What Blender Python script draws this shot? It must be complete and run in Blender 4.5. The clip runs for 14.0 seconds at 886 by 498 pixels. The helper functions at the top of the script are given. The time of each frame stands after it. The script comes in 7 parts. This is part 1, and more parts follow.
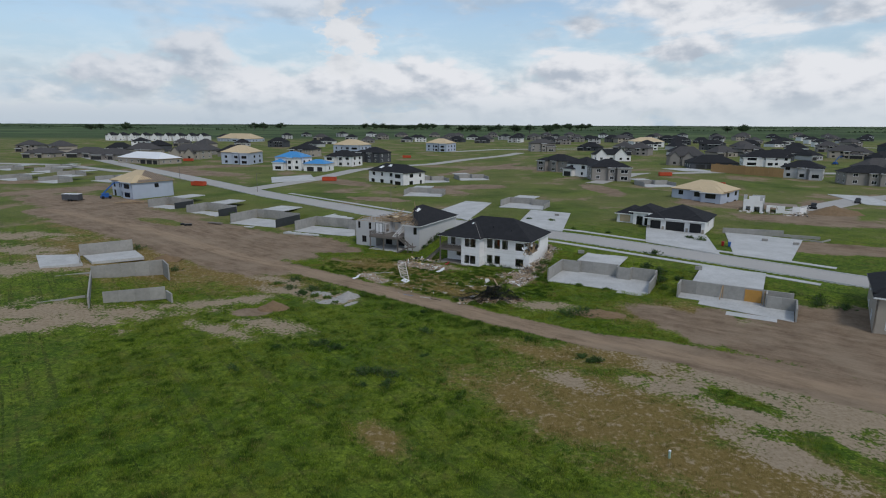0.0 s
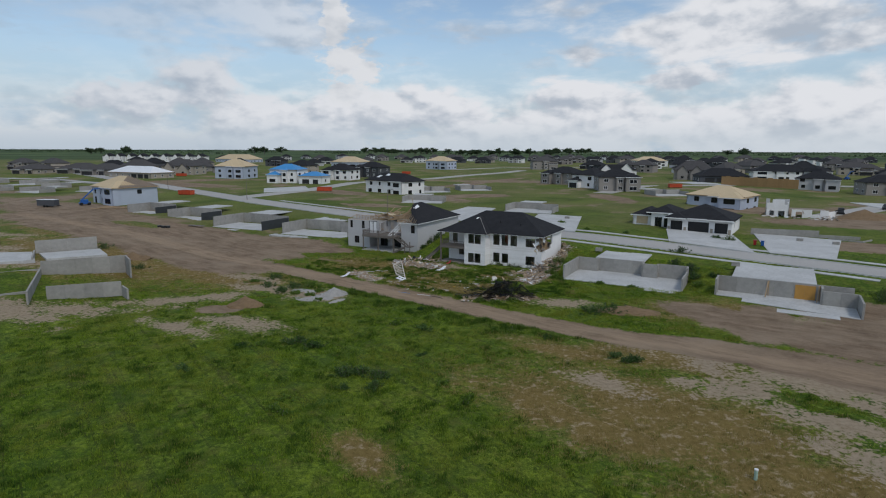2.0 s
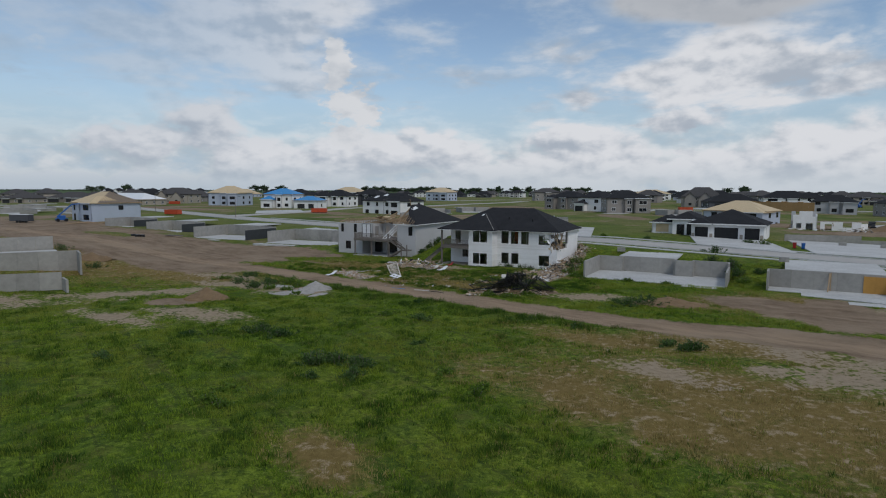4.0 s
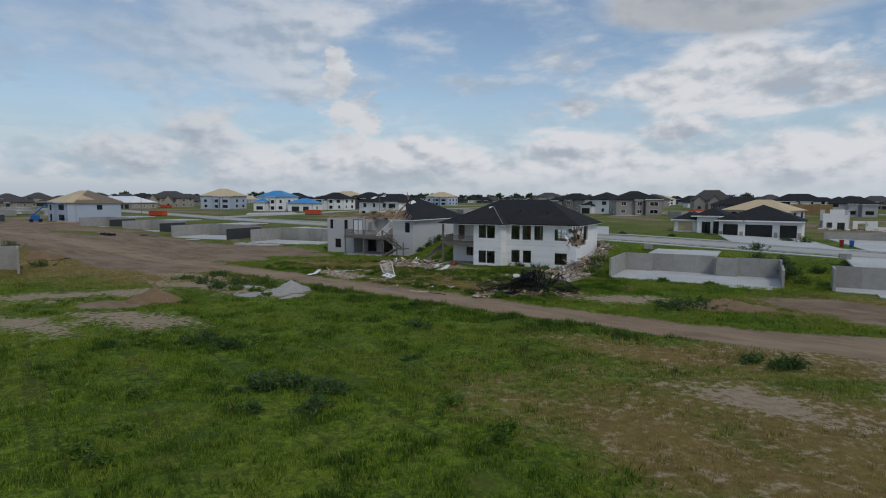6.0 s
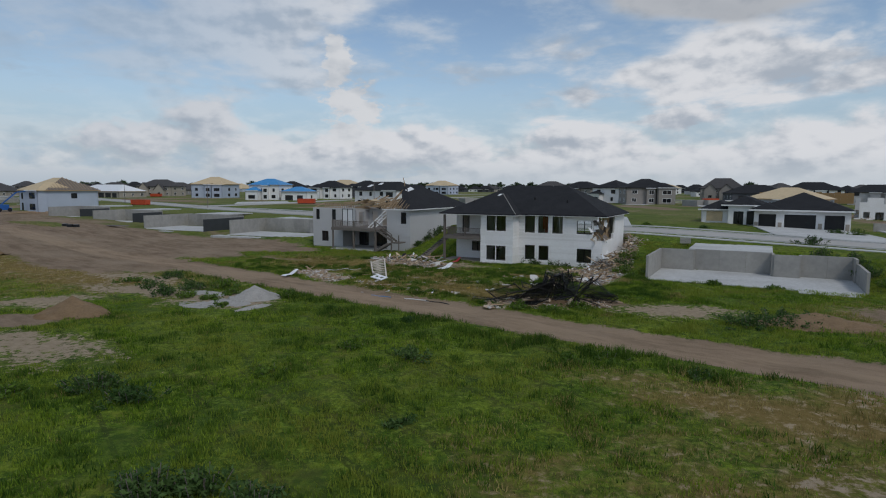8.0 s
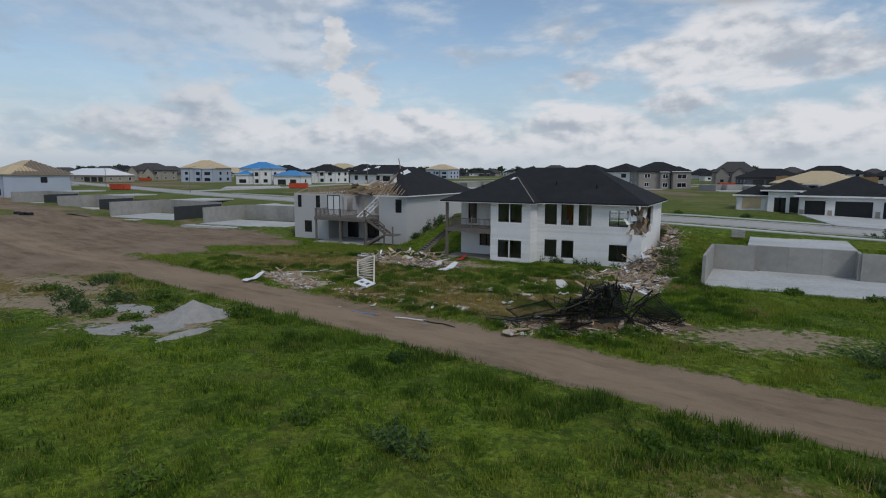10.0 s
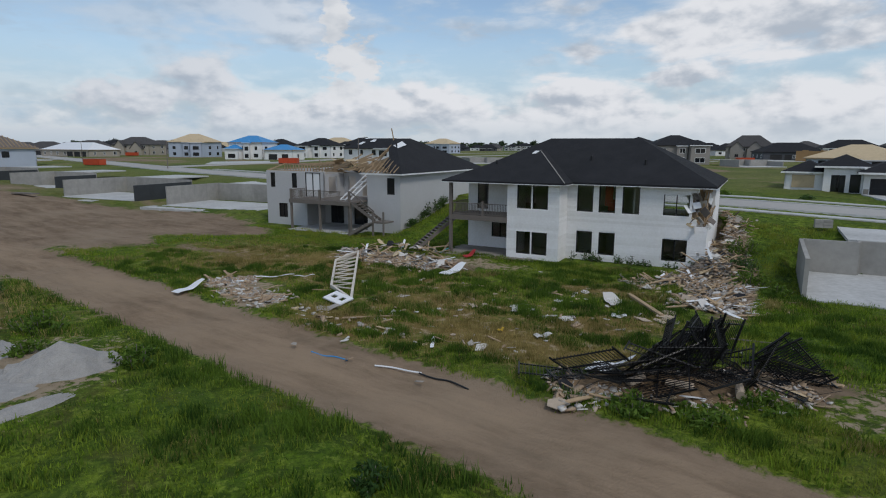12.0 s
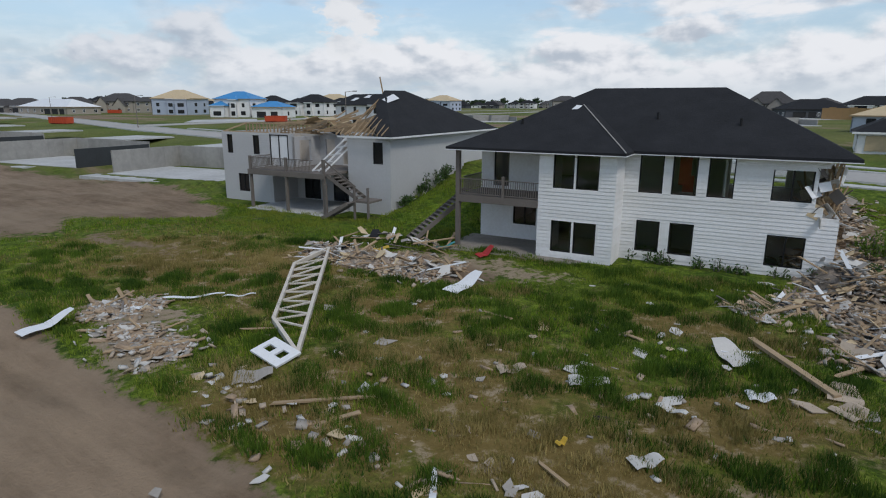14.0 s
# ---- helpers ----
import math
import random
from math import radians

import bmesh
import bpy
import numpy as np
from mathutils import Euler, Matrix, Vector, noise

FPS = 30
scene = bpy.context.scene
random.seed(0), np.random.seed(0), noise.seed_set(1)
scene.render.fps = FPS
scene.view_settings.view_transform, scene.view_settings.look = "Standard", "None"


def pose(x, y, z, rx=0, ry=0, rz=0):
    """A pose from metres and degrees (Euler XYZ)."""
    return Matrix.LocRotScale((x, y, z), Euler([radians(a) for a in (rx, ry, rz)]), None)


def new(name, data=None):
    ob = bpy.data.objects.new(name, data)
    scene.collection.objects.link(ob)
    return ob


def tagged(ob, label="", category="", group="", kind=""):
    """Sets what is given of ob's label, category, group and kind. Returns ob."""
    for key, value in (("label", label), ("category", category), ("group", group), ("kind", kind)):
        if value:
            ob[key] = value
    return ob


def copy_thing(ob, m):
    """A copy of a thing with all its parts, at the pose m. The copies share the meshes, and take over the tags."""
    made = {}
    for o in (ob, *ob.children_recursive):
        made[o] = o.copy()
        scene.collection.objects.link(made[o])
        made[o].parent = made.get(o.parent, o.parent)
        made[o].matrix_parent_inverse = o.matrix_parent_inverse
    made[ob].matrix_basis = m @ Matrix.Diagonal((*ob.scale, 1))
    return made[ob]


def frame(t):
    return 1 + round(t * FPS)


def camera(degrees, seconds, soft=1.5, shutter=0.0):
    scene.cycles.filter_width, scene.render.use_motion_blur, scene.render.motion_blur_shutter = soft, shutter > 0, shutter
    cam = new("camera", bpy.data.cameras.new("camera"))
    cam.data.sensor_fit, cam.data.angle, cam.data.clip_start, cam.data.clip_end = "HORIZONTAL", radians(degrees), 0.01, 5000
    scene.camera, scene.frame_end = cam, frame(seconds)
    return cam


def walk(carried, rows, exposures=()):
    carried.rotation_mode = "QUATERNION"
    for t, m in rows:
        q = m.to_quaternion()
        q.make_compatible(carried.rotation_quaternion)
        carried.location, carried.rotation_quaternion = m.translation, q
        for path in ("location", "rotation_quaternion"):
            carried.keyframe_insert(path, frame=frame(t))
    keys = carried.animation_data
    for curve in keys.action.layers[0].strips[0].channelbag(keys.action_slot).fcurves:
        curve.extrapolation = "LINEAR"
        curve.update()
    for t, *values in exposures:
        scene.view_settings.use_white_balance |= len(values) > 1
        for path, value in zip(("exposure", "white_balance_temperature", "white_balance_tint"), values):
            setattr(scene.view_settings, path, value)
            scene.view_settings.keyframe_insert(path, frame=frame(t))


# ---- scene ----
import collections

cam = camera(74.0, 14.0, soft=1.1)
ROLL = -0.22
# seconds, x, y, z, yaw, pitch
PATH = [
    (0.0, 0.747, -6.874, 28.961, 0.155, -12.206),
    (0.5, 0.711, -3.880, 27.310, 0.158, -11.826),
    (1.0, 0.673, -0.884, 25.391, 0.161, -11.266),
    (1.5, 0.634, 2.113, 23.262, 0.164, -10.547),
    (2.0, 0.593, 5.110, 20.979, 0.167, -9.688),
    (2.5, 0.551, 8.106, 18.597, 0.170, -8.711),
    (3.0, 0.507, 11.100, 16.175, 0.173, -7.634),
    (3.5, 0.460, 14.091, 13.966, 0.176, -6.588),
    (4.0, 0.412, 17.080, 12.195, 0.179, -5.725),
    (4.5, 0.364, 20.067, 10.873, 0.182, -5.098),
    (5.0, 0.316, 23.053, 10.009, 0.185, -4.761),
    (5.5, 0.268, 26.040, 9.613, 0.188, -4.768),
    (6.0, 0.216, 29.046, 9.467, 0.191, -4.974),
    (6.5, 0.162, 32.085, 9.342, 0.194, -5.199),
    (7.0, 0.108, 35.149, 9.232, 0.197, -5.445),
    (7.5, 0.051, 38.229, 9.131, 0.200, -5.713),
    (8.0, -0.007, 41.315, 9.031, 0.203, -6.007),
    (8.5, -0.069, 44.399, 8.946, 0.206, -6.325),
    (9.0, -0.131, 47.483, 8.885, 0.209, -6.675),
    (9.5, -0.193, 50.570, 8.841, 0.212, -7.069),
    (10.0, -0.255, 53.664, 8.803, 0.215, -7.519),
    (10.5, -0.317, 56.768, 8.763, 0.218, -8.037),
    (11.0, -0.384, 59.942, 8.709, 0.221, -8.609),
    (11.5, -0.452, 63.219, 8.639, 0.224, -9.230),
    (12.0, -0.521, 66.567, 8.561, 0.227, -9.923),
    (12.5, -0.592, 69.951, 8.479, 0.230, -10.712),
    (13.0, -0.664, 73.338, 8.401, 0.233, -11.619),
    (13.5, -0.737, 76.694, 8.335, 0.236, -12.670),
    (14.0, -0.812, 79.985, 8.285, 0.239, -13.888),
]
walk(cam, [(t, pose(x, y, z, 90 + pitch, ROLL, yaw)) for t, x, y, z, yaw, pitch in PATH],
     [(0, -0.02), (3, -0.15), (5.5, -0.25), (8, -0.25), (11, -0.14), (12.5, -0.04), (14, 0.04)])

# ---- world, sun, exposure ----
SUN_EL, SUN_AZ = 52.0, 150.0          # degrees; azimuth clockwise from +y
world = bpy.data.worlds.new("sky")
scene.world = world
world.use_nodes = True
scene.view_settings.exposure = 0.0


def build_sky():
    nt = world.node_tree
    nt.nodes.clear()
    N = nt.nodes.new
    ln = nt.links.new

    def math_node(op, a, b=None, c=None, clamp=False):
        n = N("ShaderNodeMath")
        n.operation, n.use_clamp = op, clamp
        for i, v in enumerate((a, b, c)):
            if v is None:
                continue
            if isinstance(v, (int, float)):
                n.inputs[i].default_value = v
            else:
                ln(v, n.inputs[i])
        return n.outputs[0]

    def ramp(v, a, b, lo=0.0, hi=1.0):
        n = N("ShaderNodeMapRange")
        n.interpolation_type = "SMOOTHSTEP"
        ln(v, n.inputs[0])
        for i, q in enumerate((a, b, lo, hi)):
            n.inputs[i + 1].default_value = q
        return n.outputs[0]

    def mixc(f, a, b):
        n = N("ShaderNodeMix")
        n.data_type = "RGBA"
        if isinstance(f, (int, float)):
            n.inputs[0].default_value = f
        else:
            ln(f, n.inputs[0])
        for i, v in ((6, a), (7, b)):
            if isinstance(v, tuple):
                n.inputs[i].default_value = (*v, 1)
            else:
                ln(v, n.inputs[i])
        return n.outputs[2]

    def noise_node(vec, scale, detail, rough=0.55, dist=0.0):
        n = N("ShaderNodeTexNoise")
        ln(vec, n.inputs["Vector"])
        n.inputs["Scale"].default_value, n.inputs["Detail"].default_value = scale, detail
        n.inputs["Roughness"].default_value, n.inputs["Distortion"].default_value = rough, dist
        return n.outputs[0]

    sky = N("ShaderNodeTexSky")
    sky.sky_type, sky.sun_disc = "NISHITA", False
    sky.sun_elevation, sky.sun_rotation = radians(SUN_EL), radians(SUN_AZ)
    sky.air_density, sky.dust_density = 1.0, 0.3
    tc = N("ShaderNodeTexCoord")
    sep = N("ShaderNodeSeparateXYZ")
    ln(tc.outputs["Generated"], sep.inputs[0])
    dx, dy, dz = sep.outputs
    up = math_node("MAXIMUM", dz, 0.0)
    # a flat cloud layer, seen in perspective
    k = math_node("DIVIDE", 1.0, math_node("ADD", up, 0.16))
    comb = N("ShaderNodeCombineXYZ")
    ln(math_node("MULTIPLY", dx, k), comb.inputs[0])
    ln(math_node("MULTIPLY", dy, k), comb.inputs[1])
    ln(math_node("MULTIPLY", up, 2.5), comb.inputs[2])
    layer = noise_node(comb.outputs[0], 1.15, 9, 0.55, 0.15)
    layer2 = noise_node(comb.outputs[0], 3.1, 8, 0.6)
    # heaped clouds above the horizon
    heap_vec = N("ShaderNodeMapping")
    ln(tc.outputs["Generated"], heap_vec.inputs[0])
    heap_vec.inputs["Location"].default_value = (1.7, 0.4, 0.05)
    heap_vec.inputs["Scale"].default_value = (1, 1, 1.9)
    heap = noise_node(heap_vec.outputs[0], 6.2, 9, 0.50)
    lifted = N("ShaderNodeVectorMath")
    lifted.operation = "ADD"
    ln(heap_vec.outputs[0], lifted.inputs[0])
    lifted.inputs[1].default_value = (0.010, 0.0, 0.022)
    heap_up = noise_node(lifted.outputs[0], 6.2, 6, 0.5)
    shade = math_node("SUBTRACT", heap, heap_up)
    # one tall tower cloud, and the blue gap beside it
    def blob(x, z, rx, rz):
        a = math_node("POWER", math_node("DIVIDE", math_node("SUBTRACT", dx, x), rx), 2)
        b = math_node("POWER", math_node("DIVIDE", math_node("SUBTRACT", dz, z), rz), 2)
        g = math_node("SUBTRACT", 1.0, math_node("ADD", a, b))
        front = math_node("GREATER_THAN", dy, 0.0)
        return math_node("MULTIPLY", math_node("MAXIMUM", g, -1.0), front)
    tower = math_node("MAXIMUM", blob(-0.176, 0.182, 0.030, 0.055), blob(-0.15, 0.115, 0.065, 0.065))
    rough_edge = math_node("MULTIPLY", math_node("SUBTRACT", noise_node(heap_vec.outputs[0], 15.0, 9, 0.6), 0.5), 4.2)
    tower = ramp(math_node("ADD", tower, rough_edge), 0.0, 0.7)
    bank = ramp(math_node("ADD", blob(0.42, 0.285, 0.28, 0.055), math_node("MULTIPLY", math_node("SUBTRACT", layer, 0.5), 2.2)), 0.1, 0.7)
    low = ramp(up, 0.02, 0.23, 0.17, -0.12)
    heap_mask = ramp(math_node("ADD", heap, low), 0.47, 0.63)
    high_thr = ramp(up, 0.10, 0.30, 0.0, 0.015)
    high_mask = math_node("MULTIPLY", ramp(math_node("ADD", layer, high_thr), 0.43, 0.60, 0.0, 1.0), ramp(dx, -0.62, 0.05, 0.62, 1.0))
    wisp = ramp(layer2, 0.42, 0.72, 0.0, 0.65)
    mask = math_node("MAXIMUM", math_node("MAXIMUM", heap_mask, high_mask), math_node("MAXIMUM", wisp, math_node("MAXIMUM", tower, bank)))
    # cloud colours: bright tops, blue-grey bases
    grey = ramp(shade, -0.10, 0.05)
    cloud = mixc(grey, (0.55, 0.62, 0.72), (0.97, 0.99, 1.04))
    dark_high = math_node("MULTIPLY", ramp(layer, 0.50, 0.66), math_node("MULTIPLY", ramp(up, 0.20, 0.32), ramp(dx, 0.0, 0.3)))
    cloud = mixc(math_node("MULTIPLY", dark_high, 0.75), cloud, (0.40, 0.45, 0.52))
    cloud = mixc(math_node("MULTIPLY", bank, 0.65), cloud, (0.44, 0.48, 0.54))
    cloud = mixc(math_node("MULTIPLY", tower, 0.45), cloud, (0.92, 0.94, 0.97))
    haze = ramp(up, 0.0, 0.06, 0.8, 0.0)
    cloud = mixc(haze, cloud, mixc(ramp(dx, -0.5, 0.4), (0.55, 0.66, 0.77), (0.72, 0.80, 0.88)))
    cloud = mixc(math_node("MULTIPLY", ramp(dx, -0.65, 0.0, 0.42, 0.0), ramp(up, 0.02, 0.12)), cloud, (0.42, 0.54, 0.68))
    veil = ramp(up, 0.03, 0.21, 0.95, 0.0)
    cloud = mixc(mask, (0.50, 0.66, 0.83), cloud)
    back_sky, back_cloud, mixer = N("ShaderNodeBackground"), N("ShaderNodeBackground"), N("ShaderNodeMixShader")
    ln(sky.outputs[0], back_sky.inputs[0])
    back_sky.inputs[1].default_value = 0.125
    ln(cloud, back_cloud.inputs[0])
    back_cloud.inputs[1].default_value = 0.81
    ln(math_node("MAXIMUM", math_node("MAXIMUM", mask, haze), veil), mixer.inputs[0])
    ln(back_sky.outputs[0], mixer.inputs[1])
    ln(back_cloud.outputs[0], mixer.inputs[2])
    out = N("ShaderNodeOutputWorld")
    ln(mixer.outputs[0], out.inputs[0])


build_sky()
sun_data = bpy.data.lights.new("sun", "SUN")
sun_data.energy, sun_data.angle, sun_data.color = 1.3, radians(12), (1.0, 0.96, 0.90)
sun = new("sun", sun_data)
sun.matrix_world = pose(0, 0, 200, 90 - SUN_EL, 0, 180 - SUN_AZ)

# ---- materials ----


def mat(name, col, rough=0.8, var=0.18, coarse=0.6, fine=9.0, bump=0.15, metal=0.0, spec=0.3, rand=0.0, stain=None):
    """Colour with variation at two scales, fine relief, and an even spread between objects (rand)."""
    m = bpy.data.materials.new(name)
    m.use_nodes = True
    nt = m.node_tree
    b = nt.nodes["Principled BSDF"]
    b.inputs["Roughness"].default_value, b.inputs["Metallic"].default_value = rough, metal
    b.inputs["Specular IOR Level"].default_value = spec
    geo = nt.nodes.new("ShaderNodeNewGeometry")
    n1, n2 = nt.nodes.new("ShaderNodeTexNoise"), nt.nodes.new("ShaderNodeTexNoise")
    for n, s, d in ((n1, coarse, 5), (n2, fine, 6)):
        nt.links.new(geo.outputs["Position"], n.inputs["Vector"])
        n.inputs["Scale"].default_value, n.inputs["Detail"].default_value = s, d
        n.inputs["Roughness"].default_value = 0.62
    mul = nt.nodes.new("ShaderNodeMath")
    mul.operation = "ADD"
    nt.links.new(n1.outputs[0], mul.inputs[0])
    nt.links.new(n2.outputs[0], mul.inputs[1])
    last = mul.outputs[0]
    if rand:
        info = nt.nodes.new("ShaderNodeObjectInfo")
        r = nt.nodes.new("ShaderNodeMath")
        r.operation = "MULTIPLY_ADD"
        nt.links.new(info.outputs["Random"], r.inputs[0])
        r.inputs[1].default_value = rand
        nt.links.new(last, r.inputs[2])
        last = r.outputs[0]
    mr = nt.nodes.new("ShaderNodeMapRange")
    nt.links.new(last, mr.inputs[0])
    mr.inputs[1].default_value, mr.inputs[2].default_value = 0.65, 1.35 + rand
    mix = nt.nodes.new("ShaderNodeMix")
    mix.data_type = "RGBA"
    nt.links.new(mr.outputs[0], mix.inputs[0])
    mix.inputs[6].default_value = (*[c * (1 - var) for c in (stain or col)], 1)
    mix.inputs[7].default_value = (*[min(1, c * (1 + var)) for c in col], 1)
    nt.links.new(mix.outputs[2], b.inputs["Base Color"])
    if bump:
        bp = nt.nodes.new("ShaderNodeBump")
        bp.inputs["Strength"].default_value, bp.inputs["Distance"].default_value = bump, 0.05
        nt.links.new(n2.outputs[0], bp.inputs["Height"])
        nt.links.new(bp.outputs[0], b.inputs["Normal"])
    return m


def glass_mat():
    m = bpy.data.materials.new("window_glass")
    m.use_nodes = True
    b = m.node_tree.nodes["Principled BSDF"]
    b.inputs["Base Color"].default_value = (0.8, 0.85, 0.86, 1)
    b.inputs["Roughness"].default_value, b.inputs["IOR"].default_value = 0.03, 1.5
    b.inputs["Transmission Weight"].default_value = 1.0
    return m


def far_glass_mat():
    m = bpy.data.materials.new("dark_window_glass")
    m.use_nodes = True
    b = m.node_tree.nodes["Principled BSDF"]
    b.inputs["Base Color"].default_value = (0.012, 0.014, 0.017, 1)
    b.inputs["Roughness"].default_value = 0.12
    return m


WHITE = mat("white_siding_paint", (0.80, 0.80, 0.81), 0.6, 0.05, 0.35, 6, 0.05, stain=(0.74, 0.73, 0.71))
BOARDW = mat("white_siding_board_paint", (0.80, 0.80, 0.81), 0.6, 0.05, 0.5, 6, 0.06, stain=(0.66, 0.655, 0.64), rand=0.5)
GREYW = mat("pale_grey_siding_paint", (0.47, 0.47, 0.475), 0.65, 0.06, 0.35, 6, 0.05)
STUCCO = mat("tan_render", (0.36, 0.32, 0.27), 0.85, 0.08, 0.5, 12, 0.2)
TAUPE = mat("taupe_siding", (0.27, 0.25, 0.23), 0.75, 0.08, 0.5, 10, 0.1)
DARKGREY = mat("charcoal_siding", (0.07, 0.075, 0.085), 0.7, 0.1, 0.5, 10, 0.1)
WRAP = mat("pale_blue_sheathing", (0.41, 0.46, 0.55), 0.7, 0.06, 0.3, 4, 0.03)
SHINGLE = mat("charcoal_shingles", (0.024, 0.025, 0.028), 0.92, 0.30, 0.8, 14, 0.6, spec=0.15)
SHINGLE_B = mat("brown_grey_shingles", (0.075, 0.072, 0.072), 0.92, 0.2, 0.8, 14, 0.5, spec=0.15)
BLACK = mat("black_frame", (0.012, 0.012, 0.013), 0.45, 0.1, 1, 10, 0.03)
GLASS, FARGLASS = glass_mat(), far_glass_mat()
WOOD = mat("weathered_lumber", (0.36, 0.26, 0.16), 0.8, 0.2, 1.2, 16, 0.2, rand=0.5)
WOODGREY = mat("grey_weathered_wood", (0.16, 0.14, 0.125), 0.85, 0.2, 1.2, 16, 0.2, rand=0.3)
OSB = mat("strand_board", (0.52, 0.41, 0.26), 0.8, 0.15, 1.5, 12, 0.1, rand=0.2)
CONC = mat("poured_concrete", (0.34, 0.33, 0.305), 0.85, 0.12, 0.35, 1.6, 0.08, stain=(0.245, 0.24, 0.225), rand=0.3)
SLAB = mat("pale_concrete_slab", (0.50, 0.505, 0.50), 0.8, 0.10, 0.25, 3, 0.08, stain=(0.37, 0.37, 0.36))
ROADC = mat("street_concrete", (0.37, 0.355, 0.335), 0.85, 0.10, 0.12, 3, 0.08)
DARKCOAT = mat("black_damp_proofing", (0.045, 0.05, 0.055), 0.7, 0.15, 0.5, 6, 0.1)
INNER = mat("bare_plasterboard", (0.50, 0.47, 0.43), 0.9, 0.1, 0.6, 8, 0.05)
FLOORIN = mat("dusty_subfloor", (0.24, 0.20, 0.16), 0.9, 0.2, 0.8, 8, 0.1)
TARP = mat("blue_tarpaulin", (0.045, 0.24, 0.52), 0.5, 0.15, 0.6, 5, 0.3)
TEAL = mat("green_roof_wrap", (0.20, 0.42, 0.38), 0.6, 0.1, 0.6, 5, 0.1)
ORANGE = mat("orange_steel_paint", (0.48, 0.075, 0.03), 0.55, 0.15, 0.8, 8, 0.05)
METALW = mat("white_sheet_metal", (0.72, 0.73, 0.74), 0.4, 0.08, 0.8, 8, 0.1)
DOORIN = mat("garage_interior_dark", (0.03, 0.03, 0.032), 0.7, 0.2, 0.6, 4, 0.05)
BLUEP = mat("blue_machine_paint", (0.02, 0.10, 0.33), 0.5, 0.15, 1, 8, 0.05)

# ---- mesh helpers ----


def thing(name, label, category, at=None, group="", kind=""):
    e = new(name)
    e.empty_display_size = 0.3
    if at is not None:
        e.matrix_world = at
    return tagged(e, label, category, group, kind)


def finish(bm, name, material, smooth=False):
    bmesh.ops.recalc_face_normals(bm, faces=bm.faces)
    me = bpy.data.meshes.new(name)
    bm.to_mesh(me)
    bm.free()
    for m in (material if isinstance(material, (list, tuple)) else [material]):
        me.materials.append(m)
    if smooth:
        me.polygons.foreach_set("use_smooth", [True] * len(me.polygons))
    return me


def part(name, bm, material, parent, label=""):
    ob = new(name, finish(bm, name, material))
    if parent is not None:
        ob.parent = parent
    return tagged(ob, label) if label else ob


def box(bm, x0, x1, y0, y1, z0, z1, mi=0, m=None):
    vs = [Vector((x, y, z)) for z in (z0, z1) for x, y in ((x0, y0), (x1, y0), (x1, y1), (x0, y1))]
    if m is not None:
        vs = [m @ v for v in vs]
    v = [bm.verts.new(p) for p in vs]
    for f in ((3, 2, 1, 0), (4, 5, 6, 7), (0, 1, 5, 4), (1, 2, 6, 5), (2, 3, 7, 6), (3, 0, 4, 7)):
        bm.faces.new([v[i] for i in f]).material_index = mi


def boxes(*rows):
    bm = bmesh.new()
    for r in rows:
        box(bm, *r)
    return bm


def beam(bm, a, b, w, h, mi=0):
    """A bar of section w x h from a to b."""
    a, b = Vector(a), Vector(b)
    d = b - a
    m = Matrix.Translation(a) @ d.to_track_quat("X", "Z").to_matrix().to_4x4()
    box(bm, 0, d.length, -w / 2, w / 2, -h / 2, h / 2, mi, m)


def poly(bm, pts, mi=0):
    f = bm.faces.new([bm.verts.new(p) for p in pts])
    f.material_index = mi
    return f


def slab(bm, pts, t, mi=0):
    """A slab of thickness t under the polygon pts (top face)."""
    top = [bm.verts.new(p) for p in pts]
    bot = [bm.verts.new((p[0], p[1], p[2] - t)) for p in pts]
    bm.faces.new(top).material_index = mi
    bm.faces.new(bot[::-1]).material_index = mi
    n = len(pts)
    for i in range(n):
        bm.faces.new([top[i], bot[i], bot[(i + 1) % n], top[(i + 1) % n]]).material_index = mi


def wall_bm(L, H, t, holes=(), z0=0.0, course=0.0, lap=0.022):
    """A wall along +x, its outside at y=0 and its inside at y=t, with openings (x0, x1, z0, z1). course: height of lapped boards."""
    bm = bmesh.new()
    xs = sorted({0.0, L, *[h[0] for h in holes], *[h[1] for h in holes]})
    zs = sorted({z0, H, *[h[2] for h in holes], *[h[3] for h in holes]})
    for i in range(len(xs) - 1):
        run = None
        for j in range(len(zs) - 1):
            cx, cz = (xs[i] + xs[i + 1]) / 2, (zs[j] + zs[j + 1]) / 2
            solid = not any(h[0] < cx < h[1] and h[2] < cz < h[3] for h in holes)
            if solid:
                run = (run[0] if run else zs[j], zs[j + 1])
            if run and (not solid or j == len(zs) - 2):
                box(bm, xs[i], xs[i + 1], 0, t, *run)
                if course:
                    z = z0 + math.floor((run[0] - z0) / course) * course
                    while z < run[1] - 1e-4:
                        a, b = max(z, run[0]), min(z + course, run[1])
                        p = [(a, -lap * (1 - (a - z) / course) - 0.004), (b, -lap * (1 - (b - z) / course) - 0.004)]
                        v = [bm.verts.new((x, y, zz)) for x in (xs[i], xs[i + 1]) for zz, y in ((p[0][0], 0), p[0], p[1], (p[1][0], 0))]
                        bm.faces.new((v[1], v[5], v[6], v[2]))
                        bm.faces.new((v[0], v[4], v[5], v[1]))
                        bm.faces.new((v[0], v[1], v[2], v[3]))
                        bm.faces.new((v[7], v[6], v[5], v[4]))
                        z += course
                run = None
    return bm


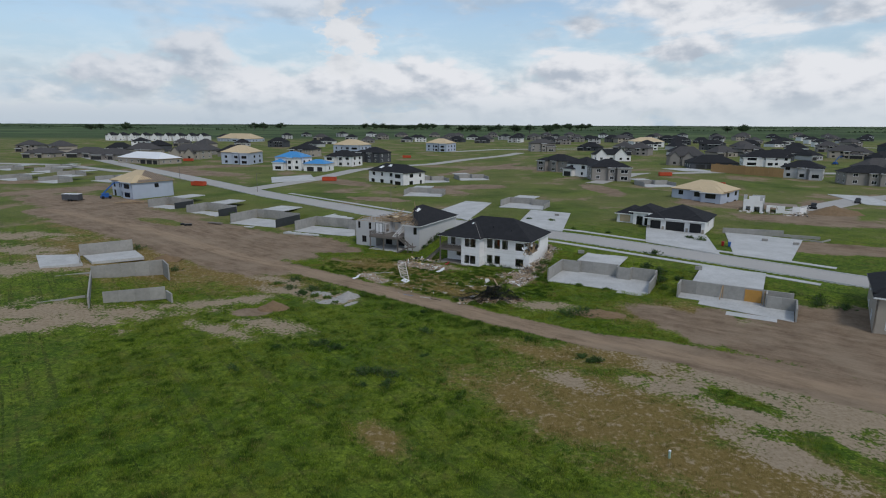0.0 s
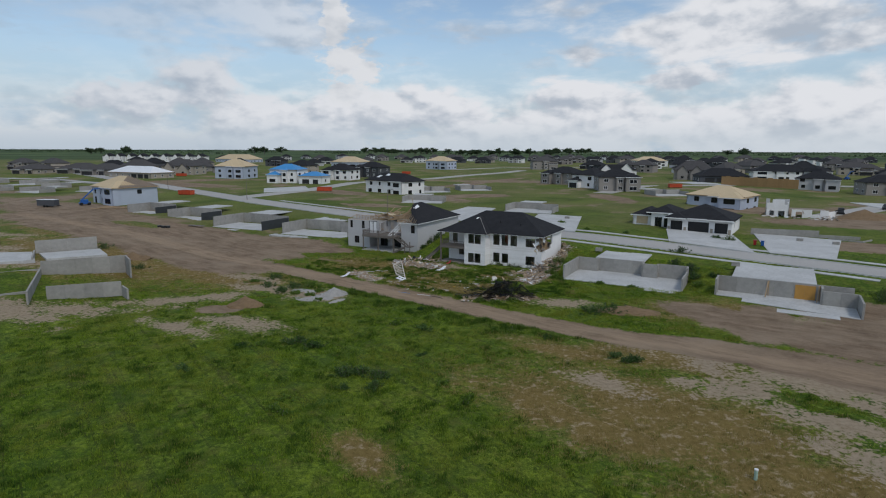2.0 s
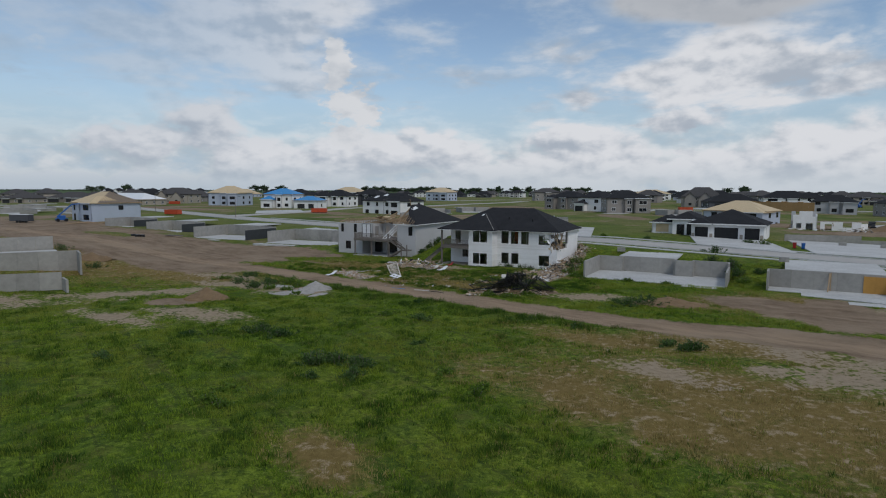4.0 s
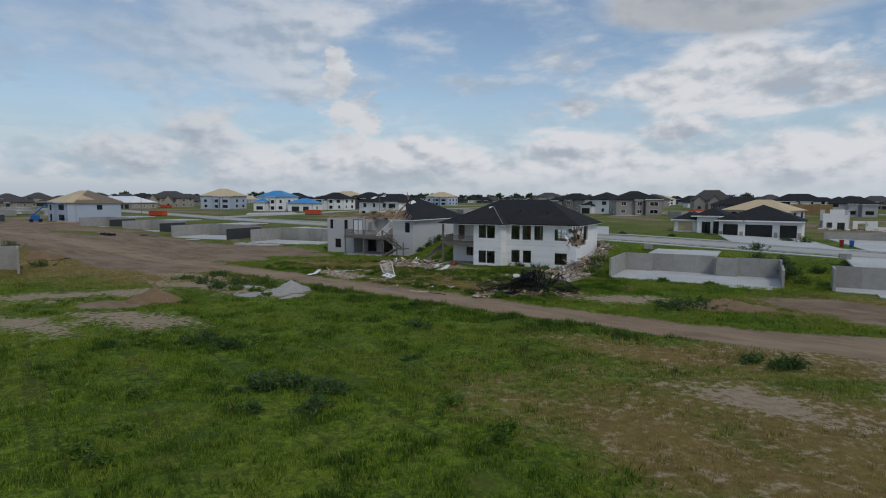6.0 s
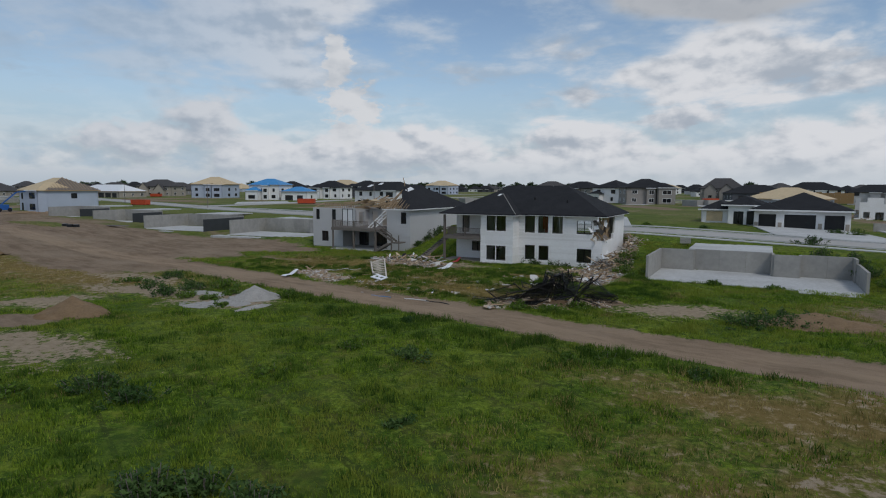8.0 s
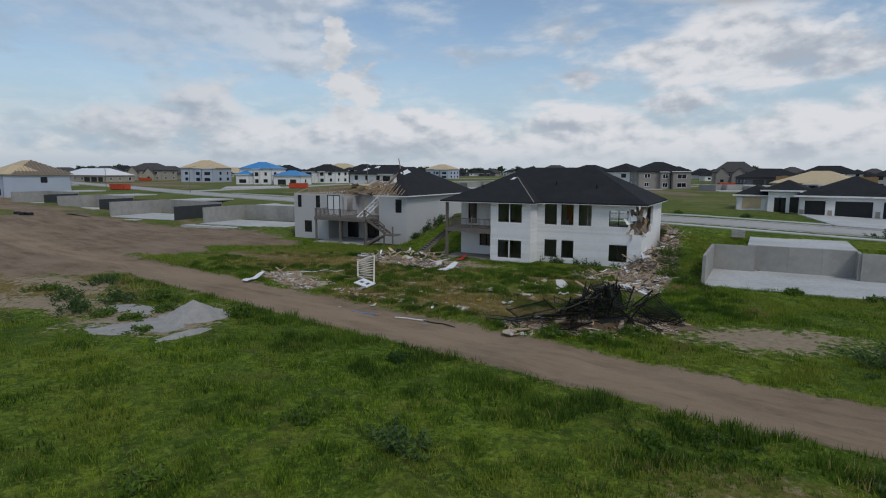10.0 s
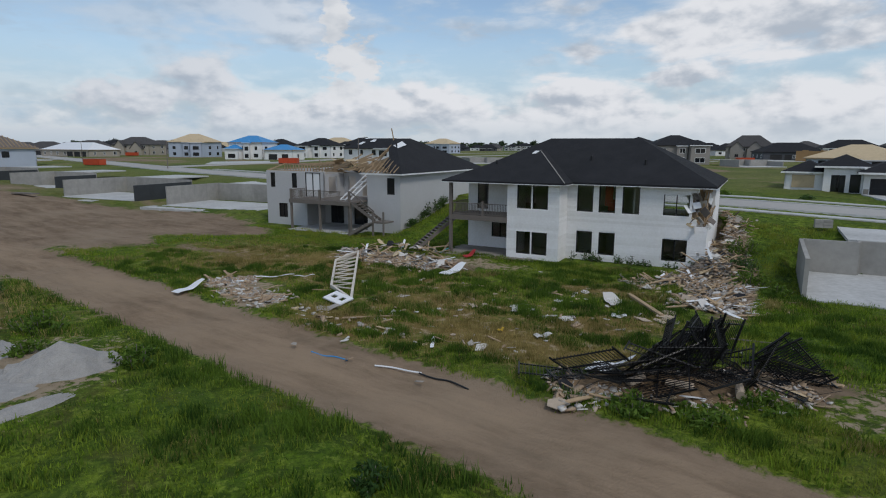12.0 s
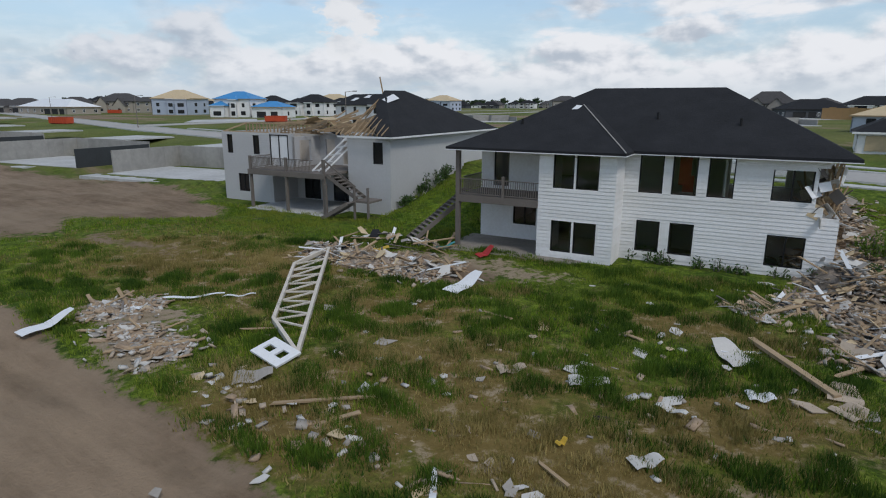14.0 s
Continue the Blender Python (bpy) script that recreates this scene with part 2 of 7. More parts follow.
def window(parent, x0, x1, z0, z1, y=0.0, panes=1, frame_w=0.06, glass=None, m=None, name="window"):
    """A framed window in a wall along +x of the parent, outside towards -y."""
    w = new(name)
    w.parent = parent
    if m is not None:
        w.matrix_local = m
    bm = bmesh.new()
    a, b = y - 0.03, y + 0.09
    box(bm, x0 - 0.02, x0 + frame_w, a, b, z0, z1)
    box(bm, x1 - frame_w, x1 + 0.02, a, b, z0, z1)
    box(bm, x0 + frame_w, x1 - frame_w, a, b, z1 - frame_w, z1 + 0.02)
    box(bm, x0 + frame_w, x1 - frame_w, a, b, z0 - 0.02, z0 + frame_w)
    for i in range(1, panes):
        c = x0 + (x1 - x0) * i / panes
        box(bm, c - 0.035, c + 0.035, a + 0.01, b, z0 + frame_w, z1 - frame_w)
    part("window_frame", bm, BLACK, w, "black window frame")
    for i in range(panes):
        c0, c1 = x0 + (x1 - x0) * i / panes + frame_w, x0 + (x1 - x0) * (i + 1) / panes - frame_w
        p = part("pane", boxes((c0, c1, y + 0.03, y + 0.042, z0 + frame_w, z1 - frame_w)), glass or FARGLASS, w)
    return w


def hip_roof(bm, x0, x1, y0, y1, z, pitch, over=0.5, t=0.18, ridge="auto"):
    """A hipped roof shell over a rectangle; eaves at height z."""
    x0, x1, y0, y1 = x0 - over, x1 + over, y0 - over, y1 + over
    w, d = x1 - x0, y1 - y0
    h = min(w, d) / 2 * pitch
    if w >= d:
        r0, r1 = (x0 + d / 2, (y0 + y1) / 2, z + h), (x1 - d / 2, (y0 + y1) / 2, z + h)
    else:
        r0, r1 = ((x0 + x1) / 2, y0 + w / 2, z + h), ((x0 + x1) / 2, y1 - w / 2, z + h)
    c = [(x0, y0, z), (x1, y0, z), (x1, y1, z), (x0, y1, z)]
    for dz in (0, -t):
        v = [bm.verts.new((p[0], p[1], p[2] + dz)) for p in c]
        a, b = bm.verts.new((r0[0], r0[1], r0[2] + dz)), bm.verts.new((r1[0], r1[1], r1[2] + dz))
        if dz == 0:
            top = v
        if w >= d:
            fs = [(v[0], v[1], b, a), (v[1], v[2], b), (v[2], v[3], a, b), (v[3], v[0], a)]
        else:
            fs = [(v[0], v[1], a), (v[1], v[2], b, a), (v[2], v[3], b), (v[3], v[0], a, b)]
        for f in fs:
            bm.faces.new(f)
        if dz:
            for i in range(4):
                bm.faces.new((top[i], top[(i + 1) % 4], v[(i + 1) % 4], v[i]))
    return h


# ---- the lie of the land ----
STREET = [(-330, 505, 2.8), (-107, 256, 2.8), (-62, 205, 2.8), (-14, 157, 3.0), (8, 142, 3.0), (30, 128, 2.9), (58, 108.5, 1.9), (71, 97, 1.7), (98, 72, 1.5), (160, 10, 1.5)]
HALF = 4.1


def smooth(v):
    v = np.clip(v, 0, 1)
    return v * v * (3 - 2 * v)


def street_at(x, y):
    """Distance to the street's middle (plus: on the yards' side) and its height there."""
    best, side, hz = np.full(np.shape(x), 1e9), np.zeros(np.shape(x)), np.zeros(np.shape(x))
    for (ax, ay, az), (bx, by, bz) in zip(STREET, STREET[1:]):
        dx, dy = bx - ax, by - ay
        k = np.clip(((x - ax) * dx + (y - ay) * dy) / (dx * dx + dy * dy), 0, 1)
        qx, qy = ax + k * dx, ay + k * dy
        d = np.hypot(x - qx, y - qy)
        s = np.sign((x - ax) * dy - (y - ay) * dx)
        near = d < best
        best, side, hz = np.where(near, d, best), np.where(near, s, side), np.where(near, az + k * (bz - az), hz)
    return best * np.where(side == 0, 1, side), hz


# level pads: x, y, turn, u0, u1, v0, v1, height
PADS = [
    (4.3, 112.0, -28, -6.0, 15.0, -1.0, 13.5, -0.02),
    (20.2, 99.6, -28.5, -0.7, 18.8, -1.0, 10.0, -0.02),
    (42.0, 92.0, -30, -0.7, 17.7, -9.5, 0.7, -0.02),
    (-20.4, 132.3, -28, -1.0, 18.0, -3.0, 12.0, -0.02),
    (-39.5, 147.0, -24, -0.8, 20.5, -1.0, 11.5, 0.35),
    (-60.5, 157.5, -24, -0.8, 18.0, -1.0, 13.0, 0.6),
    (-79.0, 171.5, -24, -0.8, 15.0, -1.0, 10.0, 1.0),
    (-96.0, 182.0, -24, -0.8, 14.0, -1.0, 10.0, 1.4),
]


def ground_z(x, y):
    x, y = np.asarray(x, float), np.asarray(y, float)
    d, hz = street_at(x, y)
    base = 2.0 * smooth((-40 - x) / 40) * smooth((y - 20) / 60)
    base = base + 0.10 * np.sin(x * 0.11 + 1.3) * np.sin(y * 0.09) * smooth((70 - y) / 30 + 0.4)
    w = smooth((27 - d) / 19)
    z = base + (hz - base) * w
    far = smooth((y - 330) / 500)
    z = z * (1 - far) + (2.4 + 1.5 * np.sin(x * 0.004 + 1) * np.sin(y * 0.0033)) * far
    for px, py, turn, u0, u1, v0, v1, h in PADS:
        c, s = math.cos(radians(turn)), math.sin(radians(turn))
        u, v = (x - px) * c + (y - py) * s, -(x - px) * s + (y - py) * c
        z = np.where((u > u0) & (u < u1) & (v > v0) & (v < v1), h, z)
    return z


def gz(x, y):
    return float(ground_z(x, y))


def place(x, y, turn=0.0, z=None):
    return pose(x, y, gz(x, y) if z is None else z, 0, 0, turn)


# the dirt track that crosses the plot
TRACK = [(-120, 172), (-60, 130), (-37, 114), (-26, 105.3), (-13, 94.9), (-5, 88.4), (0.5, 84.2), (9, 77.3), (20, 69.3), (29, 65.2), (50, 50.5), (90, 22), (150, -22)]


def line_dist(pts, x, y):
    best = np.full(np.shape(x), 1e9)
    for (ax, ay), (bx, by) in zip(pts, pts[1:]):
        dx, dy = bx - ax, by - ay
        k = np.clip(((x - ax) * dx + (y - ay) * dy) / (dx * dx + dy * dy), 0, 1)
        best = np.minimum(best, np.hypot(x - ax - k * dx, y - ay - k * dy))
    return best


def spot(x, y, cx, cy, rx, ry, turn=0.0):
    c, s = math.cos(radians(turn)), math.sin(radians(turn))
    u, v = (x - cx) * c + (y - cy) * s, -(x - cx) * s + (y - cy) * c
    return 1 - np.sqrt((u / rx) ** 2 + (v / ry) ** 2)


def cover(x, y):
    """Amounts of bare brown soil, pale sandy soil and dry straw-coloured grass at a place, about -1 to 1."""
    td = line_dist(TRACK, x, y)
    wide = 2.1 + 2.0 * smooth((x - 14) / 30) + 5.0 * smooth((-38 - x) / 22)
    soil = np.clip((wide - td) / 1.2 + 0.5, -1, 1.4)
    for s in ((-62, 138, 34, 11, -30), (-40, 128, 19, 12, -28), (-32, 131, 12, 7, -28), (-95, 165, 36, 12, -35), (-120, 190, 40, 14, -30),
              (-85, 139, 32, 7.8, -21), (-60, 127, 39, 9, -35), (-47, 139, 34, 8, -31), (-43, 112, 17, 6.5, -32), (-28, 129, 21, 6, -52),
              (54, 62, 26, 8, -34), (62, 72, 18, 9, -30), (38, 75, 13, 5.0, -54), (50, 66, 13, 6.5, -42), (40, 75, 11, 3.6, -119), (87, 121, 17, 7, -14)):
        soil = np.maximum(soil, 2.2 * spot(x, y, *s))
    for s in ((-150, 224, 28, 11, 48), (-187, 256, 18, 9, 17), (-139, 338, 26, 12, 35), (-45, 254, 25, 7, -50), (-22, 194, 13, 5.5, -29), (24, 334, 60, 6, 61), (-1, 221, 17, 6, -50),
              (63, 226, 22, 6.5, -86), (122, 178, 32, 7, -115), (101, 164, 18, 5.2, 14), (105, 158, 22, 9, -20), (15, 235, 26, 9, 20), (97, 190, 20, 12, 0), (40, 340, 40, 12, 0), (-130, 300, 40, 12, -30),
              (18.2, 106, 13, 2.4, 66), (9, 87, 6, 1.8, -3), (-3, 110, 6, 2.2, -30), (-29, 80, 3.2, 2.2, 0)):
        soil = np.maximum(soil, 1.9 * spot(x, y, *s))
    sand = np.full(np.shape(x), -1.0)
    for s in ((34, 56, 17, 4.5, -34), (44, 46, 22, 5, -36), (-18, 88, 6.5, 4.5, -20), (-60, 76, 26, 5, 12), (-90, 95, 30, 7, 20),
              (-89, 116, 14, 5, -23), (-56, 73, 10, 4, 45), (-36, 85, 12, 3.2, 23), (-31, 72, 8, 2.2, -32), (27, 54, 8, 3.4, -17), (31, 40, 8, 3.4, -59), (38, 47, 10, 4.6, -60), (31, 48, 8, 3, -49), (-55, 77, 13, 3.6, -22),
              (41, 73, 12, 4.4, -54), (-31, 99, 8, 2.6, -30), (-95, 150, 30, 6, -32), (-70, 128, 14, 4, -30), (-110, 130, 30, 7, 10), (62, 57, 22, 7, -35), (-26, 92, 9, 3, -20), (17, 84, 6, 3, -10), (-24, 74, 8, 3, -25), (46, 74, 9, 4, -20), (15, 56, 5, 2.2, -40), (0.5, 109.8, 6.5, 2.2, -28), (-13, 102.4, 3.5, 2.0, -20), (-11.5, 99.2, 3.2, 1.8, -40)):
        sand = np.maximum(sand, 1.5 * spot(x, y, *s))
    # strips that stay green within the bare ground
    for s in ((-100, 142, 28, 5.4, -26), (-79, 153, 18, 4.5, -35), (-47, 225, 27, 9, -40), (40, 229, 36, 13, -55), (82, 148, 15, 7.8, -57), (-19, 119, 13, 4.4, -24), (32, 51, 5, 2.2, -48), (36, 40, 6, 2, -66), (-60, 105, 16, 5, -25)):
        g = 2.6 * np.maximum(0, spot(x, y, *s))
        soil, sand = soil - g, sand - g
    dry = np.full(np.shape(x), -0.6)
    for s in ((18, 50, 17, 9, -40), (26, 38, 18, 7, -30), (10, 50, 14, 4.5, -53), (15, 46, 9, 3.4, -55), (-5, 43, 5, 2, -51), (14, 64, 9, 3, -33), (0, 97, 7, 4, -30), (7, 94, 5, 3, 10), (-3, 103, 5, 3, -20), (9, 101, 4, 2.5, -30), (-13, 110, 14, 7, -28), (24, 62, 12, 5, -30),
              (-44, 104, 18, 6, -30), (-64, 112, 40, 16, -25), (-34, 98, 16, 7, -25), (-80, 140, 40, 12, -30), (36, 80, 10, 7, 0), (2, 92, 9, 3, -30), (-4, 94, 6, 3, -35)):
        dry = np.maximum(dry, 1.3 * spot(x, y, *s))
    return soil, sand, dry


def ground_material():
    m = bpy.data.materials.new("grass_and_soil")
    m.use_nodes = True
    nt = m.node_tree
    b = nt.nodes["Principled BSDF"]
    b.inputs["Roughness"].default_value, b.inputs["Specular IOR Level"].default_value = 0.95, 0.1
    geo = nt.nodes.new("ShaderNodeNewGeometry")

    def noise_node(scale, detail=6, rough=0.6, stretch=None):
        n = nt.nodes.new("ShaderNodeTexNoise")
        src = geo.outputs["Position"]
        if stretch:
            mp = nt.nodes.new("ShaderNodeMapping")
            nt.links.new(src, mp.inputs[0])
            mp.inputs["Rotation"].default_value = (0, 0, radians(stretch[0]))
            ms = nt.nodes.new("ShaderNodeMapping")
            nt.links.new(mp.outputs[0], ms.inputs[0])
            ms.inputs["Scale"].default_value = (stretch[1], stretch[2], 1)
            src = ms.outputs[0]
        nt.links.new(src, n.inputs["Vector"])
        n.inputs["Scale"].default_value, n.inputs["Detail"].default_value, n.inputs["Roughness"].default_value = scale, detail, rough
        return n.outputs[0]

    def rng(v, a, c, lo=0.0, hi=1.0):
        n = nt.nodes.new("ShaderNodeMapRange")
        nt.links.new(v, n.inputs[0])
        for i, q in enumerate((a, c, lo, hi)):
            n.inputs[i + 1].default_value = q
        return n.outputs[0]

    def add(a, c):
        n = nt.nodes.new("ShaderNodeMath")
        n.operation = "ADD"
        nt.links.new(a, n.inputs[0])
        nt.links.new(c, n.inputs[1])
        return n.outputs[0]

    def mix(f, a, c):
        n = nt.nodes.new("ShaderNodeMix")
        n.data_type = "RGBA"
        nt.links.new(f, n.inputs[0])
        for i, v in ((6, a), (7, c)):
            if isinstance(v, tuple):
                n.inputs[i].default_value = (*v, 1)
            else:
                nt.links.new(v, n.inputs[i])
        return n.outputs[2]

    def attr(name):
        n = nt.nodes.new("ShaderNodeAttribute")
        n.attribute_name = name
        return n.outputs["Fac"]

    big, mid, fine, blade = noise_node(0.035), noise_node(0.28), noise_node(2.2, 8, 0.7), noise_node(9.0, 6, 0.7)
    rows = noise_node(0.5, 4, 0.6, (-37, 2.6, 0.05))
    grass = mix(rng(mid, 0.3, 0.7), (0.072, 0.150, 0.010), (0.165, 0.265, 0.018))
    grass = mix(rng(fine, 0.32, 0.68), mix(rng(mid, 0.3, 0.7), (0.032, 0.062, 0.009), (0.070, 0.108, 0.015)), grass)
    grass = mix(rng(big, 0.40, 0.62), grass, mix(rng(fine, 0.3, 0.7), (0.095, 0.150, 0.014), (0.215, 0.245, 0.030)))
    # dark gaps between blades: their shade is put into the ground colour
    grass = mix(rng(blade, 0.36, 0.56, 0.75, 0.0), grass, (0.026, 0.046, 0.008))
    grass = mix(rng(noise_node(0.9, 6, 0.7), 0.52, 0.66, 0.0, 0.7), grass, (0.205, 0.270, 0.024))
    grass = mix(rng(rows, 0.55, 0.61, 0.0, 0.7), grass, (0.040, 0.052, 0.012))
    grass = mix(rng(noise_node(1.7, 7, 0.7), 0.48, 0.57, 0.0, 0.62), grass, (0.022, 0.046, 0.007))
    grass = mix(rng(noise_node(3.3, 7, 0.7), 0.53, 0.62, 0.0, 0.6), grass, (0.230, 0.300, 0.045))
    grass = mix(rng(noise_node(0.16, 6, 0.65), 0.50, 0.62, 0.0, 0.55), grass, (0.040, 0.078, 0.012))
    grass = mix(rng(noise_node(0.42, 8, 0.7), 0.50, 0.66, 0.0, 0.38), grass, (0.150, 0.122, 0.036))
    # rough plots round the building sites, then open fields towards the horizon
    sepx = nt.nodes.new("ShaderNodeSeparateXYZ")
    nt.links.new(geo.outputs["Position"], sepx.inputs[0])
    wide_n, site = noise_node(0.022, 5, 0.6), noise_node(0.06, 7, 0.65)
    plot = mix(rng(site, 0.36, 0.62), (0.062, 0.098, 0.018), (0.150, 0.190, 0.040))
    plot = mix(rng(wide_n, 0.40, 0.60, 0.0, 0.8), plot, (0.190, 0.180, 0.070))
    plot = mix(rng(fine, 0.35, 0.62, 0.55, 0.0), plot, (0.050, 0.066, 0.020))
    plot = mix(rng(noise_node(0.045, 6, 0.62), 0.555, 0.62, 0.0, 0.9), plot, mix(rng(mid, 0.3, 0.7), (0.185, 0.130, 0.085), (0.300, 0.230, 0.160)))
    crop = mix(rng(noise_node(0.9, 3, 0.5, (4, 0.0009, 0.011)), 0.42, 0.58), (0.042, 0.072, 0.030), (0.092, 0.130, 0.052))
    crop = mix(rng(noise_node(0.9, 2, 0.5, (-6, 0.002, 0.007)), 0.56, 0.62, 0.0, 0.7), crop, (0.028, 0.046, 0.022))
    plot = mix(rng(sepx.outputs[1], 820, 980), plot, crop)
    grass = mix(rng(add(sepx.outputs[1], rng(mid, 0.3, 0.7, -14, 14)), 128, 160), grass, plot)
    drycol = mix(rng(fine, 0.3, 0.7), (0.130, 0.092, 0.028), (0.240, 0.175, 0.065))
    drymask = rng(add(attr("dry"), add(rng(mid, 0.3, 0.7, -0.5, 0.5), rng(fine, 0.3, 0.7, -0.35, 0.35))), -0.05, 0.75)
    speck = nt.nodes.new("ShaderNodeMath")
    speck.operation = "MULTIPLY"
    nt.links.new(drymask, speck.inputs[0])
    nt.links.new(rng(noise_node(1.1, 9, 0.75), 0.53, 0.62, 0.0, 0.9), speck.inputs[1])
    col = mix(speck.outputs[0], mix(drymask, grass, drycol), (0.36, 0.285, 0.19))
    sandcol = mix(rng(fine, 0.3, 0.7), (0.235, 0.178, 0.115), (0.37, 0.30, 0.215))
    sandmask = rng(add(attr("sand"), add(rng(mid, 0.3, 0.7, -0.9, 0.7), rng(fine, 0.3, 0.7, -1.0, 0.8))), 0.1, 0.5)
    col = mix(sandmask, col, sandcol)
    tracks = noise_node(1.0, 8, 0.68, (36, 0.16, 0.75))
    soilcol = mix(rng(fine, 0.25, 0.75), (0.142, 0.100, 0.064), (0.280, 0.205, 0.142))
    soilcol = mix(rng(mid, 0.36, 0.64, 0.7, 0.0), soilcol, (0.120, 0.083, 0.054))
    soilcol = mix(rng(tracks, 0.42, 0.70, 0.0, 0.75), soilcol, (0.325, 0.245, 0.175))
    soilcol = mix(rng(noise_node(0.11, 6, 0.65), 0.46, 0.62, 0.0, 0.6), soilcol, (0.290, 0.225, 0.160))
    packed = nt.nodes.new("ShaderNodeMath")
    packed.operation = "MULTIPLY"
    nt.links.new(attr("packed"), packed.inputs[0])
    nt.links.new(rng(tracks, 0.3, 0.62, 0.1, 0.85), packed.inputs[1])
    soilcol = mix(packed.outputs[0], soilcol, (0.330, 0.242, 0.163))
    soilmask = rng(add(attr("soil"), add(rng(mid, 0.3, 0.7, -0.35, 0.35), rng(fine, 0.3, 0.7, -0.3, 0.3))), 0.0, 0.25)
    col = mix(soilmask, col, soilcol)
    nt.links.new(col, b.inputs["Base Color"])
    bp = nt.nodes.new("ShaderNodeBump")
    bp.inputs["Strength"].default_value, bp.inputs["Distance"].default_value = 0.55, 0.25
    nt.links.new(add(fine, blade), bp.inputs["Height"])
    nt.links.new(bp.outputs[0], b.inputs["Normal"])
    return m


GROUND = ground_material()


def build_ground():
    def axis(lo, hi, step, far_lo, far_hi):
        a = list(np.arange(lo, hi + 1e-6, step))
        s = step
        while a[-1] < far_hi:
            s *= 1.03
            a.append(a[-1] + s)
        s, left = step, []
        p = lo
        while p > far_lo:
            s *= 1.03
            p -= s
            left.append(p)
        return np.array(left[::-1] + a)
    xs, ys = axis(-90, 90, 0.75, -4700, 4700), axis(18, 190, 0.75, -400, 4700)
    X, Y = np.meshgrid(xs, ys)
    Z = ground_z(X, Y)
    rnd = np.random.RandomState(3)
    soil, sand, dry = cover(X, Y)
    near = (X > -95) & (X < 95) & (Y > 15) & (Y < 200)
    onpad = np.zeros(X.shape, bool)
    for px, py, turn, u0, u1, v0, v1, h in PADS:
        c, s = math.cos(radians(turn)), math.sin(radians(turn))
        u, v = (X - px) * c + (Y - py) * s, -(X - px) * s + (Y - py) * c
        onpad |= (u > u0) & (u < u1) & (v > v0) & (v < v1)
    sd, _ = street_at(X, Y)
    clear = near & ~onpad & (np.abs(sd) > 9)
    Z = Z + np.where(clear, rnd.uniform(-0.05, 0.05, X.shape) + 0.06 * np.sin(X * 0.9) * np.sin(Y * 0.8 + X * 0.3), 0)
    td = line_dist(TRACK, X, Y)
    Z = Z - np.where(clear, 0.14 * smooth((3.2 - td) / 1.5), 0)
    # the street's bed lies under its concrete
    Z = np.where(np.abs(sd) < HALF + 0.3, Z - 0.25, Z)
    n, w = X.size, len(xs)
    co = np.stack([X.ravel(), Y.ravel(), Z.ravel()], 1)
    i = np.arange((len(ys) - 1) * w).reshape(-1, w)[:, :-1].ravel()
    faces = np.stack([i, i + 1, i + w + 1, i + w], 1)
    me = bpy.data.meshes.new("ground")
    me.from_pydata(co.tolist(), [], faces.tolist())
    for key, val in (("soil", soil), ("sand", sand), ("dry", dry), ("packed", np.clip((2.6 - td) / 1.2, 0, 1))):
        me.attributes.new(key, "FLOAT", "POINT").data.foreach_set("value", val.ravel().astype(np.float32))
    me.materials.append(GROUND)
    me.polygons.foreach_set("use_smooth", [True] * len(me.polygons))
    tagged(new("ground", me), "rough green grass with bare brown soil and a dirt track", "ground", kind="structure")


build_ground()


def build_street():
    bm = bmesh.new()
    P = []
    for (ax, ay, az), (bx, by, bz) in zip(STREET, STREET[1:]):
        n = max(2, int(math.hypot(bx - ax, by - ay) / 5))
        P += [(ax + (bx - ax) * k / n, ay + (by - ay) * k / n, az + (bz - az) * k / n) for k in range(n)]
    for _ in range(6):
        P = [P[0]] + [tuple((P[i - 1][j] + 2 * P[i][j] + P[i + 1][j]) / 4 for j in range(3)) for i in range(1, len(P) - 1)] + [P[-1]]
    side = []
    for i, p in enumerate(P):
        q, r = P[max(0, i - 1)], P[min(len(P) - 1, i + 1)]
        d = Vector((r[0] - q[0], r[1] - q[1])).normalized()
        side.append(Vector((-d.y, d.x)))
    kerbs = [bmesh.new(), bmesh.new()]
    prof = ((-HALF, -0.3), (-HALF, 0.02), (HALF, 0.02), (HALF, -0.3))
    rows = [[bm.verts.new((p[0] + s.x * o, p[1] + s.y * o, p[2] + h)) for o, h in prof] for p, s in zip(P, side)]
    for a, b in zip(rows, rows[1:]):
        for j in range(3):
            bm.faces.new((a[j], a[j + 1], b[j + 1], b[j]))
    part("street", bm, ROADC, None)
    tagged(bpy.data.objects["street"], "pale concrete street with low kerbs", "street", kind="structure")
    for bmk, sg in zip(kerbs, (1, -1)):
        prof = ((HALF, -0.3), (HALF, 0.13), (HALF + 0.2, 0.15), (HALF + 0.3, -0.3))
        rows = [[bmk.verts.new((p[0] + s.x * o * sg, p[1] + s.y * o * sg, p[2] + h)) for o, h in prof] for p, s in zip(P, side)]
        for a, b in zip(rows, rows[1:]):
            for j in range(3):
                bmk.faces.new((a[j], a[j + 1], b[j + 1], b[j]))
        k = part("kerb", bmk, SLAB, None)
        tagged(k, "pale concrete kerb along the street", "kerb", kind="structure")


build_street()

REDCLOTH = mat("red_cloth", (0.40, 0.06, 0.035), 0.8, 0.2, 2, 9, 0.1)
DUSTY = mat("dusty_concrete", (0.25, 0.225, 0.195), 0.9, 0.25, 1.0, 7, 0.2)

# ---- the white house with the torn corner ----


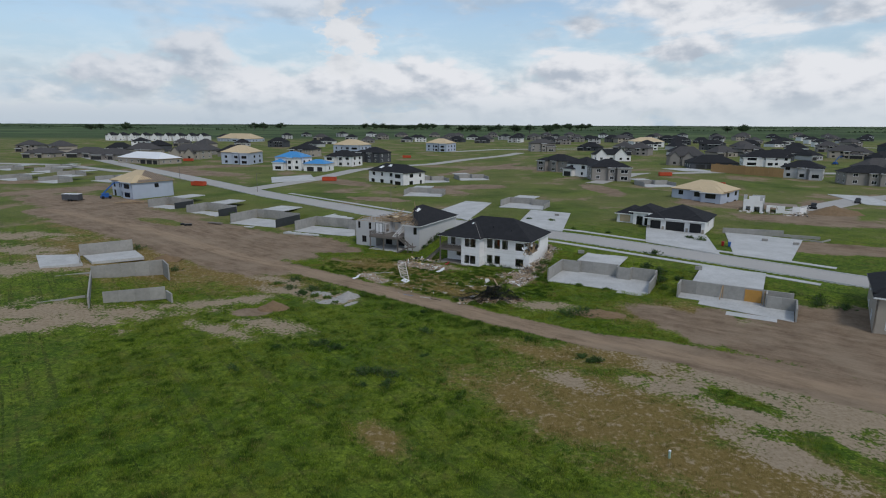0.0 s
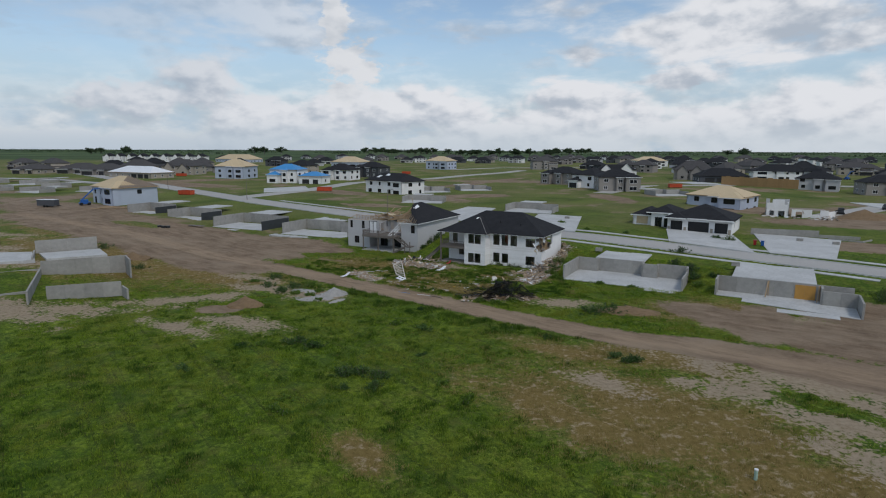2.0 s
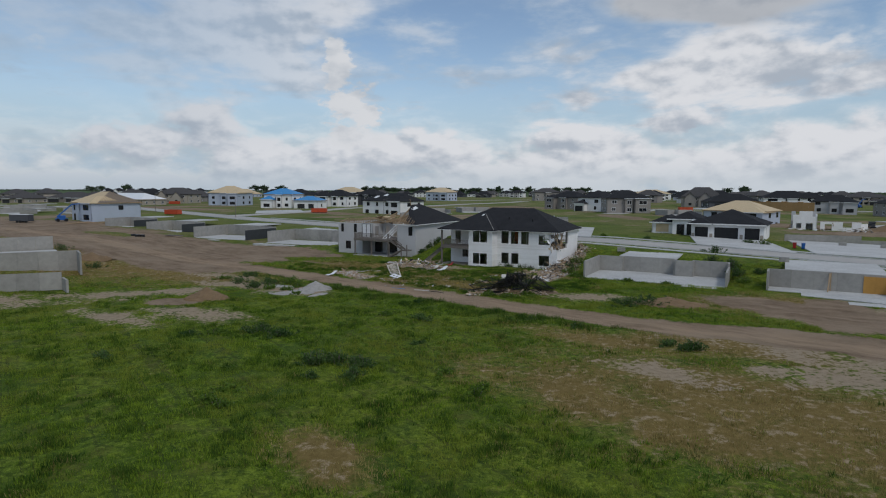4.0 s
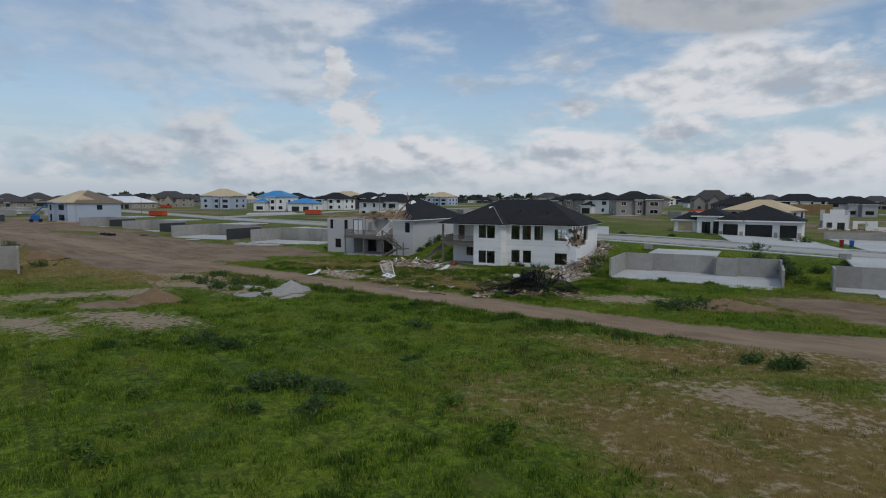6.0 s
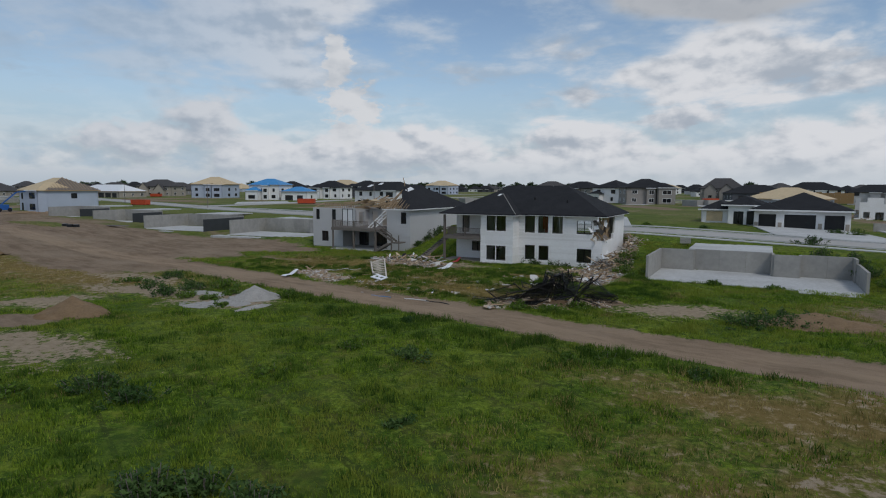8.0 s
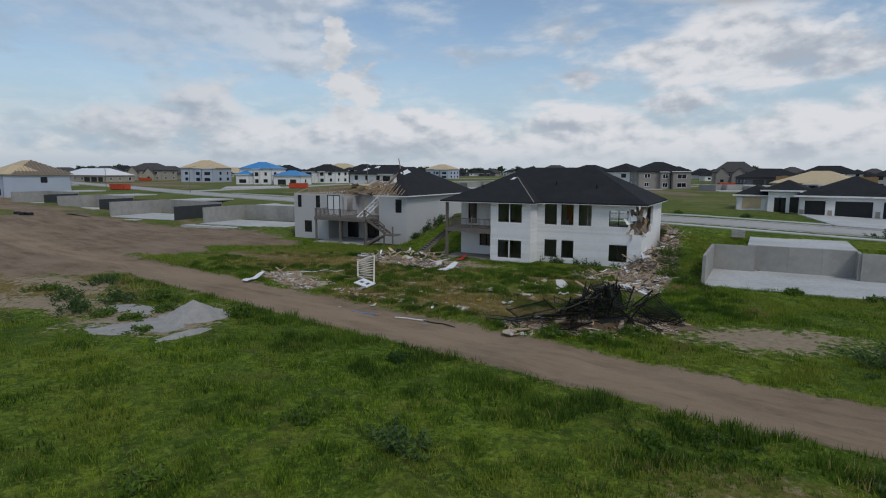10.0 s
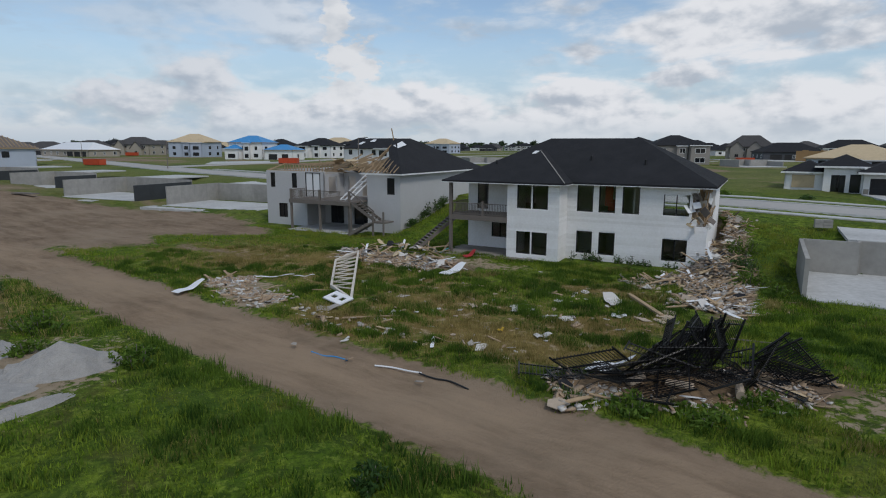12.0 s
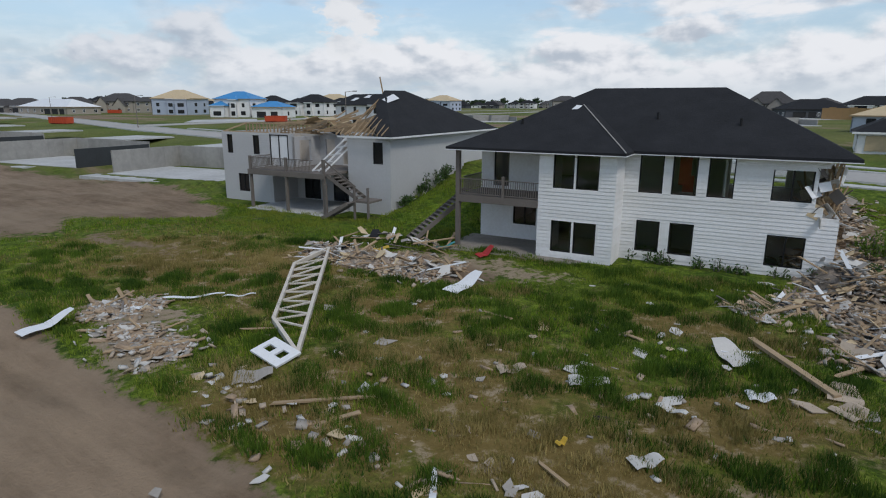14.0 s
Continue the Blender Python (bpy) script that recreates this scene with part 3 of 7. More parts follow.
def stair(parent, a, b, width, n, side):
    """An open wooden stair from a (top) down to b; side: unit vector across."""
    a, b, side = Vector(a), Vector(b), Vector(side)
    for k in (0, 1):
        bm = bmesh.new()
        beam(bm, a + side * width * k, b + side * width * k, 0.05, 0.28)
        part("stringer", bm, WOODGREY, parent)
    run = (b - a)
    run.z = 0
    dirn = run.normalized()
    for i in range(n):
        p = a.lerp(b, (i + 0.5) / n)
        bm = bmesh.new()
        beam(bm, p - side * 0.03 + Vector((0, 0, 0.10)), p + side * (width + 0.03) + Vector((0, 0, 0.10)), 0.27, 0.04)
        part("tread", bm, WOODGREY, parent)


def railing(parent, a, b, material, gap=0.13, h=0.95):
    a, b = Vector(a), Vector(b)
    bm = bmesh.new()
    beam(bm, a + Vector((0, 0, h)), b + Vector((0, 0, h)), 0.09, 0.05)
    beam(bm, a + Vector((0, 0, 0.1)), b + Vector((0, 0, 0.1)), 0.05, 0.04)
    rail = part("railing", bm, material, parent)
    n = int((b - a).length / gap)
    me = finish(boxes((-0.016, 0.016, -0.016, 0.016, 0.1, h)), "baluster", material)
    for i in range(1, n):
        ob = new("baluster", me)
        ob.parent = rail
        ob.location = a.lerp(b, i / n)


def turned(u, v, deg, z=0.0):
    return pose(u, v, z, 0, 0, deg)


def siding_wall(parent, material, m, L, H, holes=(), t=0.2, z0=0.0, name="wall", boards=False):
    """A lap-sided wall; boards: its courses are boards of their own."""
    ob = part(name, wall_bm(L, H, t, holes, z0), material, parent)
    ob.matrix_local = m
    joined = bmesh.new()
    if name == "wall":
        c, z = 0.195, z0
        while z < H - 0.02:
            top = min(z + c, H)
            cuts = sorted((a, b) for a, b, lo, hi in holes if lo < top - 0.04 and hi > z + 0.04)
            x, runs = 0.0, []
            for a, b in cuts:
                if a > x + 0.03:
                    runs.append((x, a))
                x = max(x, b)
            if x < L - 0.03:
                runs.append((x, L))
            for a, b in runs:
                bm = bmesh.new() if boards else joined
                v = [bm.verts.new((q, y, zz)) for q in (a, b) for y, zz in ((-0.002, z - 0.015), (-0.036, z - 0.012), (-0.008, top), (-0.002, top))]
                for f in ((0, 1, 2, 3), (7, 6, 5, 4), (0, 4, 5, 1), (1, 5, 6, 2), (2, 6, 7, 3), (3, 7, 4, 0)):
                    bm.faces.new([v[i] for i in f])
                if boards:
                    part("siding_board", bm, BOARDW, ob)
            z += c
    if name == "wall" and not boards:
        tagged(part("siding", joined, material, ob), kind="stuff")
    else:
        joined.free()
    return ob


def white_house():
    h = thing("house", "white two-storey house, dark hipped roof, one corner torn open", "house", pose(4.3, 112.0, 0, 0, 0, -28))
    E = 5.86
    # back of the projecting bay
    wb = [(0.79, 1.93), (2.04, 3.25)]
    holes = [(a, b, 3.87, 5.70) for a, b in wb] + [(a, b, 0.40, 2.18) for a, b in wb]
    siding_wall(h, WHITE, turned(0, 0, 0), 4.12, E, holes, boards=True)
    for a, b, c, d in holes:
        window(h, a, b, c, d, 0.05, 1, glass=GLASS)
    # its short side, facing the long wall
    siding_wall(h, WHITE, turned(4.12, 0, 90), 2.0, E, boards=True)
    # the long wall; its upper end is torn away
    up = [(0.80, 2.02, 3.67, 5.72), (2.45, 3.67, 3.67, 5.72), (4.17, 5.40, 3.67, 5.72), (7.05, 8.78, 3.75, 5.30)]
    lo = [(0.84, 2.06, 0.50, 2.20), (2.55, 3.75, 0.50, 2.20), (7.12, 8.79, 0.47, 2.04)]
    torn = [(8.95, 10.0, 3.55, 5.40), (9.35, 10.0, 5.40, E), (9.30, 10.0, 3.05, 3.55)]
    siding_wall(h, WHITE, turned(4.10, 2.0, 0), 10.0, E, up + lo + torn, boards=True)
    for i, (a, b, c, d) in enumerate(up + lo):
        window(h, a + 4.10, b + 4.10, c, d, 2.05, 2 if b - a > 1.5 else 1, glass=GLASS)
    # the far end wall, broken above the lower storey
    siding_wall(h, WHITE, turned(14.1, 2.0, 90), 11.5, E, [(0.0, 5.2, 2.95, E), (5.2, 6.0, 3.6, E)])
    # porch side, recessed wall and far walls
    siding_wall(h, WHITE, turned(0.0, 3.5, -90), 3.5, E)
    siding_wall(h, WHITE, turned(-5.0, 3.5, 0), 5.0, E, [(0.85, 1.85, 3.3, 5.5), (2.2, 3.7, 0.95, 2.2)])
    window(h, -4.15, -3.15, 3.3, 5.5, 3.55, 1, glass=GLASS)
    window(h, -2.8, -1.3, 0.95, 2.2, 3.55, 2, glass=GLASS)
    siding_wall(h, WHITE, turned(-5.0, 13.5, -90), 10.0, E)
    siding_wall(h, WHITE, turned(14.1, 13.5, 180), 19.1, E, [(2, 6, 3.1, 5.4), (9, 10.2, 3.1, 5.3), (13, 15, 3.8, 5.3)])
    # inside: floor, partitions, ceiling
    part("floor_plate", boxes((0.2, 13.9, 2.2, 13.3, 2.75, 3.05), (-4.8, 0.2, 3.7, 13.3, 2.75, 3.05), (0.2, 3.9, 0.2, 2.2, 2.75, 3.05)), FLOORIN, h, "bare subfloor")
    part("basement_slab", boxes((-4.8, 13.9, 3.72, 13.3, -0.2, 0.04), (0.2, 13.9, 2.2, 3.72, -0.2, 0.04), (0.2, 3.92, 0.2, 2.2, -0.2, 0.04)), SLAB, h)
    part("partition", boxes((0.2, 9.0, 6.0, 6.12, 3.05, 5.8), (9.0, 9.12, 2.2, 6.0, 3.05, 5.8), (0.2, 13.8, 5.6, 5.72, 0.04, 2.75), (6.3, 6.42, 2.2, 5.6, 0.04, 2.75)), INNER, h)
    part("ceiling_board", boxes((0.2, 12.6, 2.2, 13.3, 5.78, 5.84), (0.2, 3.9, 0.2, 2.2, 5.78, 5.84)), INNER, h)
    # roof: main hip and the wing over bay and porch
    bm = bmesh.new()
    hip_roof(bm, -5.0, 14.1, 2.0, 13.6, E + 0.06, 0.53)
    part("roof", bm, SHINGLE, h, "charcoal shingle hipped roof")
    R, T = E + 0.05, E + 2.38
    for pts in ([(-5.5, -0.5, R), (4.62, -0.5, R), (1.0, 4.5, T), (0.0, 4.5, T)],
                [(-5.5, 9.5, R), (-5.5, -0.5, R), (0.0, 4.5, T), (0.0, 9.0, T)],
                [(4.62, -0.5, R), (4.62, 2.2, R), (1.0, 6.6, T), (1.0, 4.5, T)],
                [(0.0, 4.5, T), (1.0, 4.5, T), (1.0, 6.8, T), (0.0, 6.8, T)]):
        bm = bmesh.new()
        slab(bm, pts, 0.16)
        part("roof_slope", bm, SHINGLE, h, "charcoal shingle wing roof")
    # torn-off underlay patch, hip flashing and vent pipes
    bm = bmesh.new()
    beam(bm, (4.62, -0.5, E + 0.08), (1.0, 4.5, E + 2.41), 0.06, 0.03)
    part("hip_flashing", bm, CONC, h, "dull grey metal hip flashing")
    bm = bmesh.new()
    slab(bm, [(0.45, 3.95, E + 2.14), (0.8, 4.0, E + 2.16), (0.95, 4.4, E + 2.36), (0.6, 4.45, E + 2.38)], 0.03)
    part("bare_patch", bm, METALW, h, "patch of missing shingles")
    for x, y, z in ((5.2, 4.5, E + 1.6), (-1.9, 2.2, E + 1.2), (9.4, 4.0, E + 1.35)):
        bm = bmesh.new()
        bmesh.ops.create_cone(bm, cap_ends=True, segments=10, radius1=0.07, radius2=0.07, depth=0.5, matrix=pose(x, y, z + 0.15))
        part("vent_pipe", bm, BLACK, h)
    fascia = bmesh.new()
    for a, b in (((-5.5, -0.5), (4.62, -0.5)), ((4.62, -0.5), (4.62, 1.5)), ((4.62, 1.5), (14.6, 1.5)), ((-5.5, -0.5), (-5.5, 13)), ((14.6, 1.5), (14.6, 14.1))):
        beam(fascia, (*a, E - 0.11), (*b, E - 0.11), 0.06, 0.045)
    part("gutter", fascia, METALW, h, "white gutter and fascia")
    part("soffit", boxes((-5.45, 4.5, -0.45, 2.0, E - 0.09, E - 0.03), (4.5, 14.5, 1.55, 2.3, E - 0.09, E - 0.03), (-5.45, 0, 2.0, 3.6, E - 0.09, E - 0.03)), WHITE, h)
    # porch: post, deck, rails, stair, patio
    for u in (-4.95,):
        part("porch_post", boxes((u - 0.12, u + 0.12, -0.05, 0.19, 0.0, E - 0.1)), WOODGREY, h, "brown timber post")
    part("deck", boxes((-5.05, 0.0, 0.0, 3.5, 2.95, 3.12), (-5.05, 0.0, -0.06, 0.0, 2.72, 3.12)), WOODGREY, h)
    railing(h, (-4.85, 0.05, 3.12), (-0.05, 0.05, 3.12), WOODGREY)
    railing(h, (-5.0, 0.9, 3.12), (-5.0, 3.4, 3.12), WOODGREY)
    part("deck_post", boxes((-2.2, -2.06, 0.0, 0.14, 3.1, 4.3)), WOODGREY, h)
    stair(h, (-5.15, 2.5, 3.05), (-7.7, -0.7, 0.05), 1.0, 16, (-0.782, 0.623, 0.0))
    part("patio", boxes((-5.6, 0.0, -1.0, 3.5, -0.1, 0.05), (0, 2.6, -0.9, -0.03, -0.1, 0.05)), DUSTY, h, "dusty concrete patio")
    part("torn_insulation", boxes((6.75, 7.35, 3.1, 3.16, 4.1, 5.6), (6.95, 7.5, 3.3, 3.36, 3.7, 4.6)), REDCLOTH, h, "red cloth hanging behind a window")
    # splintered framing at the torn corner
    rnd = random.Random(5)
    for i in range(56):
        bm = bmesh.new()
        a = Vector((12.9 + rnd.random() * 1.2, 2.1 + rnd.random() * 4.0, 3.0 + rnd.random() * 0.4))
        b = a + Vector((rnd.uniform(-0.8, 0.5), rnd.uniform(-0.6, 0.6), rnd.uniform(0.2, 1.3) if i % 4 else 2.5))
        beam(bm, a, b, 0.04, rnd.choice((0.09, 0.09, 0.14)))
        part("broken_stud", bm, WOOD, h)
    for i in range(34):
        bm = bmesh.new()
        c = Vector((12.8 + rnd.random() * 1.6, 1.9 + rnd.random() * 3.0, 2.9 + rnd.random() * 2.4))
        box(bm, -0.4 * rnd.random() - 0.1, 0.4, -0.3, 0.3 * rnd.random() + 0.1, -0.01, 0.01, 0,
            pose(*c, rnd.uniform(40, 130), rnd.uniform(-50, 50), rnd.uniform(0, 180)))
        part("torn_panel", bm, (INNER, METALW, OSB, WOODGREY)[i % 4], h)
    return h


white_house()


def battered_house():
    """The neighbour with its left roof gone."""
    h = thing("house", "pale grey two-storey house, roof half stripped to rafters", "house", pose(-20.4, 132.3, 0, 0, 0, -28))
    E = 5.86
    wins = [(0.62, 1.28, 4.05, 5.68), (3.68, 4.40, 4.05, 5.68), (1.70, 2.95, 0.75, 2.35)]
    siding_wall(h, GREYW, turned(0, 0, 0), 5.5, E, wins)
    for a, b, c, d in wins:
        window(h, a, b, c, d, 0.05, 2 if b - a > 1 else 1)
    siding_wall(h, GREYW, turned(5.5, 0.0, 0), 2.6, E, [(0.1, 2.1, 3.2, 5.75)], z0=2.9, name="upper_wall")
    door = new("patio_door")
    door.parent = h
    part("door_frame", boxes((5.6, 5.68, -0.02, 0.1, 3.2, 5.75), (7.52, 7.6, -0.02, 0.1, 3.2, 5.75), (6.56, 6.64, -0.02, 0.1, 3.2, 5.75), (5.68, 7.52, -0.02, 0.1, 5.67, 5.75)), BLACK, door)
    part("door_panel", boxes((5.7, 6.55, 0.03, 0.07, 3.25, 5.66), (6.65, 7.5, 0.03, 0.07, 3.25, 5.66)), METALW, door, "white door panel")
    # recessed lower wall and open upper rooms behind the deck
    siding_wall(h, GREYW, turned(5.5, 3.0, 0), 8.2, 2.9, [(1.0, 2.8, 0.1, 2.1), (4.2, 6.6, 0.1, 2.2)], name="lower_wall")
    window(h, 6.5, 8.3, 0.1, 2.1, 3.05, 2)
    window(h, 9.7, 12.1, 0.1, 2.2, 3.05, 2)
    siding_wall(h, GREYW, turned(5.5, 3.0, -90), 3.0, 2.9, name="return_wall")
    siding_wall(h, GREYW, turned(8.1, 3.4, 0), 5.6, 5.7, [(0.6, 1.6, 3.7, 5.3), (2.4, 5.0, 3.2, 5.7)], z0=2.9, name="upper_wall")
    siding_wall(h, GREYW, turned(8.1, 0.0, 90), 3.4, 5.6, [(0.8, 2.2, 3.5, 5.3)], z0=2.9, name="upper_wall")
    # wing
    siding_wall(h, GREYW, turned(13.65, 0, 0), 3.9, E, [(2.36, 3.26, 3.82, 5.50)])
    window(h, 16.01, 16.91, 3.82, 5.50, 0.05, 1)
    siding_wall(h, GREYW, turned(17.55, 0, 90), 18.5, E)
    siding_wall(h, GREYW, turned(13.65, 3.4, -90), 3.4, E)
    siding_wall(h, GREYW, turned(0, 11.5, -90), 11.5, E)
    siding_wall(h, GREYW, turned(17.55, 18.5, 180), 9.4, E, [(3, 7, 3.1, 5.2)])
    siding_wall(h, GREYW, turned(8.15, 18.5, -90), 7.0, E)
    siding_wall(h, GREYW, turned(8.15, 11.5, 180), 8.15, E)
    part("floor_plate", boxes((0.2, 17.4, 3.2, 13.8, 2.7, 3.0), (0.2, 8.1, 0.2, 3.2, 2.7, 3.0), (13.8, 17.4, 0.2, 3.2, 2.7, 3.0)), FLOORIN, h)
    part("partition", boxes((2.6, 2.72, 0.2, 7, 3.0, 5.7), (0.2, 12, 7, 7.12, 3.0, 5.6), (10.2, 10.32, 3.4, 7, 3.0, 5.2), (0.2, 17.3, 6.2, 6.3, 0.0, 2.7)), INNER, h)
    part("slab", boxes((5.6, 13.6, -3.0, 3.0, -0.1, 0.06)), SLAB, h)
    # deck with posts, stair
    part("deck", boxes((5.6, 13.4, -2.6, 3.4, 2.98, 3.15), (5.6, 13.4, -2.66, -2.6, 2.75, 3.15)), WOODGREY, h)
    for u in (5.75, 9.5, 13.2):
        part("deck_post", boxes((u - 0.1, u + 0.1, -2.55, -2.35, 0.0, 4.2)), WOODGREY, h)
    railing(h, (5.7, -2.5, 3.15), (9.5, -2.5, 3.15), WOODGREY)
    railing(h, (5.65, -2.5, 3.15), (5.65, -0.1, 3.15), WOODGREY)
    railing(h, (9.6, -2.5, 3.15), (12.2, -2.5, 3.15), WOODGREY)
    stair(h, (13.4, -2.4, 3.05), (16.2, -2.4, 1.45), 1.0, 8, (0.0, 1.0, 0.0))
    part("landing", boxes((16.0, 17.4, -2.6, -1.0, 1.25, 1.4)), WOODGREY, h)
    stair(h, (16.2, -2.7, 1.3), (13.9, -2.7, 0.05), 1.0, 7, (0.0, -1.0, 0.0))
    for u in (13.5, 16.1, 17.3):
        part("landing_post", boxes((u - 0.07, u + 0.07, -2.7, -2.56, 0.0, 2.4)), WOODGREY, h)
    bm = bmesh.new()
    beam(bm, (13.5, -2.6, 4.1), (16.2, -2.6, 2.4), 0.06, 0.1)
    part("handrail", bm, WOODGREY, h)
    # remaining roof: the wing's hip; its front slope is stripped to the rafters
    R, A, B = E + 0.06, (13.0, 6.2, E + 3.5), (12.9, 9.6, E + 3.55)
    for pts in ([(18.05, -0.5, R), (18.05, 19.0, R), B, A],
                [(17.0, -0.5, R), (18.05, -0.5, R), A, (13.5, 4.2, E + 2.4), (14.6, 2.6, E + 1.55), (14.9, 1.0, E + 0.78)],
                [A, B, (8.6, 14.4, E + 1.2), (9.8, 10.6, E + 1.6), (11.2, 8.0, E + 2.4)],
                [(18.05, 19.0, R), (8.0, 19.0, R), (8.6, 14.4, E + 1.2), B]):
        bm = bmesh.new()
        slab(bm, pts, 0.14)
        part("roof_slope", bm, SHINGLE, h, "torn charcoal shingle roof")
    bm = bmesh.new()
    slab(bm, [(13.9, 4.5, E + 2.75), (14.5, 4.4, E + 2.5), (14.4, 6.3, E + 2.85), (13.7, 6.5, E + 3.22)], 0.03)
    part("bare_patch", bm, METALW, h, "patch of torn white underlay")
    part("eave_board", boxes((13.1, 18.05, -0.56, -0.5, E - 0.1, E + 0.03), (18.05, 18.11, -0.5, 19.0, E - 0.1, E + 0.03)), METALW, h, "white eave board")
    rr = random.Random(19)
    for i in range(11):                                # pine rafters left on the front slope
        bm = bmesh.new()
        u = 12.9 + i * 0.42
        run = min(5.6, max(0.8, (u - 12.6) * 1.7)) * rr.uniform(0.75, 1.05)
        run = min(run, (18.0 - u) * 1.15 + 0.4)
        run *= 0.8
        beam(bm, (u, -0.45, E + 0.1), (u + rr.uniform(-0.7, 0.1), -0.45 + run, E + 0.12 + run * 0.45), 0.045, 0.14)
        part("rafter", bm, WOOD, h, "bare pine rafter")
    for a, b in (((12.9, 3.0, E + 1.4), (13.2, 5.6, E + 3.0)), ((13.0, 6.2, E + 2.6), (12.7, 6.0, E + 4.6)), ((11.8, 5.0, E + 1.2), (13.4, 4.6, E + 2.5)), ((12.2, 2.5, E + 0.6), (13.3, 5.3, E + 2.6))):
        bm = bmesh.new()
        beam(bm, a, b, 0.05, 0.12)
        part("rafter", bm, WOOD, h)
    rnd = random.Random(9)
    for i in range(20):                                # stub studs along the far top of the stripped part
        bm = bmesh.new()
        u = 0.3 + i * 0.42
        beam(bm, (u, 2.6, E - 0.1), (u + rnd.uniform(-0.05, 0.1), 2.6, E + 0.62), 0.07, 0.12)
        part("stud", bm, WOOD, h)
    bm = bmesh.new()
    beam(bm, (0.2, 2.6, E + 0.66), (8.6, 2.6, E + 0.62), 0.12, 0.08)
    beam(bm, (0.1, 0.2, E + 0.02), (0.3, 2.6, E + 0.66), 0.06, 0.12)
    beam(bm, (0.1, 0.12, E + 0.04), (5.4, 0.12, E + 0.04), 0.14, 0.08)
    part("top_plate", bm, WOOD, h)
    for i in range(84):                                # fallen timbers over the open rooms
        bm = bmesh.new()
        a = Vector((rnd.uniform(4.5, 12.0), rnd.uniform(1.2, 9.0), E + rnd.uniform(-0.1, 0.9)))
        d = rnd.uniform(-0.5, 0.5) if i % 3 else rnd.uniform(0, 3)
        b = a + Vector((math.cos(d), math.sin(d), rnd.uniform(-0.1, 0.28))) * rnd.uniform(1.5, 4.0)
        beam(bm, a, b, 0.05, rnd.choice((0.09, 0.14, 0.2)))
        part("fallen_timber", bm, WOOD, h)
    for i in range(12):
        bm = bmesh.new()
        box(bm, -0.7, 0.7, -0.5, 0.5, -0.01, 0.01, 0, pose(rnd.uniform(6, 12), rnd.uniform(2, 8), E + rnd.uniform(0.1, 1.2), rnd.uniform(-30, 30), rnd.uniform(-30, 30), rnd.uniform(0, 180)))
        part("loose_board", bm, rnd.choice((OSB, INNER, SHINGLE)), h)
    # a fallen white truss leaning on the deck
    bm = bmesh.new()
    for k in (0, 0.6, 1.2):
        beam(bm, (11.4 + k, -1.6, 3.2), (12.9 + k, 1.5, 6.0), 0.06, 0.12)
    for k in range(5):
        f = k / 5
        beam(bm, (11.4 + 1.5 * f, -1.6 + 3.1 * f, 3.2 + 2.8 * f), (12.6 + 1.5 * f, -1.6 + 3.1 * f, 3.4 + 2.8 * f), 0.05, 0.08)
    part("leaning_truss", bm, METALW, h, "white painted truss piece")
    return h


battered_house()

# ---- foundations ----


def foundation(name, label, at, walls, floors, tops=(), panels=True):
    """Poured basement walls [(u0, v0, u1, v1, top, bottom)], floor slabs and garage slabs [(pts, z)]."""
    f = thing(name, label, "foundation", at)
    for w in walls:
        u0, v0, u1, v1, top, bot = w[:6]
        L = math.hypot(u1 - u0, v1 - v0)
        m = pose(u0, v0, 0, 0, 0, math.degrees(math.atan2(v1 - v0, u1 - u0)))
        n = max(1, round(L / 2.4)) if panels else 1
        for i in range(n):                             # form panels with a fine joint
            bm = bmesh.new()
            box(bm, L * i / n + (0.012 if i else 0), L * (i + 1) / n, -0.12, 0.12, bot, top, 0, m)
            part("wall_panel", bm, w[6] if len(w) > 6 else CONC, f)
    for pts, z in floors:
        bm = bmesh.new()
        slab(bm, [(*p, z) for p in pts], 0.55)
        part("floor_slab", bm, SLAB, f, "pale concrete floor slab")
    for pts, z in tops:
        bm = bmesh.new()
        slab(bm, [(*p, z) for p in pts], 0.2)
        part("garage_slab", bm, SLAB, f, "pale concrete slab")
    return f


def rect(u0, u1, v0, v1):
    return [(u0, v0), (u1, v0), (u1, v1), (u0, v1)]


foundation("foundation", "open concrete basement foundation with a pale floor", pose(20.2, 99.6, 0, 0, 0, -28.5),
           [(0, 0, 0, 8.6, 2.32, -0.2), (0.12, 8.6, 3.4, 8.6, 2.32, -0.2), (3.4, 8.72, 3.4, 9.3, 2.32, -0.2), (3.52, 9.3, 11.0, 9.3, 2.32, -0.2), (11.0, 9.18, 11.0, 7.6, 2.32, -0.2),
            (11.12, 7.6, 13.4, 7.6, 2.32, -0.2), (13.4, 7.72, 13.4, 8.6, 2.32, -0.2), (13.52, 8.6, 18.0, 8.6, 2.32, -0.2), (18.0, 8.48, 18.0, 6.6, 2.32, -0.2), (18.12, 6.6, 18.12, 0.2, 1.9, -0.2)],
           [(rect(0.13, 17.98, -0.6, 9.2), 0.07), (rect(13.0, 17.5, -2.0, -0.6), 0.05)],
           [(rect(2.8, 11.0, 9.43, 17.2), 2.35)])
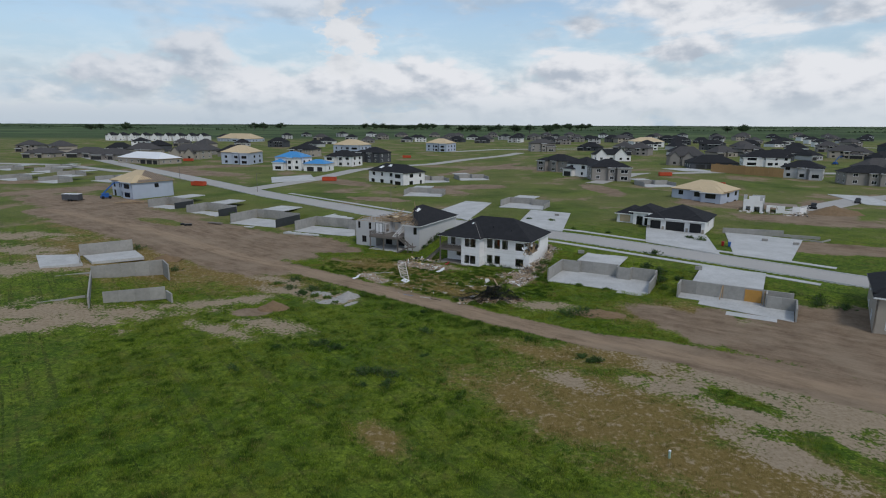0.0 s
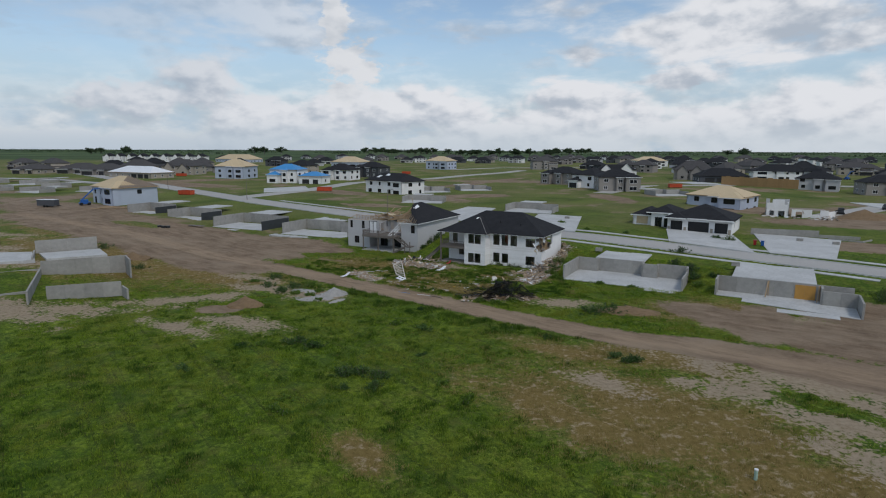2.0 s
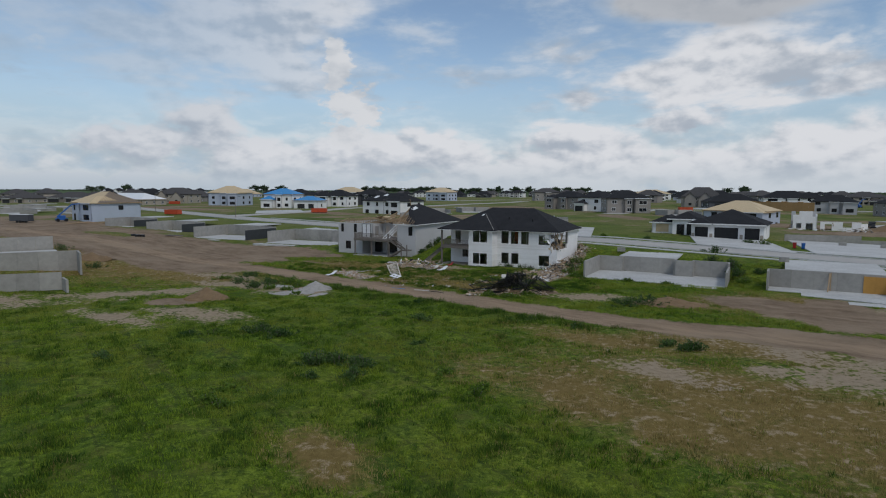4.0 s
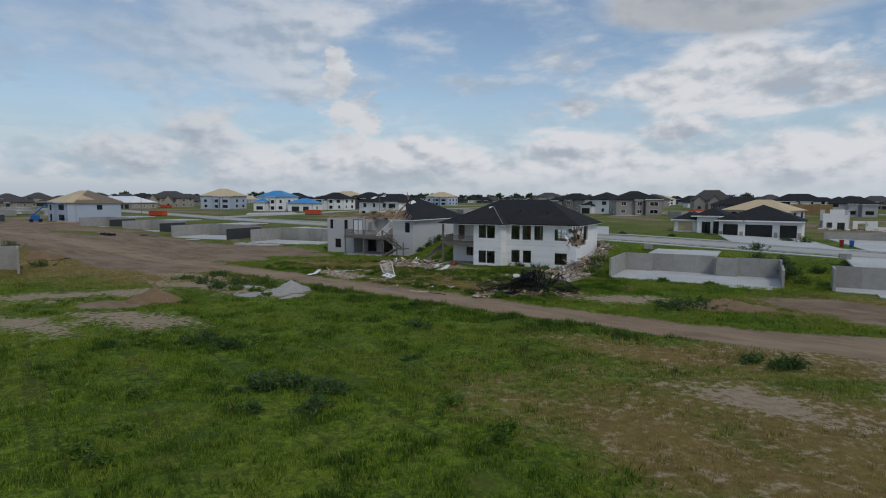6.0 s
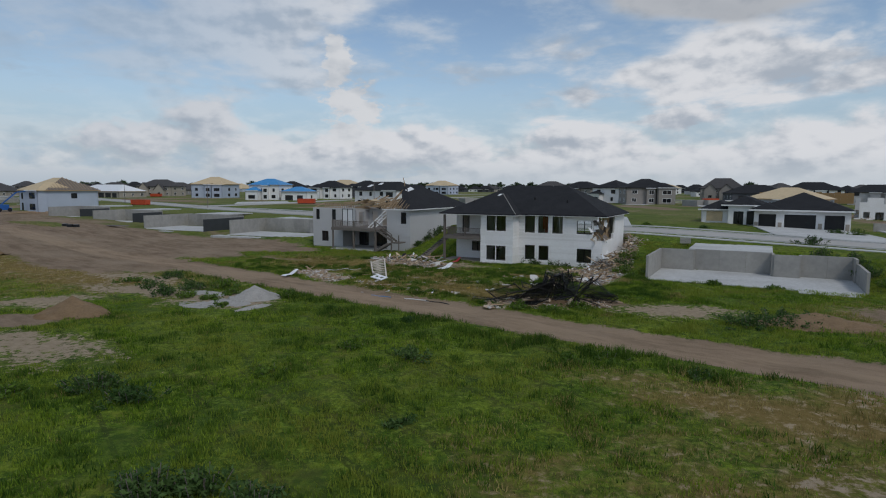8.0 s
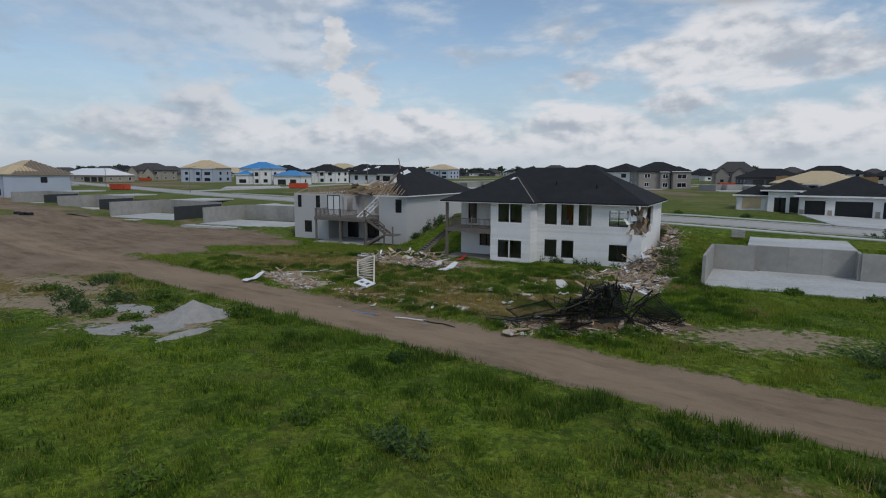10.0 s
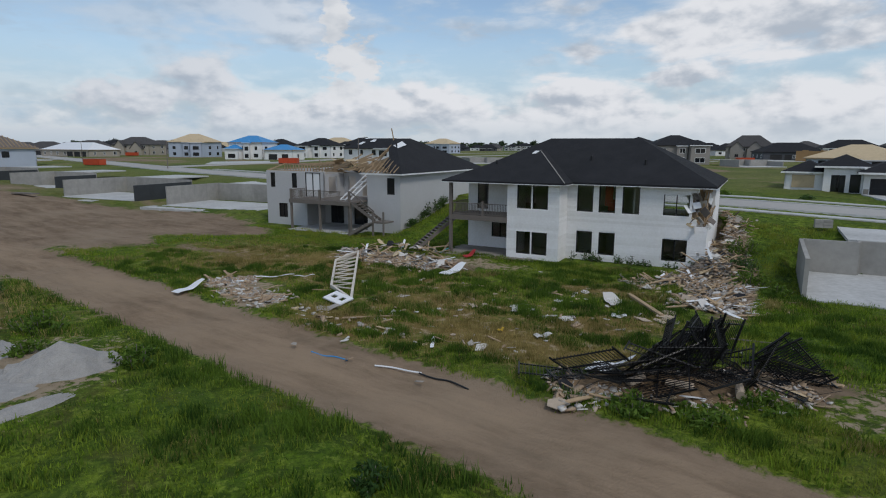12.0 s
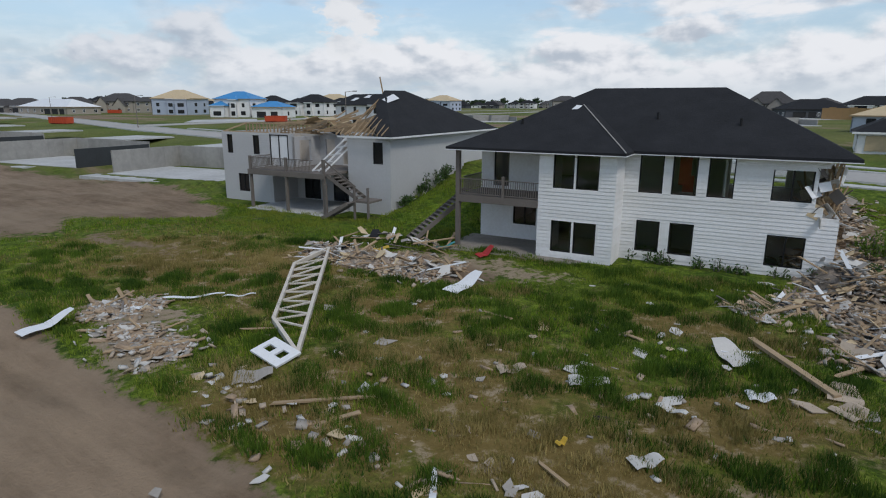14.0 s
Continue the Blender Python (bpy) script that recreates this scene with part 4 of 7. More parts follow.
foundation("foundation", "open concrete basement foundation with a pale floor", pose(42.0, 92.0, 0, 0, 0, -30),
           [(0, -3.2, 0, 0.0, 2.35, -0.2), (0.12, 0, 17.0, 0, 2.35, -0.2), (13.2, -0.12, 13.2, -2.2, 2.3, -0.2), (13.32, -2.2, 17.4, -2.2, 2.0, -0.2), (17.4, -2.32, 17.4, -7.8, 2.0, -0.2)],
           [(rect(0.13, 17.2, -3.4, -0.13), 0.07), ([(3.6, -5.6), (17.2, -8.0), (17.2, -3.41), (3.6, -3.41)], 0.06), (rect(8.0, 15.0, -9.4, -7.4), 0.04)],
           [(rect(1.8, 12.6, 0.14, 12.4), 2.38)])
# timber props and a boarded doorway in it
f2 = thing("door_board", "orange-brown boarded doorway in a concrete wall", "boarding", pose(42.0, 92.0, 0, 0, 0, -30))
part("board", boxes((10.0, 11.2, -0.2, -0.125, 0.08, 2.1), (11.21, 12.5, -0.21, -0.125, 0.08, 2.1)), mat("stained_boards", (0.45, 0.24, 0.06), 0.7, 0.15, 0.8, 10, 0.1), f2)
for u, lean in ((6.6, 1.2), (12.9, 1.0)):
    bm = bmesh.new()
    beam(bm, (u - 0.2, -lean - 0.2, 0.08), (u, -0.16, 2.2), 0.14, 0.1)
    beam(bm, (u + 0.1, -0.25, 0.08), (u + 0.1, -0.2, 2.3), 0.12, 0.06)
    pr = part("timber_prop", bm, WOOD, None)
    pr.matrix_world = pose(42.0, 92.0, 0, 0, 0, -30)
    tagged(pr, "slanting timber prop against a concrete wall", "prop")

for x, y, z, L, D in ((-39.5, 147.0, 0.42, 19.5, 10.5), (-60.5, 157.5, 0.66, 17.0, 12.0), (-79.0, 171.5, 1.06, 14.0, 9.0), (-96.0, 182.0, 1.46, 13.0, 9.0)):
    foundation("foundation", "open concrete basement foundation in bare soil", pose(x, y, 0, 0, 0, -24),
               [(0, 1.0, 0, D, z + 2.5, z - 0.4), (0.12, D, L * 0.6, D, z + 2.5, z - 0.4), (L * 0.6, D - 0.12, L * 0.6, D - 1.6, z + 2.5, z - 0.4), (L * 0.6 + 0.12, D - 1.6, L, D - 1.6, z + 2.5, z - 0.4),
                (L, D - 1.72, L, 0.0, z + 2.2, z - 0.4, DARKCOAT if x < -50 else CONC)],
               [(rect(0.13, L - 0.13, 0.0, D - 1.73), z), (rect(-1.5, L * 0.6, -2.2, -0.01), z - 0.1)],
               [(rect(L * 0.1, L * 0.58, D + 0.13, D + 9.0), z + 2.5)])

foundation("foundation", "weathered concrete foundation walls in rough grass", pose(0, 0, 0),
           [(-73.8, 110.3, -65.8, 115.9, 4.2, 1.2), (-73.8, 110.0, -69.0, 102.5, 2.6, 1.2), (-62.6, 95.2, -52.3, 100.8, 3.4, 0.5), (-52.2, 100.7, -49.5, 97.0, 3.4, 0.4), (-63.6, 96.8, -54.2, 80.0, 2.3, 0.4),
            (-78.0, 89.5, -64.0, 98.6, 1.6, 0.6), (-70.0, 74.5, -57.6, 84.8, 1.2, 0.3), (-53.6, 82.9, -45.2, 86.3, 2.3, 0.2), (-45.0, 86.2, -43.2, 84.2, 1.7, 0.2)],
           [([(-74.7, 99.4), (-68.6, 102.6), (-74.4, 110.2), (-82, 109.2)], 2.2), ([(-68, 104.5), (-60, 109.0), (-65, 115.2), (-73, 110.0)], 2.0)],
           [])

# ---- houses across and along the street ----


def wall_dark_names():
    return (TAUPE, STUCCO, DARKGREY)


def wallm_dark(m):
    return m in wall_dark_names()


def wall_face(parent, material, m, L, H, wins=(), garages=(), z0=-1.2, glass=None, frames=True):
    holes = [(a, b, c, d) for a, b, c, d in wins] + [(a, b, 0.02, d) for a, b, d in garages]
    ob = part("wall", wall_bm(L, H, 0.22, holes, z0), material, parent)
    ob.matrix_local = m
    for a, b, c, d in wins:
        bm = bmesh.new()
        box(bm, a, b, 0.03, 0.06, c, d)
        w = part("window", bm, FARGLASS, parent)
        w.matrix_local = m
        if frames:
            bm = bmesh.new()
            for q in ((a - 0.08, a + 0.03, c, d), (b - 0.03, b + 0.08, c, d), (a + 0.03, b - 0.03, d - 0.03, d + 0.08), (a + 0.03, b - 0.03, c - 0.08, c + 0.03), ((a + b) / 2 - 0.04, (a + b) / 2 + 0.04, c + 0.03, d - 0.03)):
                box(bm, q[0], q[1], -0.03, 0.029, q[2], q[3])
            part("window_frame", bm, METALW if wallm_dark(material) else BLACK, w)
    for a, b, d in garages:
        g = part("garage_door", boxes((a, b, 0.16, 0.2, 0.02, d), *[(a, b, 0.13, 0.16, 0.05 + k * d / 4, (k + 1) * d / 4 - 0.03) for k in range(4)]), DOORIN, parent, "dark sectional garage door")
        g.matrix_local = m


def hip_house(x, y, turn, L, D, H, wallm, roofm, label, pitch=0.5, z=None, fronts=None, rights=None, lefts=None, garages=(), gable=None, rs=0, over=0.5, frames=True, wings=None):
    """A hipped house: front towards -y of its own frame. wings: (x0, x1, depth before the front, eaves, pitch)."""
    h = thing("house", label, "house", place(x, y, turn, z))
    rnd = random.Random(rs)

    def rows(w):
        out = []
        z0 = 0.9
        while z0 + 1.4 < H:
            n = max(1, int(w / 5.2))
            for i in range(n):
                c = w * (i + 0.5) / n + rnd.uniform(-0.5, 0.5)
                ww = rnd.choice((0.5, 0.75, 0.95))
                out.append((c - ww, c + ww, z0, z0 + 1.35))
            z0 += 3.0
        return out
    g = [(a, b, d) for a, b, d in garages]
    fr = fronts if fronts is not None else [w for w in rows(L) if not any(a - 0.3 < w[1] and w[0] < b + 0.3 and w[2] < d for a, b, d in g)]
    wall_face(h, wallm, turned(0, 0, 0), L, H, fr, g, frames=frames)
    wall_face(h, wallm, turned(L, 0, 90), D, H, rights if rights is not None else rows(D), frames=frames)
    wall_face(h, wallm, turned(0, D, -90), D, H, lefts if lefts is not None else rows(D), frames=frames)
    wall_face(h, wallm, turned(L, D, 180), L, H, [])
    part("floor_plate", boxes((0.25, L - 0.25, 0.25, D - 0.25, -0.2, 0.0), *([(0.25, L - 0.25, 0.25, D - 0.25, 2.7, 2.9)] if H > 4 else [])), FLOORIN, h)
    bm = bmesh.new()
    hip_roof(bm, 0, L, 0, D, H, pitch, over)
    part("roof", bm, roofm, h)
    part("fascia", boxes((-over, L + over, -over - 0.03, -over, H - 0.22, H + 0.02), (-over, L + over, D + over, D + over + 0.03, H - 0.22, H + 0.02),
                         (-over - 0.03, -over, -over, D + over, H - 0.22, H + 0.02), (L + over, L + over + 0.03, -over, D + over, H - 0.22, H + 0.02)), BLACK if roofm in (SHINGLE, SHINGLE_B) else WOOD, h)
    if wings is None and not gable and not garages:
        q = random.Random(rs * 7 + 3)
        wide = L * q.uniform(0.30, 0.42)
        at = q.choice((0.0, L - wide))
        wings = [(at, at + wide, q.uniform(1.5, 3.2), H - q.choice((0.0, 0.3, 2.6 if H > 5 else 0.2)), pitch * 1.1)]
        if L > 15:
            at = L * 0.42 if at else L * 0.48
            wings.append((at, at + L * 0.2, q.uniform(0.8, 1.6), H - 0.15, pitch * 1.2))
    for x0, x1, dep, eave, pit in wings or ():
        w = x1 - x0
        g = [(0.5, w - 0.5, 2.4)] if eave < 3.9 and w > 4 else []
        fr = [] if g else [(w * 0.25, w * 0.75, zz, zz + 1.5) for zz in (0.7, 3.7) if zz + 1.6 < eave]
        wall_face(h, wallm, turned(x0, -dep, 0), w, eave, fr, g, frames=frames)
        wall_face(h, wallm, turned(x1, -dep, 90), dep, eave, [], frames=False)
        wall_face(h, wallm, turned(x0, 0, -90), dep, eave, [], frames=False)
        bm = bmesh.new()
        hip_roof(bm, x0, x1, -dep, max(w, D * 0.5), eave + 0.012, pit, over * 0.9)
        part("wing_roof", bm, roofm, h)
        part("fascia", boxes((x0 - over * 0.9, x1 + over * 0.9, -dep - over * 0.9 - 0.03, -dep - over * 0.9, eave - 0.2, eave + 0.03)), METALW, h)
    if gable:
        for u, w, hh, ht in gable:                     # projecting gables on the front: middle, width, eaves, depth
            part("gable_wall", wall_bm(w, hh, 0.2, [(w / 2 - 0.8, w / 2 + 0.8, 0.9, 2.3)], -1.0), wallm, h).matrix_local = turned(u - w / 2, -ht, 0)
            window(h, u - 0.8, u + 0.8, 0.9, 2.3, -ht + 0.05, 2)
            bm = bmesh.new()
            top = hh + w * 0.5
            poly(bm, [(u - w / 2, -ht, hh), (u + w / 2, -ht, hh), (u, -ht, top)])
            box(bm, u - w / 2, u - w / 2 + 0.2, -ht + 0.2, 0.0, -1, hh)
            box(bm, u + w / 2 - 0.2, u + w / 2, -ht + 0.2, 0.0, -1, hh)
            part("gable_side", bm, wallm, h)
            bm = bmesh.new()
            for s in (-1, 1):
                slab(bm, [(u + s * (w / 2 + 0.4), -ht - 0.4, hh - 0.35), (u, -ht - 0.4, top + 0.08), (u, D * 0.5, top + 0.08), (u + s * (w / 2 + 0.4), D * 0.4, hh - 0.35)], 0.15)
            part("gable_roof", bm, roofm, h)
    return h


def garage_house():
    """White single-storey house with a triple garage, across the street."""
    h = thing("house", "white single-storey house with three garage doors and dark roofs", "house", pose(52.9, 142.2, 2.35, 0, 0, -33))
    E = 3.1
    doors = [(0.7, 3.3, 2.35), (4.5, 9.0, 2.35), (10.2, 12.9, 2.35)]
    ob = part("wall", wall_bm(13.7, E, 0.25, [(a, b, 0.02, d) for a, b, d in doors], -0.8, 0.2), WHITE, h)
    for a, b, d in doors:
        part("garage_door", boxes((a, b, 0.35, 0.4, 0.02, d), *[(a + 0.02, b - 0.02, 0.32, 0.35, 0.04 + k * d / 4, (k + 1) * d / 4 - 0.03) for k in range(4)]), DOORIN, h, "dark sectional garage door")
    for u in (0.35, 3.9, 9.6, 13.3):
        part("stone_pier", boxes((u - 0.28, u + 0.28, -0.06, -0.004, -0.3, 1.0)), STUCCO, h)
    part("wall", wall_bm(12.0, E, 0.25, [(4, 5.2, 1.0, 2.3)], -1.2, 0.2), WHITE, h).matrix_local = turned(13.7, 0, 90)
    # entrance block and boarded wing
    part("wall", wall_bm(4.4, 3.7, 0.25, [(0.9, 2.5, 0.1, 2.6), (3.0, 4.2, 0.3, 2.7)], -0.8), WHITE, h).matrix_local = turned(-4.4, 2.6, 0)
    window(h, -3.5, -1.9, 0.1, 2.6, 2.65, 2, 0.12)
    window(h, -1.4, -0.2, 0.3, 2.7, 2.65, 1, 0.08)
    part("wall", wall_bm(4.6, 2.9, 0.25, [], -0.8), WHITE, h).matrix_local = turned(-9.0, 3.6, 0)
    part("window_board", boxes((-8.1, -5.4, 3.5, 3.59, 0.75, 2.5)), OSB, h, "window boarded with strand board")
    part("wall", wall_bm(10.0, 2.9, 0.25, [(3, 4.4, 1, 2.3)], -0.8), WHITE, h).matrix_local = turned(-9.0, 13.6, -90)
    part("wall", wall_bm(2.6, 3.6, 0.25, [], -0.8), WHITE, h).matrix_local = turned(0, 2.6, -90)
    part("wall", wall_bm(22.7, E, 0.25, [], -0.8), WHITE, h).matrix_local = turned(13.7, 13.6, 180)
    part("floor_plate", boxes((0.2, 13.5, 0.3, 13.4, -0.2, 0.0), (-8.8, 0.2, 3.8, 13.4, -0.2, 0.0)), SLAB, h)
    for x0, x1, y0, y1, z, p in ((0, 13.7, 0, 13.6, E, 0.40), (-5.0, 1.0, 2.6, 13.0, 3.75, 0.45), (-9.0, -3.8, 3.6, 13.6, 2.9, 0.5), (9.2, 13.7, -0.9, 8, E + 0.02, 0.45), (-0.2, 3.8, -0.9, 8, E + 0.02, 0.45)):
        bm = bmesh.new()
        hip_roof(bm, x0, x1, y0, y1, z, p)
        part("roof", bm, SHINGLE, h)
        part("fascia", boxes((x0 - 0.5, x1 + 0.5, y0 - 0.53, y0 - 0.5, z - 0.2, z + 0.03)), WHITE, h)
    return h


garage_house()

# (x, y, turn, length, depth, wall height, walls, roof, label)
lh = hip_house(-122, 210, -35, 18.5, 13, 5.9, WRAP, OSB, "house under construction, blue-grey sheathing, bare strand-board roof", 0.5, z=1.9, rs=1, fronts=[(1.5, 2.6, 0.1, 2.2), (6.2, 7.2, 0.1, 2.2), (8.2, 9.2, 0.1, 2.2), (14, 15, 0.1, 2.2), (1.5, 2.5, 3.4, 5.0), (5.5, 6.3, 3.3, 5.2), (7.2, 8.0, 3.3, 5.2), (9.6, 10.8, 3.3, 5.2)], rights=[(6, 7.4, 3.7, 5.0)])
# dark sheet over the closed roof slope, painted-in shade between the rafters
bm = bmesh.new()
slab(bm, [(19.0, -0.5, 5.95), (19.0, 13.5, 5.95), (12.0, 6.5, 9.45)], 0.02)
part("open_deck", bm, WOODGREY, lh, "dark sheet standing for the shade between bare rafters")
for k in range(17):
    y = k * 0.8 + 0.1
    run = min(y + 0.5, 13.5 - y)
    bm = bmesh.new()
    beam(bm, (19.0, y, 6.03), (19.0 - run, y, 6.03 + run * 0.5), 0.12, 0.16)
    part("rafter", bm, WOOD, lh, "bare pine rafter")
hip_house(82, 203, -45, 18, 14, 5.9, WRAP, OSB, "pale blue house with a bare strand-board hipped roof", 0.4, rs=2, z=0.4)
wrecked = hip_house(-33, 257, -42, 24, 11, 5.9, WHITE, SHINGLE, "white two-storey house with a dark hipped roof, patches torn off", 0.5, rs=3, z=2.0, wings=[(17.5, 24.0, 2.0, 5.9, 0.5)])
for q in (((5.0, 1.6, 7.0), (7.0, 1.4, 6.9), (7.4, 3.0, 7.7), (5.6, 3.2, 7.8)), ((9.0, 3.2, 7.8), (11.5, 3.0, 7.7), (11.0, 4.4, 8.4), (9.4, 4.6, 8.5))):
    bm = bmesh.new()
    slab(bm, [(a, b, c + 0.1) for a, b, c in q], 0.04)
    part("bare_patch", bm, METALW, wrecked, "white underlay where shingles are torn off")
hip_house(-56, 385, -30, 17, 13, 6.4, DARKGREY, SHINGLE, "black and white two-storey house, torn dark roof", 0.5, rs=4)
hip_house(-92, 490, -20, 26, 18, 7.2, WRAP, OSB, "two-storey house with sheathing and bare board roof", 0.45, rs=5)
hip_house(-16, 530, -30, 22, 16, 7.5, WRAP, OSB, "two-storey house with sheathing and bare board roof", 0.45, rs=6)
hip_house(-92, 318, -15, 16, 12, 7.0, WHITE, TARP, "white two-storey house with blue tarpaulin on its roof", 0.45, rs=7)
hip_house(-75, 311, -15, 13, 10, 4.0, WHITE, TARP, "white garage wing with blue tarpaulin roof", 0.4, rs=8, garages=[(2, 6, 2.3), (8, 11, 2.3)])
hip_house(-138, 362, -10, 20, 15, 7.4, WRAP, OSB, "sheathed two-storey house with bare rafters and boards", 0.5, rs=9)
hip_house(-208, 372, -28, 40, 16, 3.4, STUCCO, METALW, "single-storey tan house with a pale grey roof", 0.42, rs=10, garages=[(22, 27, 2.4), (28, 33, 2.4), (34, 38, 2.4)])
hip_house(-192, 408, -10, 24, 15, 6.0, STUCCO, SHINGLE_B, "tan brick house with two brown gables", 0.55, rs=11, gable=[(6, 6, 5.4, 1.5), (17, 7, 4.2, 2)])
hip_house(-308, 430, -10, 22, 14, 3.4, STUCCO, SHINGLE_B, "low brown bungalow with a dark roof", 0.5, rs=12)
hip_house(-272, 424, -10, 26, 15, 3.4, TAUPE, SHINGLE_B, "low brown bungalow with a dark roof", 0.5, rs=13)
hip_house(-240, 400, -10, 24, 15, 3.6, TAUPE, SHINGLE_B, "brown bungalow with blue tarpaulin patch", 0.5, rs=14)
hip_house(54, 322, -50, 18, 13, 6.0, TAUPE, SHINGLE, "long taupe two-storey house with a dark roof", 0.45, rs=15)
hip_house(62, 290, -50, 13, 14, 6.2, WHITE, SHINGLE, "white two-storey house part with dark roof", 0.45, rs=16)
hip_house(68, 263, -5, 17, 14, 6.2, TAUPE, SHINGLE, "taupe two-storey house with tall porch posts", 0.45, rs=17)
hip_house(78, 527, 0, 22, 15, 7.5, TAUPE, SHINGLE_B, "grey two-storey house with brown roof", 0.45, rs=18)
hip_house(140, 366, -25, 22, 14, 6.0, TAUPE, SHINGLE_B, "grey gabled house with white trim", 0.75, rs=19, gable=[(5, 6, 5.5, 1.2), (13, 7, 5.0, 2.0)])
hip_house(104, 408, -10, 26, 12, 4.4, WHITE, SHINGLE, "white modern house with steep gables", 0.55, rs=20, gable=[(6, 7, 4.6, 1.5), (19, 8, 4.8, 1.5)])
hip_house(143, 336, -10, 26, 16, 3.6, DARKGREY, SHINGLE, "low dark house with a broad dark roof", 0.5, rs=21, garages=[(3, 8, 2.4), (9, 12, 2.4)])
hip_house(186, 362, -20, 26, 16, 5.4, WHITE, SHINGLE, "white house with a broad dark hipped roof", 0.5, rs=22)
hip_house(170, 291, -35, 18, 13, 5.4, GREYW, SHINGLE, "pale grey house with a dark hipped roof and porch", 0.45, rs=23)
hip_house(181, 258, -15, 20, 13, 5.6, TAUPE, SHINGLE, "taupe house with a dark hipped roof", 0.45, rs=24)
hip_house(203, 632, 0, 32, 20, 6.0, WHITE, OSB, "white house with a bare board roof", 0.4, rs=25)
hip_house(62.2, 73.5, -32, 14, 12, 5.6, STUCCO, SHINGLE, "tan two-storey house with a dark hipped roof", 0.5, rs=26, z=0.0)

hip_house(-306, 800, -25, 60, 24, 4.2, WRAP, OSB, "long low house with a bare board roof", 0.5, rs=27, frames=False)
hip_house(-205, 465, -15, 22, 15, 3.8, TAUPE, SHINGLE_B, "taupe house with a steep brown-grey roof", 0.65, rs=28)
hip_house(-170, 440, -15, 20, 14, 3.8, TAUPE, SHINGLE, "taupe house with a steep dark roof", 0.65, rs=29)
hip_house(-115, 440, -25, 18, 14, 5.7, STUCCO, SHINGLE, "tan two-storey house with a dark roof", 0.55, rs=30)
hip_house(-70, 350, -20, 17, 13, 5.9, WHITE, SHINGLE, "white two-storey house with a dark hipped roof", 0.5, rs=31)
hip_house(-255, 470, -12, 24, 15, 3.8, STUCCO, SHINGLE_B, "tan house with a steep brown roof", 0.65, rs=32)
# white gabled rows far behind
for i in range(9):
    hip_house(-470 + i * 17.5, 822 - i * 4, -8, 14, 12, 7.5, WHITE, SHINGLE, "white gabled row house with a dark roof", 0.6, rs=40 + i, frames=False, lefts=[], rights=[], gable=[(7, 7, 7.0, 1.0)])
# far suburb in staggered rows
rnd = random.Random(11)
kinds = [(WHITE, SHINGLE, "far white house with a dark hipped roof"), (TAUPE, SHINGLE_B, "far taupe house with a brown-grey roof"), (GREYW, SHINGLE, "far pale grey house with a dark roof"),
         (STUCCO, SHINGLE_B, "far tan house with a brown roof"), (DARKGREY, SHINGLE, "far dark grey house with a dark roof")]
protos = []
for i in range(10):
    wm, rm, lb = kinds[i % 5]
    protos.append(hip_house(-150 + i * 47, 700 + (i % 3) * 35, rnd.uniform(-25, 10), rnd.uniform(15, 22), rnd.uniform(12, 15), rnd.choice((3.4, 3.6, 5.7)), wm, rm, lb, rnd.uniform(0.5, 0.68), rs=60 + i, frames=False, lefts=[], rights=[]))
for y, x0, x1, step in ((470, 150, 420, 30), (560, 120, 560, 33), (650, 250, 700, 36), (780, -40, 800, 40), (900, -420, 900, 44), (1080, -250, 1000, 52), (620, -330, -130, 38), (420, 230, 420, 34), (330, 235, 420, 36), (500, -420, -250, 40)):
    x = x0
    while x < x1:
        px, py = x + rnd.uniform(-6, 6), y + rnd.uniform(-16, 16)
        copy_thing(rnd.choice(protos), place(px, py, rnd.uniform(-40, 25)))
        x += step * rnd.uniform(0.85, 1.25)

# ---- ruined house ----


def ruin():
    h = thing("ruined_house", "collapsed white house, broken walls in a heap of rubble", "ruin", pose(93.5, 174.5, 1.6, 0, 0, -26))
    part("wall", wall_bm(5.5, 5.4, 0.25, [(0.8, 2.0, 0.9, 2.2), (3, 4.6, 0.3, 2.2), (0, 1.4, 4.4, 5.4), (4.4, 5.5, 4.0, 5.4)]), WHITE, h)
    part("wall", wall_bm(4, 4.6, 0.25, [(2.6, 4, 3, 4.6)]), WHITE, h).matrix_local = turned(5.5, 0, 90)
    part("wall", wall_bm(6, 5.2, 0.25, [(1, 2.4, 3.4, 5.2)]), GREYW, h).matrix_local = turned(0, 5.5, 0)
    part("wall", wall_bm(9, 2.6, 0.25, [(1, 2.6, 0.2, 2.0), (5, 7, 1.2, 2.6)]), WHITE, h).matrix_local = turned(6.5, 2, 0)
    part("wall", wall_bm(4, 2.2, 0.25, []), WHITE, h).matrix_local = turned(15.5, 2, 60)
    part("floor_plate", boxes((0.2, 15, 2.3, 9, 2.3, 2.5)), FLOORIN, h)
    r = random.Random(2)
    for i in range(120):
        bm = bmesh.new()
        c = Vector((r.uniform(-2, 18), r.uniform(-2.5, 7), r.uniform(0.0, 0.8)))
        if i % 2:
            d = Vector((r.uniform(-1, 1), r.uniform(-1, 1), r.uniform(-0.2, 0.5))).normalized() * r.uniform(0.8, 3)
            beam(bm, c, c + d, 0.1, 0.12)
            part("broken_timber", bm, WOOD, h)
        else:
            box(bm, -0.6, 0.6 * r.random() + 0.1, -0.4, 0.5 * r.random(), -0.03, 0.03, 0, pose(*c, r.uniform(-35, 35), r.uniform(-35, 35), r.uniform(0, 180)))
            part("rubble_panel", bm, r.choice((METALW, INNER, INNER, CONC)), h)


ruin()

# ---- driveways, side streets and loose slabs ----


